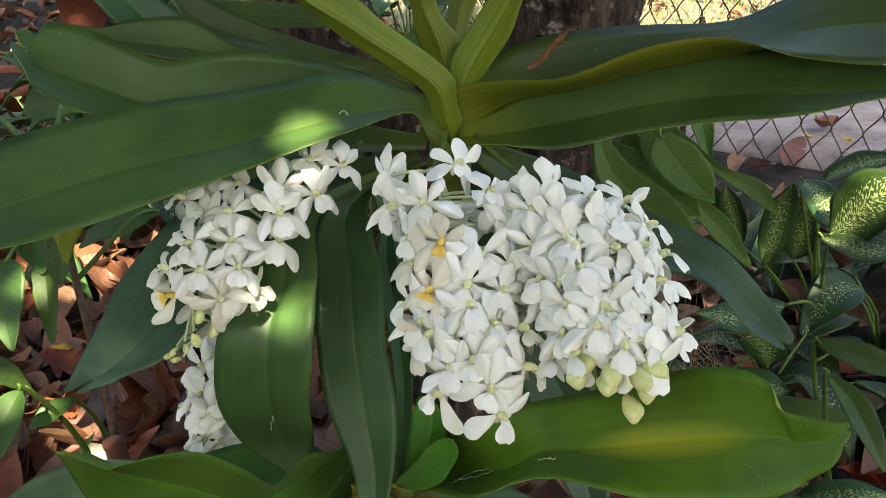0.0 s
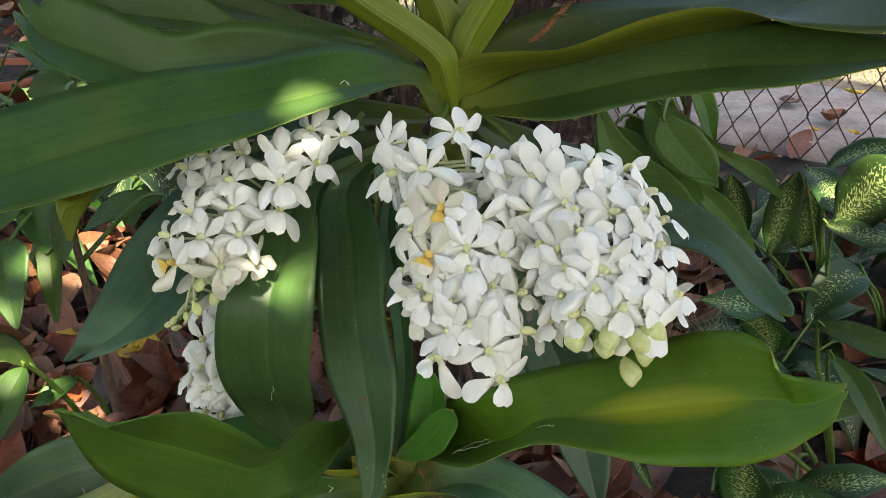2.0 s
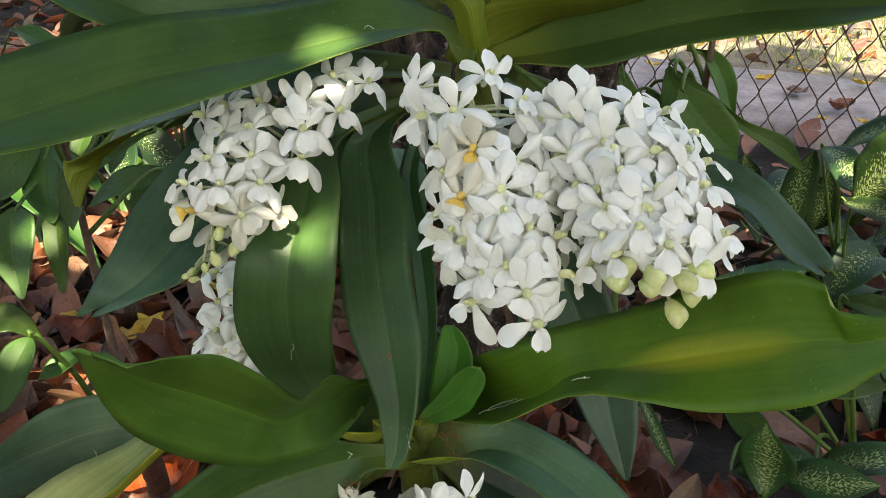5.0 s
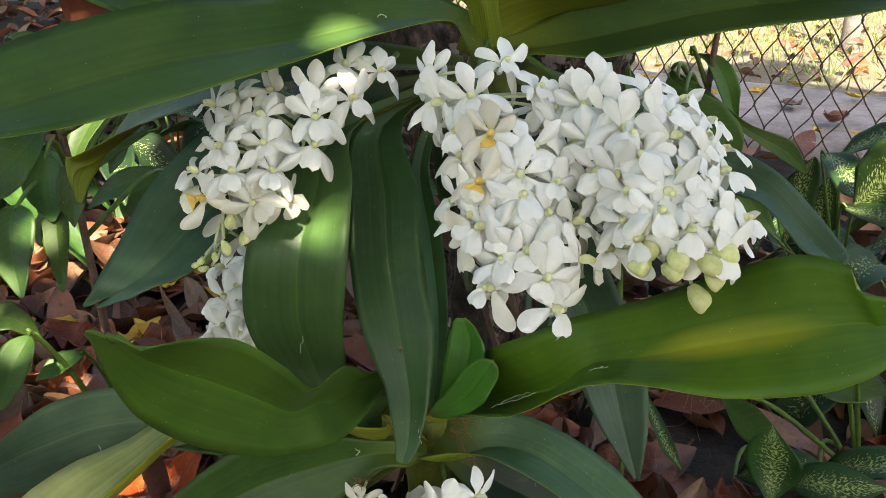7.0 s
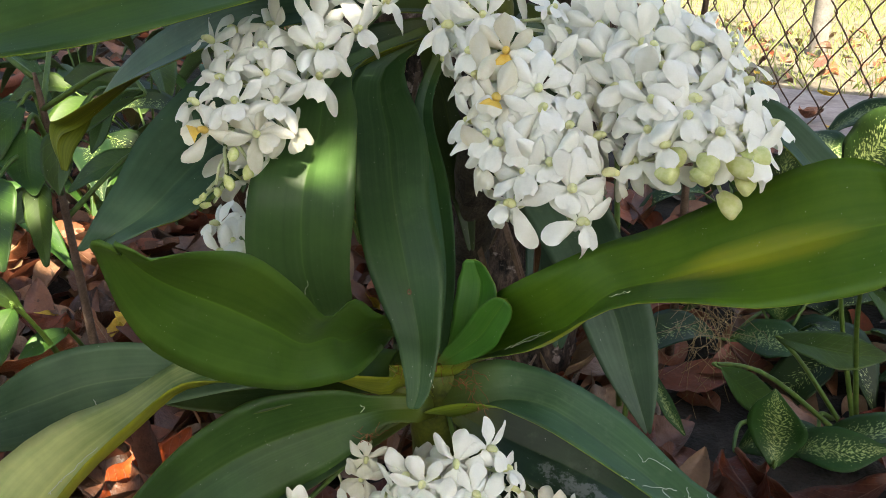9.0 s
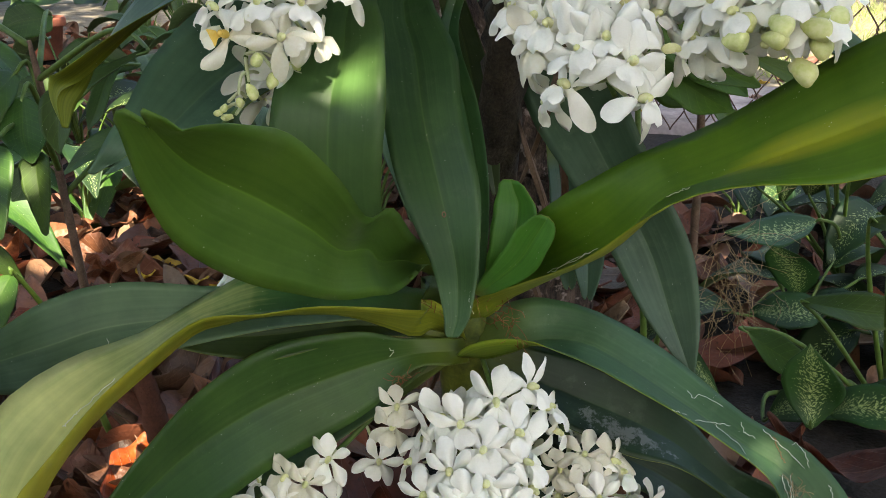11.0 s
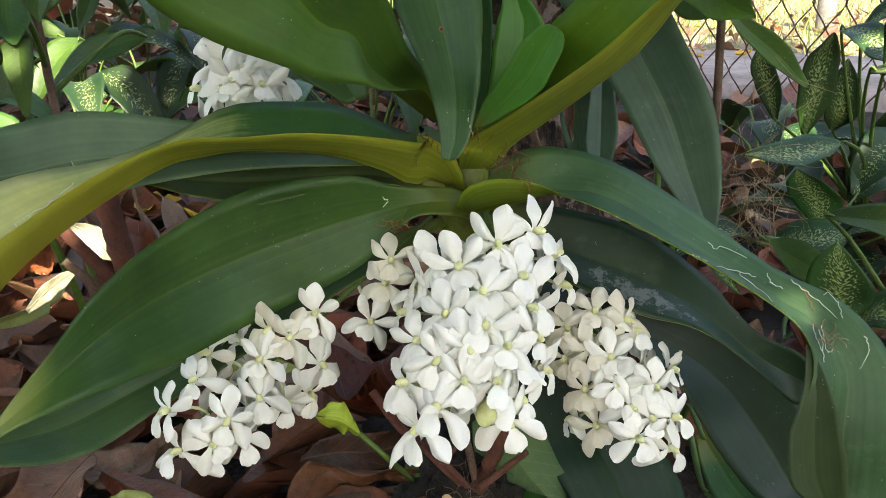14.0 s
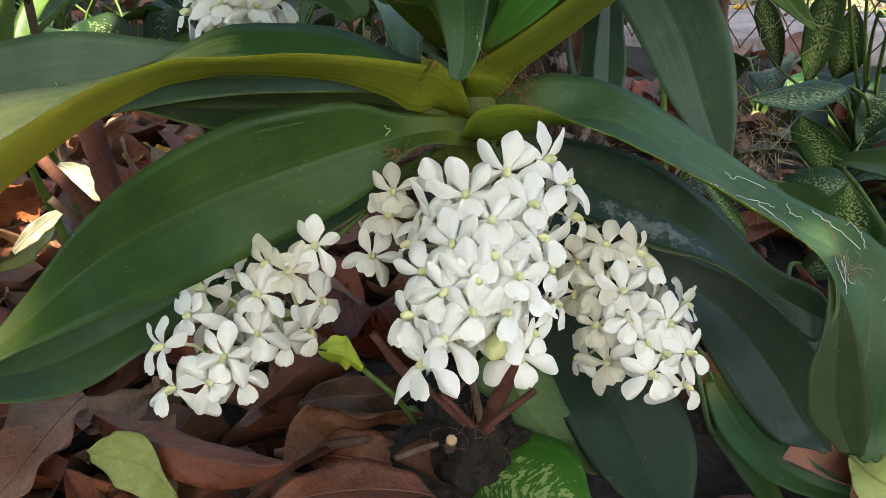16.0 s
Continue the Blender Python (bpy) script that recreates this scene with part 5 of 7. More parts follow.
plant_leaf(broadleaf_shrub, [
    (-.452, 1.035, .417, .003, -.001, -.003, 0),
    (-.461, 1.038, .413, .009, -.006, -.015, .003),
    (-.490, 1.037, .408, .006, -.007, -.018, .003),
    (-.506, 1.032, .401, .002, -.001, -.002, 0)], (-0.409, 0.861, 0.377), SHRUB_TOP, SHRUB_UNDER, 100)
plant_leaf(broadleaf_shrub, [
    (-.341, .972, .297, .003, -.001, -.003, 0),
    (-.373, .968, .288, .007, -.010, -.011, .003),
    (-.406, .965, .277, .004, -.010, -.010, .003),
    (-.437, .961, .254, .002, -.001, -.001, 0)], (-0.406, 0.867, 0.257), SHRUB_TOP, SHRUB_UNDER, 101)
plant_leaf(broadleaf_shrub, [
    (-.423, .875, .285, -.007, .002, .005, 0),
    (-.445, .877, .293, -.006, -.008, -.008, .003),
    (-.445, .861, .263, -.014, .002, .003, -.003),
    (-.451, .855, .257, -.003, .001, .001, 0)], (-0.406, 0.868, 0.245), SHRUB_TOP, SHRUB_UNDER, 102)
plant_leaf(broadleaf_shrub, [
    (-.369, .968, .367, -.006, .001, .001, 0),
    (-.378, .954, .352, -.009, .002, .003, -.002),
    (-.385, .934, .327, -.009, .002, .003, -.002),
    (-.392, .926, .311, -.002, .001, .001, 0)], (-0.408, 0.864, 0.327), SHRUB_TOP, SHRUB_UNDER, 103)
plant_leaf(broadleaf_shrub, [
    (-.556, .965, .432, -.004, .001, .004, 0),
    (-.572, .955, .450, -.020, .002, .010, .003),
    (-.592, .948, .478, -.030, .003, .010, .004),
    (-.610, .945, .505, -.022, .002, .006, .003),
    (-.622, .943, .522, -.003, .001, .001, 0)], (-0.412, 0.86, 0.405), LEAF_FRESH, SHRUB_UNDER, 135)
laurel_shrub = thing("laurel_shrub", (0.3, 1.02, 0.0), "shrub with long pointed glossy green leaves", "shrub")
part("stem", tube("stem", [(0.30, 1.02, 0.0), (0.29, 1.0, 0.2), (0.28, 0.99, 0.38), (0.29, 1.0, 0.52)], [0.006, 0.005, 0.004, 0.003], TWIG, 8, 20, 0.05), laurel_shrub)
plant_leaf(laurel_shrub, [
    (.258, .996, .435, .005, .001, .001, 0),
    (.283, .996, .428, .010, .001, .002, .003),
    (.296, .975, .405, .013, .002, .003, .003),
    (.299, .954, .384, .008, .001, .003, .003),
    (.301, .935, .373, .001, 0, .001, 0)], (0.281, 0.991, 0.395), SHRUB_FRESH, SHRUB_UNDER, 104)
plant_leaf(laurel_shrub, [
    (.238, .965, .415, .003, .001, .003, 0),
    (.266, .936, .396, .005, .002, .005, .002),
    (.300, .904, .374, .002, .002, .005, .002),
    (.339, .886, .355, .007, .004, .008, .003),
    (.355, .865, .340, .001, .001, .003, 0)], (0.28, 0.99, 0.375), SHRUB_FRESH, SHRUB_UNDER, 105)
plant_leaf(laurel_shrub, [
    (.238, 1.005, .408, .003, .003, .006, 0),
    (.249, .976, .383, .021, .006, .013, .004),
    (.273, .953, .358, .022, .007, .015, .004),
    (.293, .934, .342, .013, .006, .011, .003),
    (.304, .915, .331, .001, .001, .001, 0)], (0.281, 0.991, 0.368), SHRUB_FRESH, SHRUB_UNDER, 106)
plant_leaf(laurel_shrub, [
    (.196, .990, .376, .003, .001, .003, 0),
    (.231, .959, .350, .016, .007, .014, .003),
    (.267, .939, .326, .016, .008, .017, .004),
    (.290, .918, .314, .002, .001, .002, 0)], (0.282, 0.992, 0.336), SHRUB_FRESH, SHRUB_UNDER, 107)
plant_leaf(laurel_shrub, [
    (.288, 1.000, .318, .003, .001, .003, 0),
    (.314, .992, .292, .010, .002, .006, .003),
    (.341, .971, .268, .010, .003, .010, .003),
    (.366, .945, .238, .003, .001, .002, 0)], (0.286, 0.996, 0.278), SHRUB_FRESH, SHRUB_UNDER, 108)
plant_leaf(laurel_shrub, [
    (.223, 1.027, .378, .007, .001, .003, 0),
    (.241, 1.016, .344, .026, .003, .012, .003),
    (.271, 1.004, .317, .025, .004, .015, .003),
    (.301, .997, .311, .003, .001, .002, 0)], (0.282, 0.992, 0.338), SHRUB_FRESH, SHRUB_UNDER, 109)
plant_leaf(laurel_shrub, [
    (.139, .772, .463, .003, .001, .002, 0),
    (.155, .757, .424, .013, .003, .007, .003),
    (.192, .733, .394, .015, .005, .012, .004),
    (.226, .711, .380, .003, .001, .002, 0)], (0.16, 0.74, 0.1), SHRUB_FRESH, SHRUB_UNDER, 110)
plant_leaf(laurel_shrub, [
    (.234, .914, .412, .005, .001, .002, 0),
    (.246, .897, .392, .024, .004, .008, .003),
    (.269, .874, .368, .019, .004, .008, .003),
    (.281, .857, .360, .002, 0, .001, 0)], (0.28, 0.99, 0.372), SHRUB_FRESH, SHRUB_UNDER, 111)
speckled_plant = thing("speckled_plant", (0.58, 1.16, 0.0), "foliage plant with cream-speckled dark green leaves", "plant")
plant_leaf(speckled_plant, [
    (.453, 1.214, .140, .004, 0, 0, 0),
    (.439, 1.213, .179, .017, 0, 0, -.003),
    (.422, 1.209, .217, .017, .001, .001, -.003),
    (.414, 1.205, .239, .003, 0, 0, 0)], (0.58, 1.16, 0.0), SPECK_TOP, SPECK_UNDER, 112)
plant_leaf(speckled_plant, [
    (.476, 1.166, .130, .005, 0, 0, 0),
    (.477, 1.159, .178, .024, .001, .002, -.004),
    (.477, 1.152, .234, .024, .002, .003, -.004),
    (.481, 1.140, .263, .008, .001, .002, 0)], (0.58, 1.16, 0.0), SPECK_TOP, SPECK_UNDER, 113)
plant_leaf(speckled_plant, [
    (.525, 1.189, .130, .005, 0, -.001, 0),
    (.524, 1.172, .159, .024, -.001, -.002, -.004),
    (.523, 1.170, .199, .020, -.001, -.002, -.004),
    (.523, 1.169, .229, .002, 0, 0, 0)], (0.58, 1.16, 0.0), SPECK_TOP, SPECK_UNDER, 114)
plant_leaf(speckled_plant, [
    (.495, 1.144, .271, .003, .001, .001, 0),
    (.498, 1.092, .273, .017, .005, .009, .004),
    (.504, 1.053, .258, .018, .005, .010, .004),
    (.513, 1.022, .246, .003, .001, .001, 0)], (0.58, 1.16, 0.0), SPECK_TOP, SPECK_UNDER, 115)
plant_leaf(speckled_plant, [
    (.491, 1.019, .240, 0, .003, .006, 0),
    (.502, .998, .275, -.010, .027, .022, .004),
    (.517, .970, .319, -.010, .031, .019, .004),
    (.545, .958, .345, -.003, .001, .003, 0)], (0.58, 1.16, 0.0), SPECK_TOP, SPECK_UNDER, 116)
plant_leaf(speckled_plant, [
    (.485, 1.039, .236, 0, -.001, -.003, 0),
    (.491, .984, .246, -.007, -.019, -.004, -.003),
    (.505, .941, .258, -.013, -.025, -.006, -.003),
    (.536, .922, .267, 0, -.001, -.002, 0)], (0.58, 1.16, 0.0), SPECK_TOP, SPECK_UNDER, 117)
plant_leaf(speckled_plant, [
    (.522, 1.143, .268, .002, -.001, -.003, 0),
    (.533, 1.117, .293, -.003, -.019, -.004, -.003),
    (.557, 1.095, .315, -.002, -.020, -.007, -.003),
    (.589, 1.064, .333, 0, -.001, -.003, 0)], (0.58, 1.16, 0.0), SPECK_TOP, SPECK_UNDER, 118)
plant_leaf(speckled_plant, [
    (.443, .987, .163, 0, .001, .003, 0),
    (.405, .964, .160, -.009, -.029, -.006, .004),
    (.366, .964, .154, -.008, -.029, -.008, .004),
    (.323, .979, .153, .001, -.001, -.002, 0)], (0.58, 1.16, 0.0), SPECK_TOP, SPECK_UNDER, 119)
plant_leaf(speckled_plant, [
    (.443, 1.018, .047, .004, 0, 0, 0),
    (.433, 1.014, .082, .030, -.002, 0, -.004),
    (.409, 1.005, .111, .024, -.001, 0, -.004),
    (.394, .998, .128, .003, 0, 0, 0)], (0.58, 1.16, 0.0), SPECK_TOP, SPECK_UNDER, 120)
plant_leaf(speckled_plant, [
    (.373, .997, .038, 0, -.001, -.003, 0),
    (.391, .956, .055, -.008, -.030, -.009, -.004),
    (.411, .932, .064, -.011, -.034, -.007, -.004),
    (.441, .938, .063, 0, -.001, -.002, 0)], (0.58, 1.16, 0.0), SPECK_TOP, SPECK_UNDER, 121)
plant_leaf(speckled_plant, [
    (.287, .655, .085, .004, 0, 0, 0),
    (.288, .663, .110, .021, -.007, -.001, -.004),
    (.286, .662, .135, .024, -.009, -.006, -.004),
    (.280, .663, .162, .003, 0, -.001, 0)], (0.36, 0.8, 0.0), SPECK_TOP, SPECK_UNDER, 122)
plant_leaf(speckled_plant, [
    (.323, .693, .076, 0, -.001, -.002, 0),
    (.328, .669, .096, -.003, -.014, -.009, -.003),
    (.350, .651, .104, -.004, -.016, -.013, -.003),
    (.383, .639, .113, 0, -.001, -.002, 0)], (0.42, 0.8, 0.0), SPECK_TOP, SPECK_UNDER, 123)
plant_leaf(speckled_plant, [
    (.296, .765, .025, 0, .001, .003, 0),
    (.309, .737, .057, -.003, -.015, -.010, -.004),
    (.341, .711, .073, -.008, -.024, -.005, -.004),
    (.368, .709, .072, 0, -.001, -.002, 0)], (0.36, 0.86, 0.0), SPECK_TOP, SPECK_UNDER, 124)
plant_leaf(speckled_plant, [
    (.389, .770, .038, .001, .001, .003, 0),
    (.400, .738, .061, -.002, -.014, -.007, -.004),
    (.423, .714, .081, -.007, -.023, -.003, -.004),
    (.464, .714, .086, 0, -.001, -.002, 0)], (0.45, 0.86, 0.0), SPECK_TOP, SPECK_UNDER, 125)
plant_leaf(speckled_plant, [
    (.171, .718, .165, -.003, 0, -.001, 0),
    (.179, .693, .153, -.005, -.001, -.002, -.002),
    (.187, .665, .140, -.005, -.002, -.004, -.002),
    (.196, .647, .128, -.001, 0, -.001, 0)], (0.16, 0.72, 0.03), SPECK_TOP, SPECK_UNDER, 126)
plant_leaf(speckled_plant, [
    (-.058, .491, .061, .002, -.002, -.003, 0),
    (-.037, .460, .061, -.010, -.014, -.008, -.004),
    (-.011, .424, .069, -.018, -.031, -.010, -.005),
    (.008, .403, .071, -.014, -.031, -.011, -.005),
    (.017, .393, .069, -.008, -.013, -.007, 0)], (-0.075, 0.518, 0.03), SPECK_FEW, SPECK_UNDER, 127)
green_seedling = thing("green_seedling", (0.45, 0.8, 0.0), "low plant with plain bright green leaves", "plant")
plant_leaf(green_seedling, [
    (.264, .770, .129, .001, .001, .003, 0),
    (.283, .741, .119, -.005, -.010, -.013, -.003),
    (.304, .715, .110, -.005, -.009, -.010, -.003),
    (.314, .692, .101, .001, 0, -.001, 0)], (0.45, 0.8, 0.0), SHRUB_TOP, SHRUB_UNDER, 128)
plant_leaf(green_seedling, [
    (.347, .820, .132, 0, -.001, -.002, 0),
    (.368, .791, .137, -.005, -.013, -.008, -.003),
    (.400, .769, .139, -.006, -.015, -.013, -.003),
    (.437, .755, .142, 0, -.001, -.002, 0)], (0.45, 0.8, 0.0), SHRUB_TOP, SHRUB_UNDER, 129)
plant_leaf(green_seedling, [
    (.380, .776, .234, 0, -.001, -.003, 0),
    (.401, .752, .237, -.005, -.009, -.008, -.003),
    (.425, .730, .236, -.005, -.009, -.009, -.003),
    (.462, .711, .236, 0, -.001, -.001, 0)], (0.45, 0.8, 0.0), SHRUB_TOP, SHRUB_UNDER, 130)
plant_leaf(green_seedling, [
    (.348, .678, .261, -.002, .001, .001, 0),
    (.361, .653, .250, -.009, -.002, -.005, -.003),
    (.367, .626, .237, -.012, -.001, -.002, -.003),
    (.377, .600, .212, -.002, -.001, -.001, 0)], (0.45, 0.8, 0.0), SHRUB_TOP, SHRUB_UNDER, 131)
plant_leaf(green_seedling, [
    (-0.0218, 0.492, 0.1211, -0.0090, -0.004, -0.0061, 0.002),
    (-0.0117, 0.482, 0.1087, -0.0182, -0.004, -0.0128, 0.004),
    (0.0029, 0.470, 0.0876, -0.0175, -0.004, -0.0103, 0.004),
    (0.0214, 0.462, 0.0678, -0.0114, -0.004, -0.0073, 0.003),
    (0.0395, 0.458, 0.0528, -0.0016, -0.001, -0.0010, 0)], (0.0, 0.56, 0.03), SHRUB_FRESH, SHRUB_UNDER, 132)
plant_leaf(green_seedling, [
    (.133, .530, .074, .004, .001, .002, 0),
    (.140, .517, .062, .011, .002, .005, .003),
    (.151, .489, .048, .013, .002, .007, .003),
    (.176, .461, .037, .011, .002, .006, .003),
    (.217, .443, .031, .002, .001, .002, 0)], (0.14, 0.6, 0.02), LEAF_BLUE, SHRUB_UNDER, 133)
plant_leaf(green_seedling, [
    (.132, .517, .041, .002, 0, .001, 0),
    (.148, .501, .026, .005, .001, .003, .003),
    (.158, .476, .020, .006, .002, .005, .003),
    (.167, .457, .008, .002, .001, .002, 0)], (0.15, 0.6, 0.02), SHRUB_TOP, SHRUB_UNDER, 134)




def rosette(name, label, category, base, count, length, width, height, top, under, seed, spread=1.0):
    """A low plant: leaf blades on thin stalks that lean out from the base."""
    rng = np.random.default_rng(seed)
    plant = thing(name, base, label, category)
    for i in range(count):
        a = i * 2.4 + rng.uniform(-0.4, 0.4)
        out = np.array((math.cos(a), math.sin(a), 0.0))
        h = height * rng.uniform(0.35, 1.0)
        reach = spread * length * rng.uniform(0.3, 1.0)
        p0 = np.array(base) + out * reach + np.array((0, 0, h))
        ln = length * rng.uniform(0.7, 1.15)
        rise, st = rng.uniform(-0.1, 0.9), []
        side = np.array((-out[1], out[0], rng.uniform(-0.5, 0.5)))
        for k in range(5):
            v = k / 4
            w = width * 0.5 * max(0.04, math.sin(math.pi * (0.03 + 0.95 * v) ** 0.8) ** 0.85)
            q = p0 + out * ln * v + np.array((0, 0, rise * ln * v - 0.9 * ln * v * v))
            st.append((*q, *(side * w), w * 0.35))
        part("leaf", blade("leaf", st, top, under, 0.0007, 11, 0.06, 0.0, seed * 31 + i, 0), plant)
        mid = np.array(base) + out * reach * 0.35 + np.array((0, 0, h * 0.6))
        part("stalk", tube("stalk", [np.array(base), mid, p0, p0 + out * ln * 0.1], [0.003, 0.0026, 0.0018, 0.001], STALK, 6, 10), plant)
    return plant


BUSHES = [(-0.26, 1.56, 9, 0.24), (-0.56, 1.72, 11, 0.30), (-0.80, 2.05, 11, 0.30), (-0.12, 1.34, 9, 0.26), (0.06, 1.50, 10, 0.30), (0.12, 1.95, 10, 0.34), (-0.34, 1.98, 11, 0.34), (-0.55, 2.40, 12, 0.40), (-0.10, 2.40, 12, 0.40), (-0.72, 2.95, 13, 0.50), (-0.1, 2.9, 12, 0.45),
          (-1.95, 2.75, 13, 0.5), (-2.3, 2.2, 13, 0.5), (-1.75, 2.0, 12, 0.40), (-0.98, 1.62, 8, 0.20), (-1.9, 3.6, 13, 0.5), (-1.1, 3.9, 13, 0.5), (-0.86, 1.36, 7, 0.20), (-1.02, 1.86, 9, 0.34)]
for k, (x, y, c, h) in enumerate(BUSHES):
    rosette("undergrowth_plant", "leafy green undergrowth plant rooted in leaf litter", "plant", (x, y, ground_height(x, y)), c, 0.15, 0.062, h, SHRUB_TOP, SHRUB_UNDER, 200 + k)
SPECKLED = [(-0.62, 1.52, 9, 0.22), (-0.44, 1.72, 9, 0.26), (0.66, 1.14, 7, 0.15), (0.84, 1.26, 9, 0.16), (0.54, 1.46, 8, 0.10), (1.00, 1.02, 8, 0.18), (0.66, 0.84, 4, 0.03), (0.44, 1.00, 7, 0.10), (0.57, 0.94, 7, 0.10), (0.74, 0.98, 7, 0.14)]
for k, (x, y, c, h) in enumerate(SPECKLED):
    rosette("speckled_plant", "low plant with cream-speckled dark green leaves", "plant", (x, y, ground_height(x, y)), c, 0.14, 0.065, h, SPECK_DARK, SPECK_UNDER, 240 + k, 0.8)

def clay_pot(place, radius, height, tilt, label):
    """A round earthenware pot with a thick rim, filled with soil."""
    pot = thing("clay_pot", place, label, "pot")
    turn_ = Matrix.Translation(place) @ Matrix.Rotation(tilt, 4, "X")
    profile = [(0.0, 0.0), (0.66, 0.0), (0.70, 0.03), (0.90, 0.78), (1.0, 0.79), (1.02, 0.84), (1.02, 0.96), (0.99, 1.0), (0.90, 1.0), (0.87, 0.95), (0.84, 0.80)]
    verts, faces, sides = [], [], 36
    for q, h in profile:
        for k in range(sides):
            a = 2 * math.pi * k / sides
            verts.append((radius * q * math.cos(a), radius * q * math.sin(a), height * h))
    for i in range(len(profile) - 1):
        for k in range(sides):
            k2 = (k + 1) % sides
            faces.append((i * sides + k, i * sides + k2, (i + 1) * sides + k2, (i + 1) * sides + k))
    part("body", mesh_data("body", verts, faces, [CLAY]), pot, "", turn_)
    soil = [(radius * 0.85 * q * math.cos(2 * math.pi * k / 24), radius * 0.85 * q * math.sin(2 * math.pi * k / 24), height * 0.86 + 0.012 * noise.noise(Vector((k, q * 3, 2)))) for q in (1.0, 0.6, 0.25) for k in range(24)]
    rings = [(i * 24 + k, i * 24 + (k + 1) % 24, (i + 1) * 24 + (k + 1) % 24, (i + 1) * 24 + k) for i in range(2) for k in range(24)] + [tuple(48 + k for k in range(24))]
    part("soil", mesh_data("soil", soil, rings, [SOIL]), pot, "dark soil in the pot", turn_)
    return pot


clay_pot((-1.25, 2.40, -0.01), 0.16, 0.11, 0.0, "low dark red earthenware pot with a thick rim on the ground")
clay_pot((-1.47, 3.66, 0.0), 0.11, 0.16, 0.0, "orange terracotta pot standing among the undergrowth")
rosette("potted_succulent", "small blue-green fleshy plant beside a clay pot", "plant", (-1.06, 2.20, ground_height(-1.06, 2.20)), 12, 0.06, 0.04, 0.12, LEAF_DUSTY, SHRUB_UNDER, 290)

# ---- tree trunk and dead wood behind the orchids ----
trunk = thing("tree_trunk", (0.03, 0.97, 0.0), "forked tree trunk with rough dark bark behind the orchids", "tree")


def rugged(me, seed, coarse, fine):
    """Furrows and knobs pushed into the skin of a trunk."""
    me.update()
    shift = Vector((seed * 3.1, 0, 0))
    for v, n in [(v, v.normal.copy()) for v in me.vertices]:
        p = v.co
        v.co = p + n * (coarse * noise.noise(Vector((p.x * 22, p.y * 22, p.z * 9)) + shift) + fine * noise.noise(Vector((p.x * 90, p.y * 90, p.z * 38)) + shift) + 0.5 * fine * noise.noise(Vector((p.x * 260, p.y * 260, p.z * 170)) + shift))
    return me


part("trunk", rugged(tube("trunk", [(0.06, 0.98, -0.05), (0.07, 0.98, 0.15), (0.10, 0.985, 0.36), (0.135, 0.985, 0.56)], [0.11, 0.085, 0.080, 0.082], TRUNK_BARK, 56, 110), 5, 0.016, 0.007), trunk)
part("limb", rugged(tube("limb", [(0.16, 0.985, 0.50), (0.19, 0.98, 0.66), (0.34, 1.02, 0.95)], [0.055, 0.048, 0.04], TRUNK_BARK, 36, 70), 6, 0.010, 0.005), trunk)
part("limb", rugged(tube("limb", [(0.06, 0.97, 0.26), (-0.04, 0.94, 0.42), (-0.14, 0.92, 0.56), (-0.27, 0.94, 0.82)], [0.065, 0.055, 0.050, 0.04], TRUNK_BARK, 36, 90), 7, 0.012, 0.006), trunk)
dead = np.random.default_rng(63)
for i in range(9):
    x, y, z = dead.uniform(-0.05, 0.06), dead.uniform(0.615, 0.66), dead.uniform(0.22, 0.52)
    a, ln = dead.uniform(-0.7, 0.7), dead.uniform(0.08, 0.17)
    st = [(x + math.sin(a) * ln * v * 0.5, y - 0.02 * math.sin(v * 3), z - ln * v, 0.0012 + 0.0016 * math.sin(v * 3), 0.002 * math.cos(a + v), 0.0, 0.004 * dead.uniform(-1, 1)) for v in (0.0, 0.3, 0.6, 0.85, 1.0)]
    part("dead_leaf", blade("dead_leaf", st, (LITTER, TWIG, LITTER_PALE)[i % 3], TWIG, 0.0006, 14, 0.25, 0.0, 300 + i, 0), upper, "dry brown remains of an old leaf")


def stick(points, radii, mat, label, category="twig", seed=0, name="twig", rough=0.08):
    me = tube(name, points, radii, mat, 9, 18, rough, seed)
    return tagged(new(name, me), label, category)


stick([(-0.2651, 0.6069, 0.1328), (-0.2710, 0.6043, 0.1802), (-0.2757, 0.6060, 0.2112), (-0.2805, 0.6061, 0.2380)], [0.010, 0.0092, 0.0086, 0.0088], DEAD_WOOD, "broken reddish-brown woody stub in the litter", "stub", 1, "woody_stub", 0.12)
stick([(-0.2657, 0.6038, 0.1521), (-0.2861, 0.5958, 0.1843), (-0.2995, 0.5933, 0.2037), (-0.3121, 0.5948, 0.2197)], [0.0050, 0.0048, 0.0045, 0.0042], DEAD_WOOD, "reddish dry stick leaning over the litter", seed=2)
stick([(-0.2819, 0.6045, 0.1522), (-0.2942, 0.5927, 0.1756), (-0.3075, 0.5889, 0.1916)], [0.0035, 0.0034, 0.003], TWIG, "dark dry stick leaning over the litter", seed=10)
stick([(-0.0312, 0.4537, 0.0837), (-0.0261, 0.4480, 0.1052), (-0.0171, 0.4483, 0.1258), (-0.0091, 0.4503, 0.1455)], [0.0056, 0.0048, 0.0044, 0.0040], DEAD_WOOD, "reddish woody shoot rising from the soil mound", seed=3, rough=0.14)
stick([(-0.0303, 0.4519, 0.0929), (-0.0334, 0.4479, 0.1095), (-0.0366, 0.4491, 0.1260)], [0.0026, 0.0024, 0.0022], TWIG, "short pruned twig with a pale cut end", seed=4, rough=0.1)
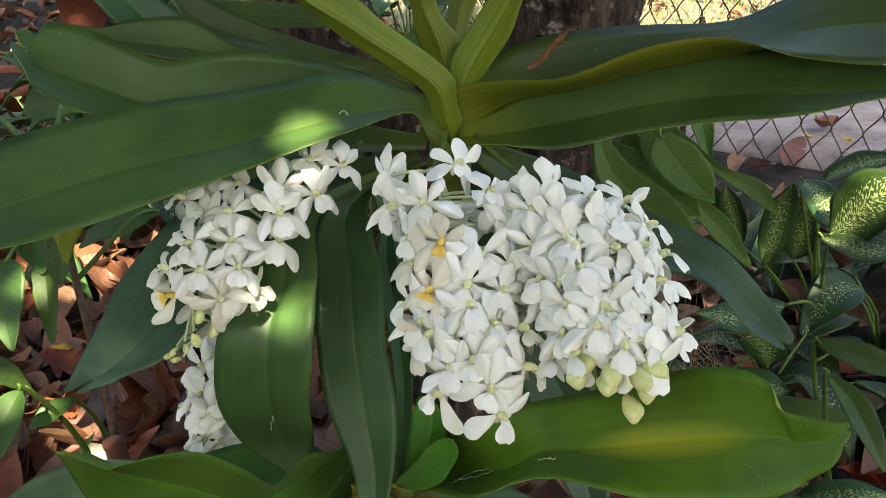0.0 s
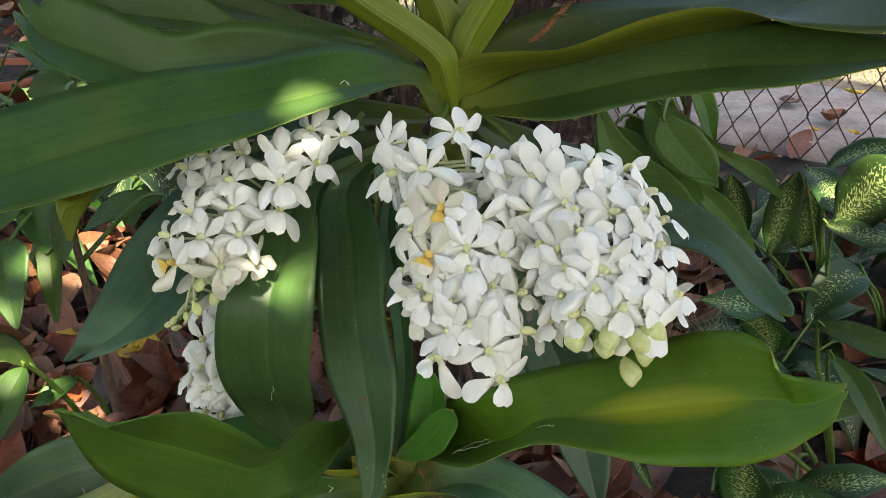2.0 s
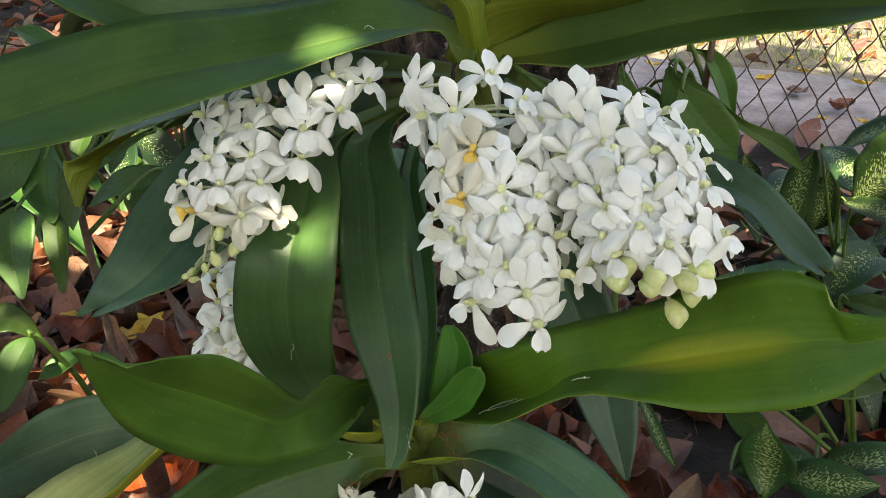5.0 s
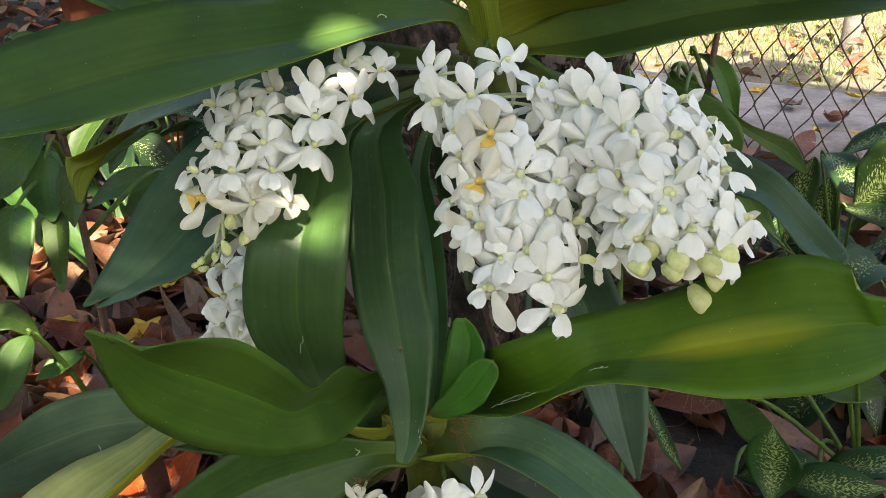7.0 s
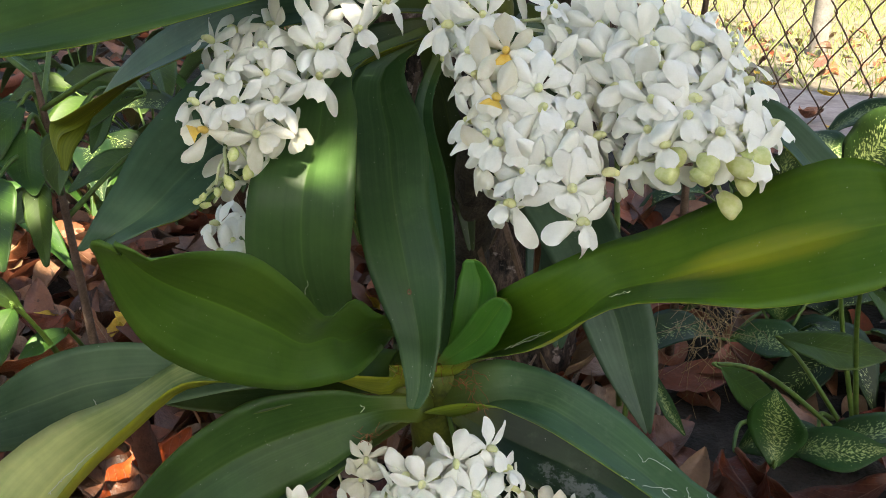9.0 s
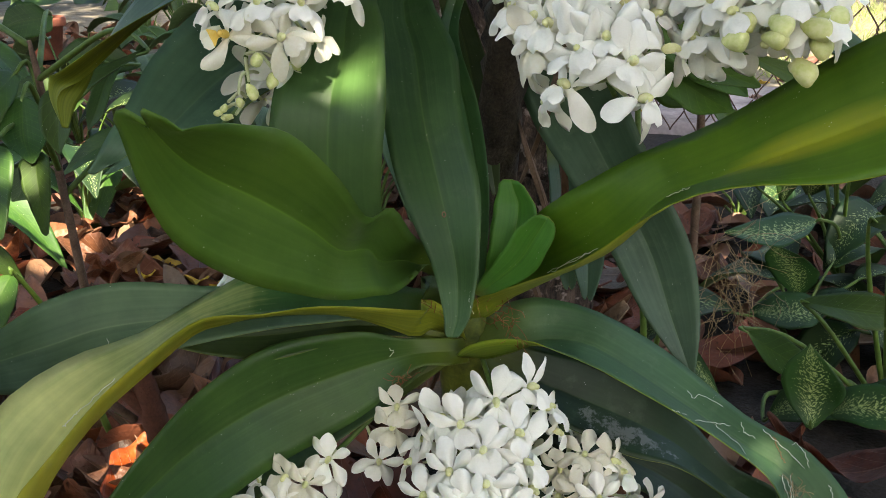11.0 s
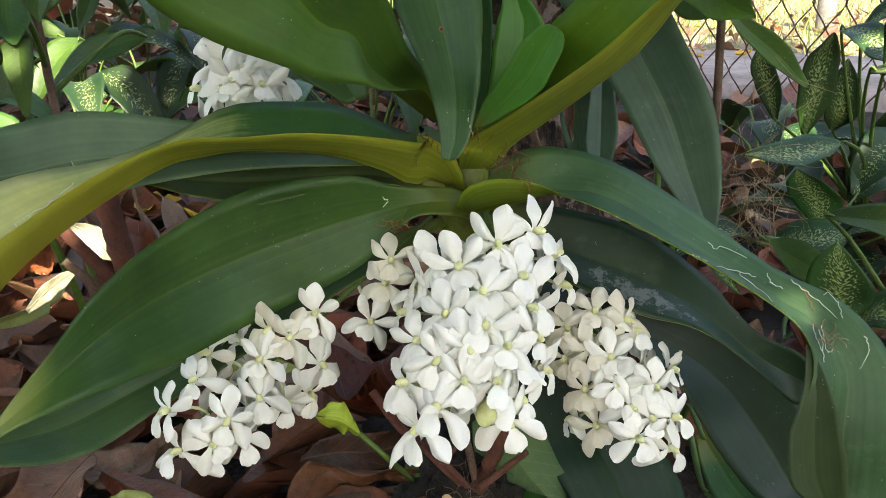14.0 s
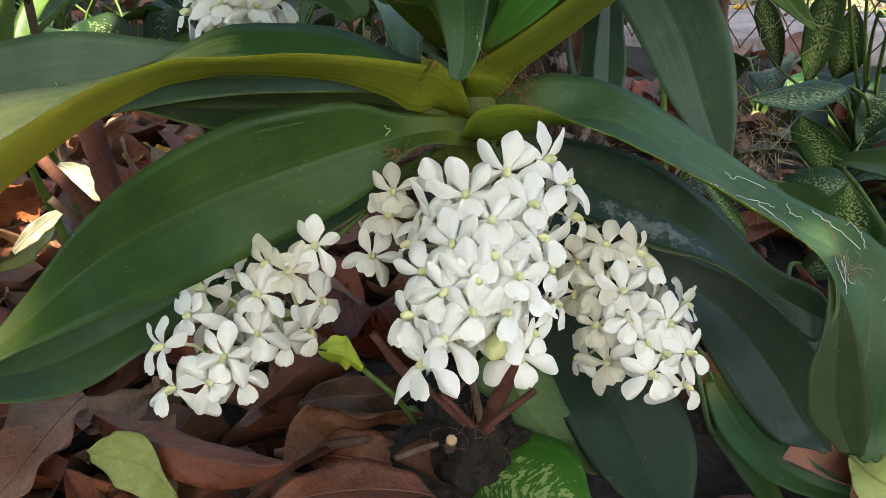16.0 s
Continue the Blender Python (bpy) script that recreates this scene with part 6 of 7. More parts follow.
stick([(-0.0304, 0.4347, 0.1038), (-0.0169, 0.4338, 0.1164), (-0.0036, 0.4328, 0.1289)], [0.0023, 0.0021, 0.0019], DEAD_WOOD, "thin reddish stick leaning on the soil mound", seed=5)
stick([(-0.0372, 0.4396, 0.1018), (-0.0469, 0.4397, 0.1147), (-0.0556, 0.4433, 0.1228)], [0.0019, 0.0017, 0.0015], DEAD_WOOD, "thin reddish stick leaning on the soil mound", seed=6)
stick([(-0.16, 0.50, 0.045), (-0.10, 0.505, 0.05), (-0.05, 0.515, 0.05)], [0.003, 0.0035, 0.003], TWIG, "dry twig lying on the litter", seed=6)
stick([(-0.095, 0.53, 0.115), (-0.07, 0.52, 0.085), (-0.03, 0.51, 0.06)], [0.003, 0.0035, 0.004], DEAD_WOOD, "reddish dry stick leaning over the litter", seed=7)
stick([(0.02, 0.49, 0.095), (-0.01, 0.495, 0.07), (-0.035, 0.50, 0.05)], [0.0028, 0.003, 0.0035], TWIG, "dry twig lying on the litter", seed=8)
cut_leaf = thing("cut_leaf", (-0.0444, 0.4969, 0.0500), "cut green leaf stalk with a torn scrap of leaf", "leaf")
part("stalk", tube("stalk", [(-0.0444, 0.4969, 0.0500), (-0.0646, 0.5008, 0.0600), (-0.0787, 0.3916, 0.1529), (-0.0947, 0.3891, 0.1720)], [0.0017, 0.0017, 0.0015, 0.0014], STALK, 7, 20), cut_leaf)
scrap = [Vector((-0.0947, 0.3891, 0.1720)), Vector((-0.1032, 0.3876, 0.1808)), Vector((-0.1113, 0.3843, 0.1852))]
wide = Vector((-0.0992, 0.3885, 0.1864)) - Vector((-0.1024, 0.3873, 0.1747))
part("leaf", blade("leaf", [(*scrap[0], *(wide * 0.10), 0.0), (*scrap[1], *(wide * 0.62), 0.004), (*scrap[2], *(wide * 0.40), 0.002)], LEAF_UNDER, LEAF_UNDER, 0.0006, 22, 0.6, 1.4, 7, 0), cut_leaf, "torn yellow-green scrap of leaf")
stick([(-0.0498, 0.4520, 0.0769), (-0.0498, 0.4400, 0.0889), (-0.0494, 0.4360, 0.0960)], [0.0031, 0.0031, 0.0030], TWIG, "short pruned twig in the soil mound", seed=11)
stick([(-0.0494, 0.4360, 0.0960), (-0.0494, 0.4349, 0.0966), (-0.0493, 0.4340, 0.0970)], [0.0030, 0.0030, 0.0024], PALE_CUT, "pale cut end of a pruned twig", "twig", 12, "twig_end")
stick([(-0.0679, 0.4520, 0.1276), (-0.0548, 0.4470, 0.1142), (-0.0405, 0.4440, 0.1000)], [0.0014, 0.0016, 0.0018], DEAD_WOOD, "thin reddish stick leaning on the soil mound", seed=13)
stick([(-0.0494, 0.4560, 0.1081), (-0.0439, 0.4550, 0.1169), (-0.0382, 0.4540, 0.1256)], [0.0013, 0.0012, 0.0011], DEAD_WOOD, "thin reddish stick leaning on the soil mound", seed=14)
stick([(-0.0811, 0.4250, 0.0929), (-0.0700, 0.4300, 0.0940), (-0.0570, 0.4370, 0.0929)], [0.0016, 0.0017, 0.0016], TWIG, "dry twig lying on the litter", seed=15)
tagged(new("soil_mound", rugged(tube("soil_mound", [(-0.038, 0.475, -0.01), (-0.038, 0.472, 0.045), (-0.038, 0.466, 0.075), (-0.038, 0.461, 0.088), (-0.038, 0.458, 0.101)], [0.056, 0.042, 0.029, 0.016, 0.004], SOIL, 72, 110), 3, 0.013, 0.010)), "lumpy mound of dark soil round cut woody shoots", "soil")
trng = np.random.default_rng(8)
for i in range(46):
    x, y = trng.uniform(-0.9, 0.9), trng.uniform(0.5, 1.6)
    a, ln = trng.uniform(0, 6.28), trng.uniform(0.06, 0.22)
    if x > -0.1 and y < 0.72:
        x, y = x - 0.7, y + 0.35
    z = ground_height(x, y) + 0.02
    dx, dy = math.cos(a) * ln, math.sin(a) * ln
    stick([(x, y, z), (x + dx * 0.5, y + dy * 0.5, z + trng.uniform(0.0, 0.03)), (x + dx, y + dy, z + trng.uniform(-0.02, 0.05))], [0.0028, 0.0022, 0.0014], (TWIG, DEAD_WOOD)[i % 2], "thin dry twig lying in the litter", seed=20 + i)

# ---- fallen leaves ----
def dry_leaf(stations, mat, seed, label):
    """One large fallen leaf with its raised midrib."""
    ob = tagged(new("fallen_leaf", blade("fallen_leaf", stations, mat, mat, 0.0007, 26, 0.25, 0.0, seed, 0)), label, "leaf", "leaf litter")
    AT[ob] = ob.matrix_basis.copy()
    points = [(x, y, z + 0.0006) for x, y, z in [s[:3] for s in stations]]
    part("midrib", tube("midrib", points, [0.0009] + [0.0007] * (len(points) - 2) + [0.0004], mat, 5, 26), ob)
    return ob


dry_leaf([
    (-.266, .491, .085, .001, .006, 0, 0),
    (-.231, .454, .095, 0, .016, .004, -.006),
    (-.198, .429, .100, 0, .014, .006, -.008),
    (-.168, .416, .100, .001, .009, .006, -.007),
    (-.149, .415, .098, .001, .005, .004, -.004),
    (-.138, .422, .095, 0, .002, 0, 0)], LITTER, 84, "long mauve-brown dry leaf with rolled edges")
dry_leaf([
    (-.279, .514, .085, .006, -.010, 0, 0),
    (-.282, .478, .090, .023, -.022, .008, .008),
    (-.286, .448, .090, .020, -.009, -.004, .010),
    (-.292, .425, .085, .020, -.015, .006, .006),
    (-.301, .413, .080, .007, -.005, 0, 0)], LITTER_RED, 85, "crumpled terracotta dry leaf with root threads")
dry_leaf([
    (-.149, .395, .085, -.001, .005, 0, 0),
    (-.126, .399, .090, .001, .013, .003, .005),
    (-.099, .403, .090, .002, .015, .003, .006),
    (-.075, .406, .085, .001, .010, 0, .003),
    (-.060, .407, .080, 0, .001, 0, 0)], LITTER, 86, "broad mauve-brown dry leaf lying flat")
dry_leaf([
    (-.141, .503, .041, 0, -.003, -.003, -.002),
    (-.124, .501, .041, -.001, -.020, -.005, -.004),
    (-.094, .492, .041, -.002, -.015, -.010, -.005),
    (-.071, .485, .040, -.001, -.010, -.007, -.003),
    (-.057, .479, .045, -.001, -.003, 0, 0)], LITTER_RED, 73, "smooth terracotta-red dry leaf on the litter")
dry_leaf([
    (-.149, .478, .049, .004, 0, 0, -.001),
    (-.140, .499, .057, .010, -.004, -.005, -.004),
    (-.126, .516, .064, .010, 0, -.010, -.005),
    (-.101, .505, .069, .005, .006, -.008, -.003),
    (-.078, .504, .068, .003, .002, -.008, -.003),
    (-.057, .499, .070, 0, -.002, 0, 0)], LITTER_PALE, 74, "long curled tan dry leaf on the litter")
dry_leaf([
    (-.149, .550, .049, 0, -.004, 0, -.001),
    (-.121, .538, .062, -.001, -.007, -.010, -.005),
    (-.096, .530, .067, .001, -.008, -.010, -.005),
    (-.070, .548, .062, 0, -.008, -.005, -.003),
    (-.058, .537, .070, 0, -.002, 0, 0)], LITTER_PALE, 75, "crumpled tan dry leaf beside the soil mound")
dry_leaf([
    (-.132, .655, .038, .002, -.017, -.010, -.002),
    (-.110, .667, .036, .003, -.022, -.010, -.004),
    (-.089, .677, .038, .002, -.014, -.010, -.003),
    (-.078, .669, .040, 0, -.002, 0, 0)], LITTER_RED, 76, "terracotta-red dry leaf in the shade")
dry_leaf([
    (-.423, .883, .100, .004, -.019, 0, 0),
    (-.445, .885, .089, .001, -.003, -.020, .005),
    (-.459, .853, .098, -.008, .015, -.025, .005),
    (-.481, .834, .100, -.011, .022, -.020, 0)], LITTER_RED, 77, "curled reddish dry leaf beside a woody stub")
dry_leaf([
    (-.3256, .660, .1937, .002, 0, .0018, .001),
    (-.3131, .655, .1879, .0068, .002, .0061, .002),
    (-.3023, .650, .1795, .0077, .002, .0066, .002),
    (-.2949, .650, .1693, .0019, 0, .0018, 0)], LITTER_STRAW, 87, "straw-coloured dry leaf leaning behind a woody stub")
dry_leaf([
    (-.3443, .600, .1493, -.0009, 0, .0018, .001),
    (-.3325, .605, .1600, -.0027, -.001, .0049, .001),
    (-.3210, .610, .1685, -.0024, -.001, .0048, .001),
    (-.3107, .615, .1741, -.0006, 0, .0013, 0)], LITTER_STRAW, 88, "narrow straw-coloured dry leaf in a sun fleck")
dry_leaf([
    (-.394, .810, .090, .001, -.007, 0, 0),
    (-.401, .768, .090, 0, -.001, -.010, .003),
    (-.404, .729, .091, -.001, .007, -.010, .004),
    (-.417, .695, .095, 0, .002, -.005, 0)], LITTER_GREEN, 78, "pale green fallen leaf in a sun fleck")
dry_leaf([
    (-.431, 1.076, .095, .003, -.002, -.005, 0),
    (-.411, 1.062, .111, .003, .004, -.010, -.002),
    (-.386, 1.046, .130, .002, -.005, 0, 0)], LITTER_PALE, 79, "small pale dry leaf behind a woody stub")
dry_leaf([
    (-0.249, 0.434, 0.097, 0.000, 0.001, -0.005, -0.001),
    (-0.235, 0.433, 0.094, 0.003, -0.007, -0.011, -0.004),
    (-0.216, 0.425, 0.093, 0.004, -0.014, -0.012, -0.004),
    (-0.204, 0.416, 0.086, 0.003, -0.008, -0.005, -0.002),
    (-0.195, 0.406, 0.083, 0.000, -0.001, 0.000, 0.000)], LITTER_GREEN, 80, "pale green fallen leaf on brown litter")
dry_leaf([
    (.163, .402, .100, .003, .004, 0, 0),
    (.168, .388, .098, .007, .005, .010, .003),
    (.179, .381, .093, .010, .008, .015, .003),
    (.188, .375, .090, .004, .004, 0, 0)], LITTER_GREEN, 81, "yellow-green fallen leaf under an arching leaf")
dry_leaf([
    (-.387, .892, .080, -.002, -.007, 0, 0),
    (-.426, .947, .094, -.014, .011, -.005, .003),
    (-.435, .950, .105, -.006, -.004, -.005, 0)], LITTER_PALE, 82, "curled bleached dry leaf beside a woody stub")
dry_leaf([
    (-.014, .483, .060, .002, -.003, 0, 0),
    (.007, .491, .061, .001, .002, -.010, -.004),
    (.029, .477, .053, -.002, -.005, -.005, -.003),
    (.039, .468, .050, -.001, -.001, 0, 0)], LITTER, 83, "brown dry leaf behind a speckled leaf")


def fallen(name, length, width, curl, roll, mat, seed):
    """A dry leaf that lies on the ground, bowed along and rolled across, with a thin stalk."""
    rng = np.random.default_rng(seed)
    st, cupped = [], rng.uniform(0.2, 0.9)
    for k in range(6):
        v = k / 5
        w = width * 0.5 * (math.sin(math.pi * (0.04 + 0.93 * v) ** 0.85) ** 0.8)
        ang = roll * (v - 0.3) + rng.uniform(-0.15, 0.15)
        st.append((length * (v - 0.5), rng.uniform(-0.05, 0.05) * width, curl * length * (v - 0.5) ** 2 * 2 + rng.uniform(0, 0.06) * width, 0.0, math.cos(ang) * w, math.sin(ang) * w, w * (cupped + rng.uniform(-0.15, 0.15))))
    return blade(name, st, mat, mat, 0.0006, 26, 0.32, 0.0, seed, 0)


LEAF_SHAPES = []
for i in range(16):
    mat = (LITTER, LITTER_RED, LITTER_PALE, LITTER, LITTER, LITTER_PALE, LITTER_RED, LITTER)[i % 8]
    LEAF_SHAPES.append(fallen("fallen_leaf", 0.10 + 0.012 * (i % 6), 0.052 + 0.006 * (i % 5), 0.2 + 0.25 * (i % 3), 0.6 * (i % 4), mat, 100 + i))
YELLOWS = [fallen("fallen_leaf", 0.07, 0.03, 0.3, 0.5, LITTER_YELLOW, 130 + i) for i in range(3)]
GREENS = [fallen("fallen_leaf", 0.10, 0.055, 0.3, 0.5, LITTER_GREEN, 140 + i) for i in range(2)]
lrng = np.random.default_rng(11)


def drop_leaf(me, x, y, lift, label, turn=None, tilt=0.25, size=1.0):
    ob = new("fallen_leaf", me)
    e = Euler((lrng.uniform(-tilt, tilt), lrng.uniform(-tilt, tilt), lrng.uniform(0, 6.28) if turn is None else turn))
    ob.matrix_basis = Matrix.LocRotScale((x, y, ground_height(x, y) + lift), e, (size,) * 3)
    return tagged(ob, label, "leaf", "leaf litter")


for i in range(330):
    x, y = lrng.uniform(-0.75, 0.75), 0.30 + 1.35 * lrng.uniform() ** 1.2
    if math.hypot((x + 0.03) / 0.07, (y - 0.53) / 0.05) < 1:
        continue
    if -0.17 < x < 0.0 and 0.40 < y < 0.66 and i % 4 or x > 0.03 and y < 0.56 and i % 5 or x > 0.24 and i % 7:
        continue
    if -0.085 < x < 0.05 and 0.36 < y < 0.50:
        continue
    k = i % 16
    drop_leaf(LEAF_SHAPES[k], x, y, 0.008 + 0.022 * lrng.uniform(), "curled tan dry leaf in the leaf litter" if k % 8 in (2, 5) else "curled reddish-brown dry leaf in the leaf litter", size=lrng.uniform(0.7, 1.25))
for i in range(16):
    drop_leaf(YELLOWS[i % 3], lrng.uniform(-0.6, 0.3), lrng.uniform(0.85, 1.6), 0.03, "yellow fallen leaf on the litter", size=lrng.uniform(0.7, 1.2))
drop_leaf(GREENS[1], -0.20, 0.64, 0.06, "pale green fallen leaf on brown litter", 0.4, 0.4, 0.8)
for i in range(34):
    s, w = lrng.uniform(-1.2, 1.4), lrng.uniform(0.0, 0.62)
    q = FENCE_AT + across * 0.14 + PATH_DIR * s + path_across * w
    ob = drop_leaf(YELLOWS[i % 3] if i % 4 else LEAF_SHAPES[i % 16], q.x, q.y, 0.0, "yellow fallen leaf on the concrete path" if i % 4 else "brown fallen leaf on the concrete path", None, 0.15, lrng.uniform(0.5, 0.9))
    ob.location.z = 0.042


def scatter(name, shapes, count, place, label, category, seed, size=(0.7, 1.2), tilt=0.4):
    """Many small pieces joined into one mesh."""
    rng = np.random.default_rng(seed)
    verts, faces, index, mats = [], [], [], []
    for me in shapes:
        for m in me.materials:
            if m not in mats:
                mats.append(m)
    packs = []
    for me in shapes:
        co = np.empty(len(me.vertices) * 3)
        me.vertices.foreach_get("co", co)
        packs.append((co.reshape(-1, 3), [tuple(p.vertices) for p in me.polygons], mats.index(me.materials[0])))
    total = 0
    chunks = []
    for i in range(count):
        co, fs, slot = packs[rng.integers(len(packs))]
        x, y, z = place(rng)
        e = Euler((rng.uniform(-tilt, tilt), rng.uniform(-tilt, tilt), rng.uniform(0, 6.28))).to_matrix()
        chunks.append(co * rng.uniform(*size) @ np.array(e).T + (x, y, z))
        faces += [tuple(total + k for k in f) for f in fs]
        index += [slot] * len(fs)
        total += len(co)
    me = mesh_data(name, np.vstack(chunks), faces, mats, index)
    return tagged(new(name, me), label, category, kind="stuff")


def simple_leaf(length, width, mat, bend=0.3, seed=0):
    """A small dry leaf of few faces, curled along and rolled across."""
    rng = np.random.default_rng(seed)
    v, f = [], []
    rows, cols = 9, 5
    roll, ph = rng.uniform(0.2, 1.3), rng.uniform(0, 6.28, 3)
    for k in range(rows):
        t = k / (rows - 1)
        w = width * 0.5 * math.sin(math.pi * (0.015 + 0.97 * t) ** 0.85) ** 0.9
        for j in range(cols):
            u = 2 * j / (cols - 1) - 1
            y = w * u + 0.05 * length * math.sin(2.4 * t + ph[0])
            z = -bend * length * t * t + roll * w * u * u + 0.18 * w * math.sin(7 * t + 3 * u + ph[1]) + 0.12 * w * u * math.sin(5 * t + ph[2])
            v.append((length * t, y, z))
    for k in range(rows - 1):
        for j in range(cols - 1):
            a = k * cols + j
            f.append((a, a + cols, a + cols + 1, a + 1))
    return mesh_data("leaf", v, f, [mat])


dry = [simple_leaf(0.10, 0.045, LITTER, 0.2, 1), simple_leaf(0.08, 0.035, LITTER_PALE, -0.3, 2), simple_leaf(0.11, 0.05, LITTER, -0.25, 3), simple_leaf(0.12, 0.042, LITTER_RED, 0.35, 4), simple_leaf(0.09, 0.05, LITTER, 0.1, 5), simple_leaf(0.07, 0.04, LITTER_RED, -0.15, 6)]


def litter_place(rng):
    x, y = rng.normal(-0.1, 0.85), rng.normal(1.05, 0.75)
    if y > 2.0 and x > 0.3:
        y -= 1.2
    if math.hypot((x + 0.03) / 0.09, (y - 0.54) / 0.08) < 1 or (-0.17 < x < 0.0 and 0.40 < y < 0.66 and rng.uniform() < 0.7):
        x -= 0.5
    if -0.085 < x < 0.05 and 0.36 < y < 0.52:
        x -= 0.6
    if (x > 0.24 and y < 2.2 or x > 0.03 and y < 0.56) and rng.uniform() < 0.8:
        x -= 0.9
    return x, y, ground_height(x, y) + rng.uniform(0.0, 0.03)


scatter("leaf_litter", dry, 2100, litter_place, "brown dry leaf litter covering the soil", "leaf litter", 31, tilt=0.38)


def far_left_place(rng):
    x, y = rng.uniform(-2.6, -0.8), rng.uniform(1.5, 4.6)
    return x, y, ground_height(x, y) + rng.uniform(0.0, 0.03)


scatter("leaf_litter", dry, 800, far_left_place, "brown dry leaf litter round the clay pots", "leaf litter", 34, tilt=0.6)


def beyond_place(rng):
    s, w = rng.uniform(-3, 3.5), 0.62 + 1.6 * rng.uniform()
    q = FENCE_AT + across * 0.14 + PATH_DIR * s + path_across * w
    return q.x, q.y, ground_height(q.x, q.y) + rng.uniform(0.0, 0.04)


scatter("leaf_litter", dry + YELLOWS[:1], 700, beyond_place, "brown and yellow leaf litter beyond the path", "leaf litter", 32, (0.4, 0.75), 0.5)


def grass_blade():
    v, f = [], []
    for k in range(4):
        t = k / 3
        w = 0.0028 * (1 - t * 0.9)
        v += [(-w, 0.05 * t * t, 0.11 * t), (w, 0.05 * t * t, 0.11 * t)]
    for k in range(3):
        f.append((k * 2, k * 2 + 1, k * 2 + 3, k * 2 + 2))
    return mesh_data("grass_blade", v, f, [GRASS])


def grass_place(rng):
    s, w = rng.uniform(-3, 4), 0.8 + 2.8 * rng.uniform()
    q = FENCE_AT + across * 0.14 + PATH_DIR * s + path_across * w
    return q.x, q.y, ground_height(q.x, q.y)


scatter("grass", [grass_blade()], 15000, grass_place, "sunlit grass beyond the concrete path", "grass", 33, (0.35, 1.0), 0.7)

# ---- dry root fibres ----
def fibres(name, centre, spread, count, length, thick, mat, label, seed, droop=0.4, bend=0.5):
    rng = np.random.default_rng(seed)
    pieces = []
    for i in range(count):
        p = np.array(centre) + rng.normal(0, 1, 3) * np.array(spread)
        d = unit(rng.normal(0, 1, 3) + np.array((0, 0, -droop)))
        pts = [p]
        for k in range(3):
            d = unit(d + rng.normal(0, bend, 3))
            pts.append(pts[-1] + d * length / 3 * rng.uniform(0.6, 1.3))
        pieces.append((tube("f", pts, [thick] * 4, mat, 4, 10, caps=False), 0))
    return tagged(new(name, joined(name, pieces, [mat])), label, "roots", kind="stuff")


fibres("root_fibres", (0.30, 0.90, 0.13), (0.018, 0.025, 0.055), 110, 0.07, 0.00028, FIBRE, "matted dry brown root fibres among the plants", 51, 1.6, 0.35)
def fibre_rope(points, count, thick, mat, label, seed):
    """A matted rope of fine dry roots: strands that twist round one line, with loose ends."""
    rng = np.random.default_rng(seed)
    line = spline(points, 40)
    pieces = []
    for i in range(count):
        a, ln = rng.integers(0, 26), rng.integers(8, 16)
        seg = line[a:a + ln:2]
        turn, twist = rng.uniform(0, 6.28), rng.uniform(0.7, 1.6)
        r = rng.uniform(0.0003, 0.0019)
        pts = [p + r * np.array((math.cos(turn + twist * k), 0.4 * math.sin(turn + twist * k), math.sin(turn + twist * k))) for k, p in enumerate(seg)]
        if rng.uniform() < 0.3:
            pts.append(pts[-1] + rng.normal(0, 0.0028, 3))
        pieces.append((tube("f", pts, [thick] * len(pts), mat, 4, 18, caps=False), 0))
    return tagged(new("root_fibres", joined("root_fibres", pieces, [mat])), label, "roots", kind="stuff")


fibre_rope([(0.0553, 0.5800, 0.5612), (0.0605, 0.5815, 0.5640), (0.0680, 0.5850, 0.5697), (0.0720, 0.5870, 0.5745), (0.0795, 0.5915, 0.5812), (0.0868, 0.5945, 0.5866)], 80, 0.00020, FIBRE_RED, "matted dry root fibres lying along an orchid leaf", 400)
fibres("root_fibres", (-0.036, 0.444, 0.092), (0.013, 0.004, 0.009), 26, 0.018, 0.00015, TWIG, "fine dry roots spread over the soil mound", 52)
fibres("root_fibres", (-0.0120, 0.4828, 0.2871), (0.004, 0.002, 0.003), 16, 0.014, 0.00022, FIBRE_RED, "dry root fibres caught at a leaf base", 406)
fibres("root_fibres", (-0.0088, 0.4699, 0.2821), (0.002, 0.002, 0.004), 10, 0.016, 0.00018, FIBRE_RED, "dry root fibres caught at a leaf base", 407)
fibres("root_fibres", (-0.0199, 0.4844, 0.3121), (0.006, 0.002, 0.003), 10, 0.014, 0.0002, FIBRE_RED, "dry root fibres caught at a leaf base", 408)
fibres("root_fibres", (-0.0312, 0.4668, 0.3074), (0.002, 0.001, 0.004), 7, 0.014, 0.00018, FIBRE_RED, "dry root fibres caught at a leaf base", 409)
fibres("root_fibres", (-0.0750, 0.4652, 0.2577), (0.004, 0.001, 0.001), 12, 0.01, 0.0002, FIBRE_RED, "dry root fibres caught at a leaf base", 410)
fibres("root_fibres", (-0.0576, 0.4657, 0.3016), (0.003, 0.001, 0.001), 6, 0.008, 0.0002, FIBRE_RED, "dry root fibres caught at a leaf base", 411)
fibres("root_fibres", (0.141, 0.397, 0.214), (0.0018, 0.0012, 0.0022), 20, 0.010, 0.00014, FIBRE, "fine root fibres lying on a leaf", 60)


def strand(points, thick, mat, label, seed):
    """A thin dry root that lies on a leaf."""
    rng = np.random.default_rng(seed)
    s = spline(points, 14) + rng.normal(0, 0.00035, (14, 3))
    return tagged(new("root_strand", tube("root_strand", list(s), [0.75 * thick * rng.uniform(0.6, 1.2) for k in range(14)], mat, 5, 40)), label, "root")


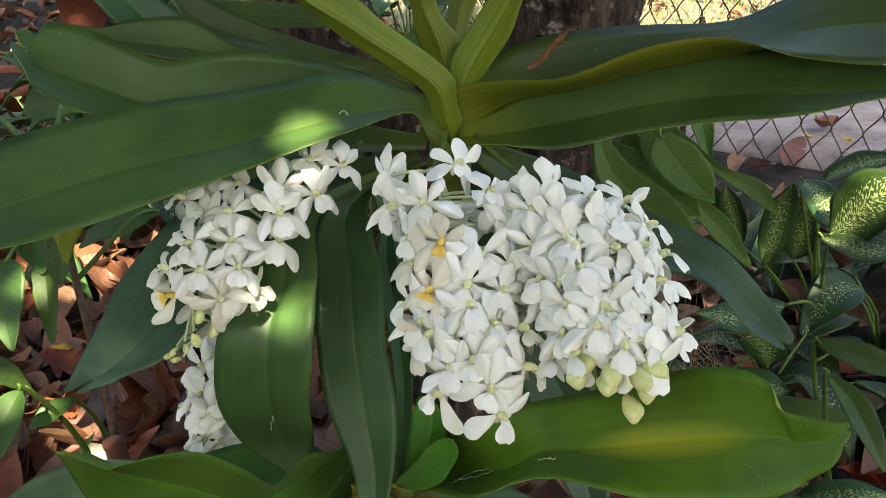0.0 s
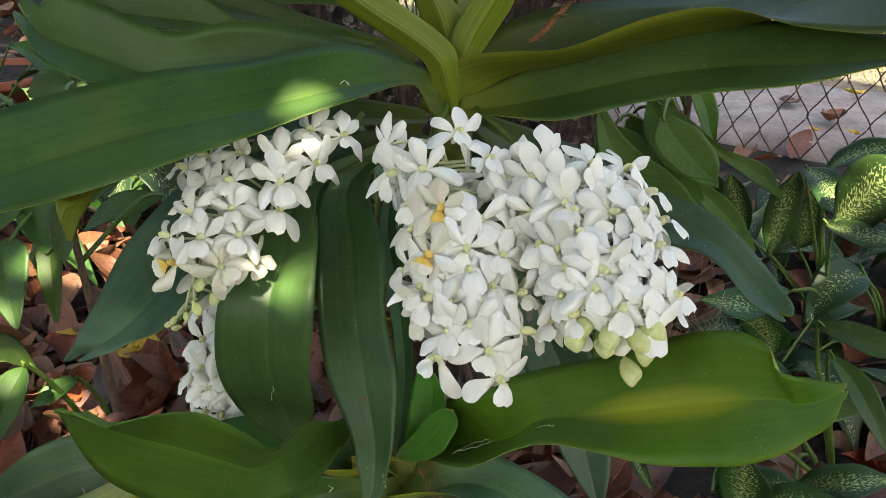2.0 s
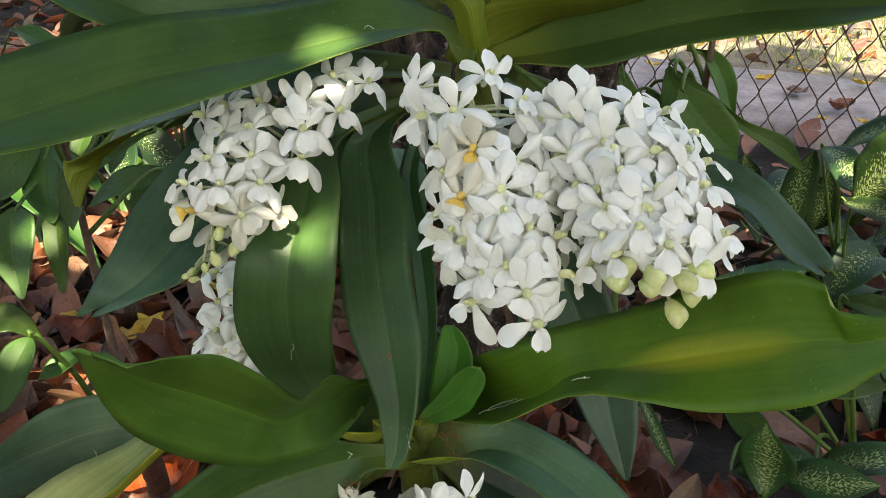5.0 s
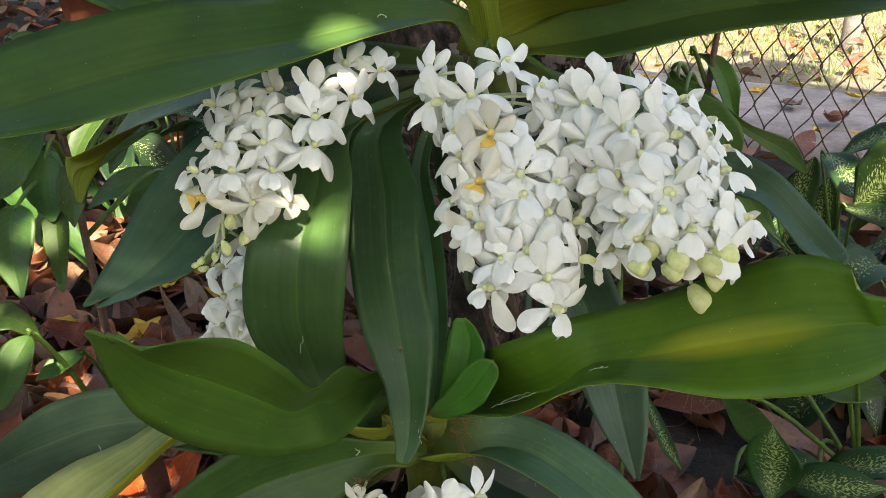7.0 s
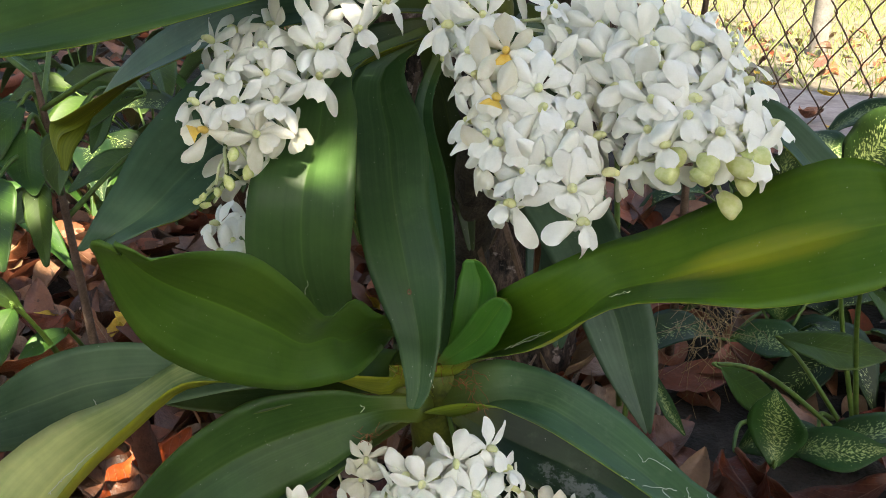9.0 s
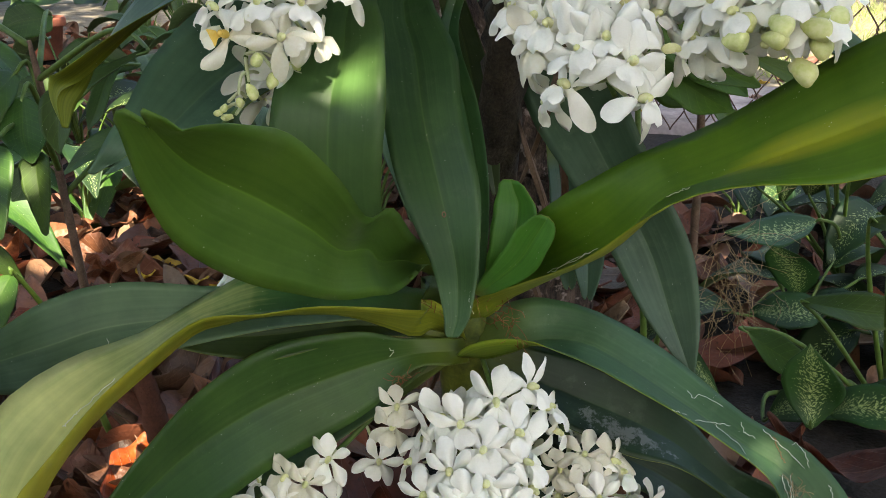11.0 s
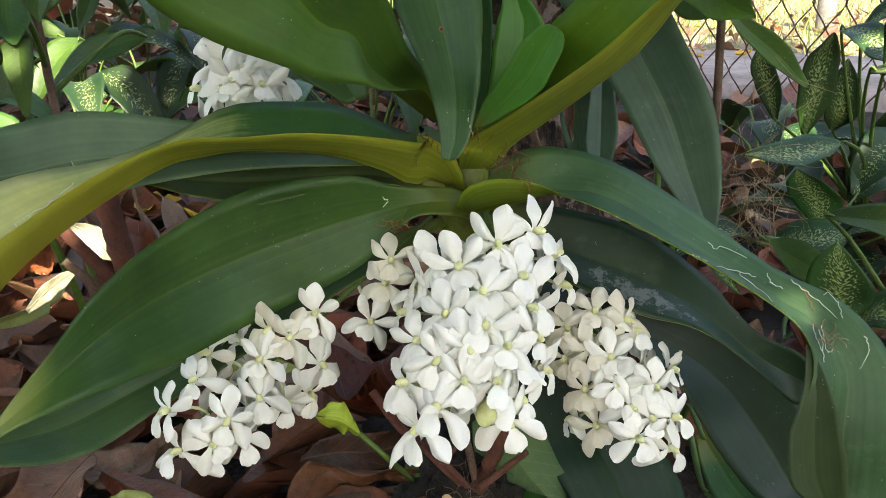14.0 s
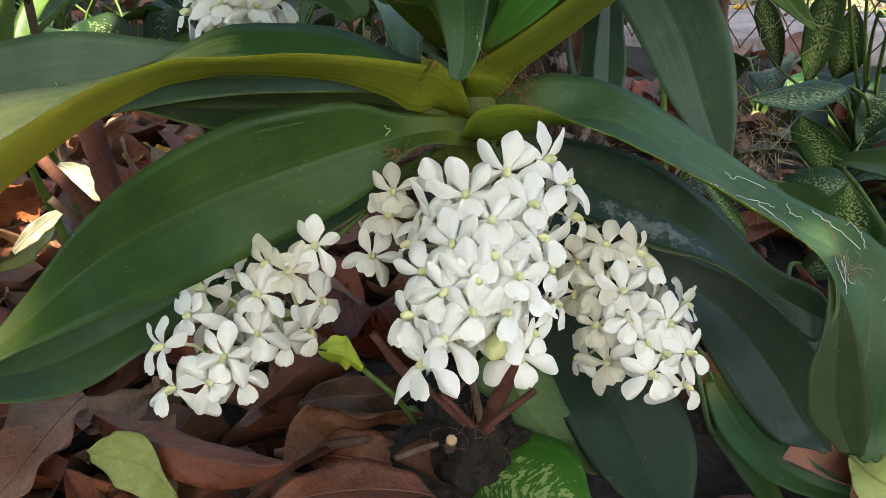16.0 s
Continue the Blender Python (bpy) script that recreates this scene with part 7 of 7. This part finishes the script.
strand([(0.0774, 0.4382, 0.2470), (0.0828, 0.4330, 0.2454), (0.0918, 0.4372, 0.2390)], 0.00016, LEAF_DUST, "thin pale root strand lying on a leaf", 500)
strand([(0.0940, 0.4312, 0.2403), (0.1078, 0.4357, 0.2350), (0.1172, 0.4384, 0.2313)], 0.0002, LEAF_DUST, "thin pale root strand lying on a leaf", 501)
strand([(0.1077, 0.4355, 0.2347), (0.1104, 0.4302, 0.2321), (0.1175, 0.4264, 0.2274), (0.1192, 0.4114, 0.2252)], 0.00016, LEAF_DUST, "thin pale root strand lying on a leaf", 502)
strand([(0.0977, 0.4599, 0.2438), (0.0993, 0.4537, 0.2418), (0.1057, 0.4580, 0.2410), (0.1174, 0.4505, 0.2367)], 0.0002, LEAF_DUST, "thin pale root strand lying on a leaf", 503)
strand([(0.1248, 0.4396, 0.2317), (0.1250, 0.4341, 0.2290), (0.1298, 0.4303, 0.2273)], 0.00013, LEAF_DUST, "thin pale root strand lying on a leaf", 504)
strand([(0.1359, 0.4354, 0.2299), (0.1420, 0.4268, 0.2259), (0.1488, 0.4187, 0.2206), (0.1529, 0.4128, 0.2171)], 0.0002, LEAF_DUST, "thin pale root strand lying on a leaf", 505)
strand([(0.1493, 0.4247, 0.2246), (0.1521, 0.4233, 0.2265), (0.1549, 0.4190, 0.2231), (0.1559, 0.4136, 0.2176)], 0.00013, LEAF_DUST, "thin pale root strand lying on a leaf", 506)
strand([(0.1642, 0.4046, 0.2097), (0.1650, 0.3993, 0.2050), (0.1588, 0.3948, 0.1972)], 0.0002, LEAF_DUST, "thin pale root strand lying on a leaf", 507)
strand([(0.1379, 0.4085, 0.2161), (0.1378, 0.4017, 0.2115), (0.1390, 0.3976, 0.2066)], 0.00018, LEAF_DUST, "thin pale root strand lying on a leaf", 508)
strand([(0.1410, 0.4069, 0.2136), (0.1407, 0.3998, 0.2077), (0.1391, 0.3932, 0.2020)], 0.00018, LEAF_DUST, "thin pale root strand lying on a leaf", 509)
strand([(0.1438, 0.4109, 0.2148), (0.1424, 0.3987, 0.2063), (0.1458, 0.3995, 0.2055)], 0.00015, LEAF_DUST, "thin pale root strand lying on a leaf", 510)
strand([(0.1410, 0.4323, 0.2279), (0.1412, 0.4209, 0.2231), (0.1423, 0.4155, 0.2191)], 0.00012, FIBRE_RED, "thin reddish root strand lying on a leaf", 511)
strand([(-0.2142, 0.3876, 0.3059), (-0.2224, 0.3832, 0.2991), (-0.2277, 0.3726, 0.2967)], 0.00014, LEAF_DUST, "thin pale root strand lying on a leaf", 512)
strand([(-0.2343, 0.4415, 0.3010), (-0.2338, 0.4430, 0.2971), (-0.2345, 0.4385, 0.2974)], 0.00014, LEAF_DUST, "thin pale root strand lying on a leaf", 513)
strand([(-0.2285, 0.3727, 0.2967), (-0.2307, 0.3675, 0.2956), (-0.2323, 0.3625, 0.2946)], 0.00012, LEAF_DUST, "thin pale root strand lying on a leaf", 514)
strand([(0.0065, 0.4420, 0.3315), (0.0189, 0.4376, 0.3387), (0.0305, 0.4319, 0.3483)], 0.00018, LEAF_DUST, "thin pale root strand lying on a leaf", 515)
strand([(0.0523, 0.3916, 0.3887), (0.0573, 0.3882, 0.3921), (0.0609, 0.3848, 0.3948)], 0.00015, LEAF_DUST, "thin pale root strand lying on a leaf", 516)
strand([(0.0102, 0.4486, 0.3284), (0.0213, 0.4450, 0.3375), (0.0290, 0.4408, 0.3427)], 0.00012, LEAF_DUST, "thin pale root strand lying on a leaf", 517)
strand([(-0.1101, 0.4692, 0.3406), (-0.1103, 0.4638, 0.3571), (-0.1083, 0.4612, 0.3671)], 0.00012, LEAF_DUST, "thin pale root strand lying on a leaf", 518)
strand([(-0.0361, 0.4347, 0.3256), (-0.0371, 0.4317, 0.3195), (-0.0355, 0.4278, 0.3143)], 0.00018, LEAF_DUST, "thin pale root strand lying on a leaf", 519)
strand([(-0.0820, 0.4899, 0.2642), (-0.0796, 0.4906, 0.2613), (-0.0816, 0.4899, 0.2583)], 0.00012, LEAF_DUST, "thin pale root strand lying on a leaf", 520)
strand([(-0.0637, 0.5231, 0.5481), (-0.0606, 0.5268, 0.5484), (-0.0577, 0.5184, 0.5481)], 0.0001, LEAF_DUST, "thin pale root strand lying on a leaf", 521)

ring_verts, ring_faces = [], []
ring_turn = Vector((0.17, -0.86, 0.48)).to_track_quat("Z", "Y").to_matrix()
for k in range(16):
    for q in range(6):
        a, b_ = 2 * math.pi * k / 16, 2 * math.pi * q / 6
        rad_ = 0.0010 + 0.0003 * math.cos(b_)
        ring_verts.append(ring_turn @ Vector((rad_ * math.cos(a), 1.35 * rad_ * math.sin(a), 0.0003 * math.sin(b_))) + Vector((-0.0489, 0.4588, 0.3607)))
        ring_faces.append((k * 6 + q, ((k + 1) % 16) * 6 + q, ((k + 1) % 16) * 6 + (q + 1) % 6, k * 6 + (q + 1) % 6))
part("leaf_scar", mesh_data("leaf_scar", ring_verts, ring_faces, [LITTER_PALE]), upper, "pale ring-shaped scar on a leaf")

# ---- shade tree over the place: a crown with gaps where the sun comes through ----
shade = thing("shade_tree", (-2.2, -1.6, 0.0), "tree whose leafy crown shades the orchids", "tree")
part("trunk", tube("trunk", [(-2.2, -1.6, -0.1), (-2.15, -1.5, 1.0), (-1.7, -1.0, 2.2), (-0.6, -0.5, 2.75)], [0.16, 0.13, 0.10, 0.05], BARK, 12, 24, 0.06, 9), shade)
FLECKS = [((1.26, 3.70, 0.05), 0.22), ((1.45, 3.95, 0.05), 0.25), ((1.87, 3.85, 0.05), 0.25), ((1.40, 2.80, 0.05), 0.10), ((0.98, 3.6, 0.05), 0.25), ((1.75, 4.4, 0.05), 0.3), ((1.70, 3.33, 0.05), 0.12), ((-1.42, 3.05, 0.10), 0.06), ((-1.05, 2.25, 0.05), 0.05), ((-0.083, 0.506, 0.543), 0.011), ((-0.092, 0.470, 0.432), 0.004), ((-0.048, 0.515, 0.444), 0.001), ((-0.398, 0.784, 0.090), 0.011), ((-0.414, 0.930, 0.090), 0.01), ((-0.3080, 0.652, 0.184), 0.010), ((-0.3270, 0.607, 0.165), 0.010), ((-0.623, 1.374, 0.030), 0.070), ((-0.571, 1.439, 0.030), 0.050), ((-0.643, 1.357, 0.030), 0.070), ((-0.457, 0.896, 0.030), 0.018), ((0.503, 1.002, 0.298), 0.035), ((-0.586, 1.529, 0.180), 0.060), ((1.513, 2.980, 0.030), 0.180), ((1.428, 3.154, 0.030), 0.160), ((-0.667, 1.569, 0.182), 0.060), ((-0.664, 1.785, 0.183), 0.070), ((0.556, 1.299, 0.176), 0.030), ((-0.561, 1.365, 0.223), 0.040)]
crng = np.random.default_rng(77)
gaps = [(np.array(p), r) for p, r in FLECKS]
way = np.array(SUN_WAY)
chunks, cfaces, total = [], [], 0


def crown_leaves(count, size, low, high):
    """Leaves of a crown between two corners; none stands in the way of a sun fleck."""
    global total
    shape = np.array([(0, 0, 0), (0.28, -0.19, 0.04), (0.28, 0.19, 0.04), (0.68, -0.20, 0.0), (0.68, 0.20, 0.0), (1, 0, -0.06), (0.48, 0, -0.05)]) * size
    tris = [(0, 1, 6), (0, 6, 2), (1, 3, 6), (2, 6, 4), (3, 5, 6), (4, 6, 5)]
    for i in range(count):
        e = Euler((crng.uniform(-0.8, 0.8), crng.uniform(-0.8, 0.8), crng.uniform(0, 6.28))).to_matrix()
        pts = shape * crng.uniform(0.7, 1.3) @ np.array(e).T + crng.uniform(low, high)
        dense_pts = np.vstack([pts, (pts[[0, 1, 2, 3, 4, 1, 3, 0, 0, 5]] + pts[[6, 6, 6, 6, 6, 3, 5, 1, 2, 4]]) / 2])
        for p, r in gaps:
            rel = dense_pts - p
            away = rel - np.outer(rel @ way, way)
            if np.linalg.norm(away, axis=1).min() < r + 0.05 * size:
                break
        else:
            chunks.append(pts)
            cfaces.extend([tuple(total + k for k in f) for f in tris])
            total += len(pts)


crown_leaves(30000, 0.066, (-0.85, -1.85, 2.2), (1.05, 0.20, 2.7))
crown_leaves(3400, 0.16, (-1.1, -0.4, 2.4), (0.5, 1.65, 3.2))
crown_leaves(2000, 0.16, (0.5, -0.5, 2.4), (1.8, 0.55, 3.2))
crown_leaves(1300, 0.16, (-1.7, -1.9, 2.4), (-0.5, 0.6, 3.2))
crown_leaves(2600, 0.16, (-1.3, -3.4, 2.4), (2.0, -1.5, 3.2))
crown_leaves(1700, 0.18, (-3.0, -1.0, 2.6), (-0.9, 2.4, 3.4))
crown_leaves(1500, 0.22, (-4.0, 1.6, 2.6), (-1.0, 4.6, 3.4))
crown_leaves(70, 0.20, (1.0, 0.9, 2.6), (3.4, 3.0, 3.4))
part("crown", mesh_data("crown", np.vstack(chunks), cfaces, [SHRUB_TOP]), shade)

# ---- hedge that closes the garden round about ----
hrng = np.random.default_rng(91)
hshape = np.array([(0, 0, 0), (0.5, -0.24, 0.05), (0.5, 0.24, 0.05), (1, 0, -0.08)])
hv, hf = [], []
for i in range(9000):
    a, rad, z = hrng.uniform(0, 6.283), hrng.uniform(5.0, 6.2), hrng.uniform(0.0, 3.4)
    e = Euler(tuple(hrng.uniform(-1.3, 1.3, 2)) + (hrng.uniform(0, 6.28),)).to_matrix()
    pts = hshape * hrng.uniform(0.22, 0.42) @ np.array(e).T + (rad * math.cos(a), 1.0 + rad * math.sin(a), z)
    o = len(hv)
    hv += [tuple(p) for p in pts]
    hf += [(o, o + 1, o + 2), (o + 1, o + 3, o + 2)]
tagged(new("hedge", mesh_data("hedge", hv, hf, [SHRUB_TOP])), "dense dark green hedge closing the garden", "hedge", kind="stuff")
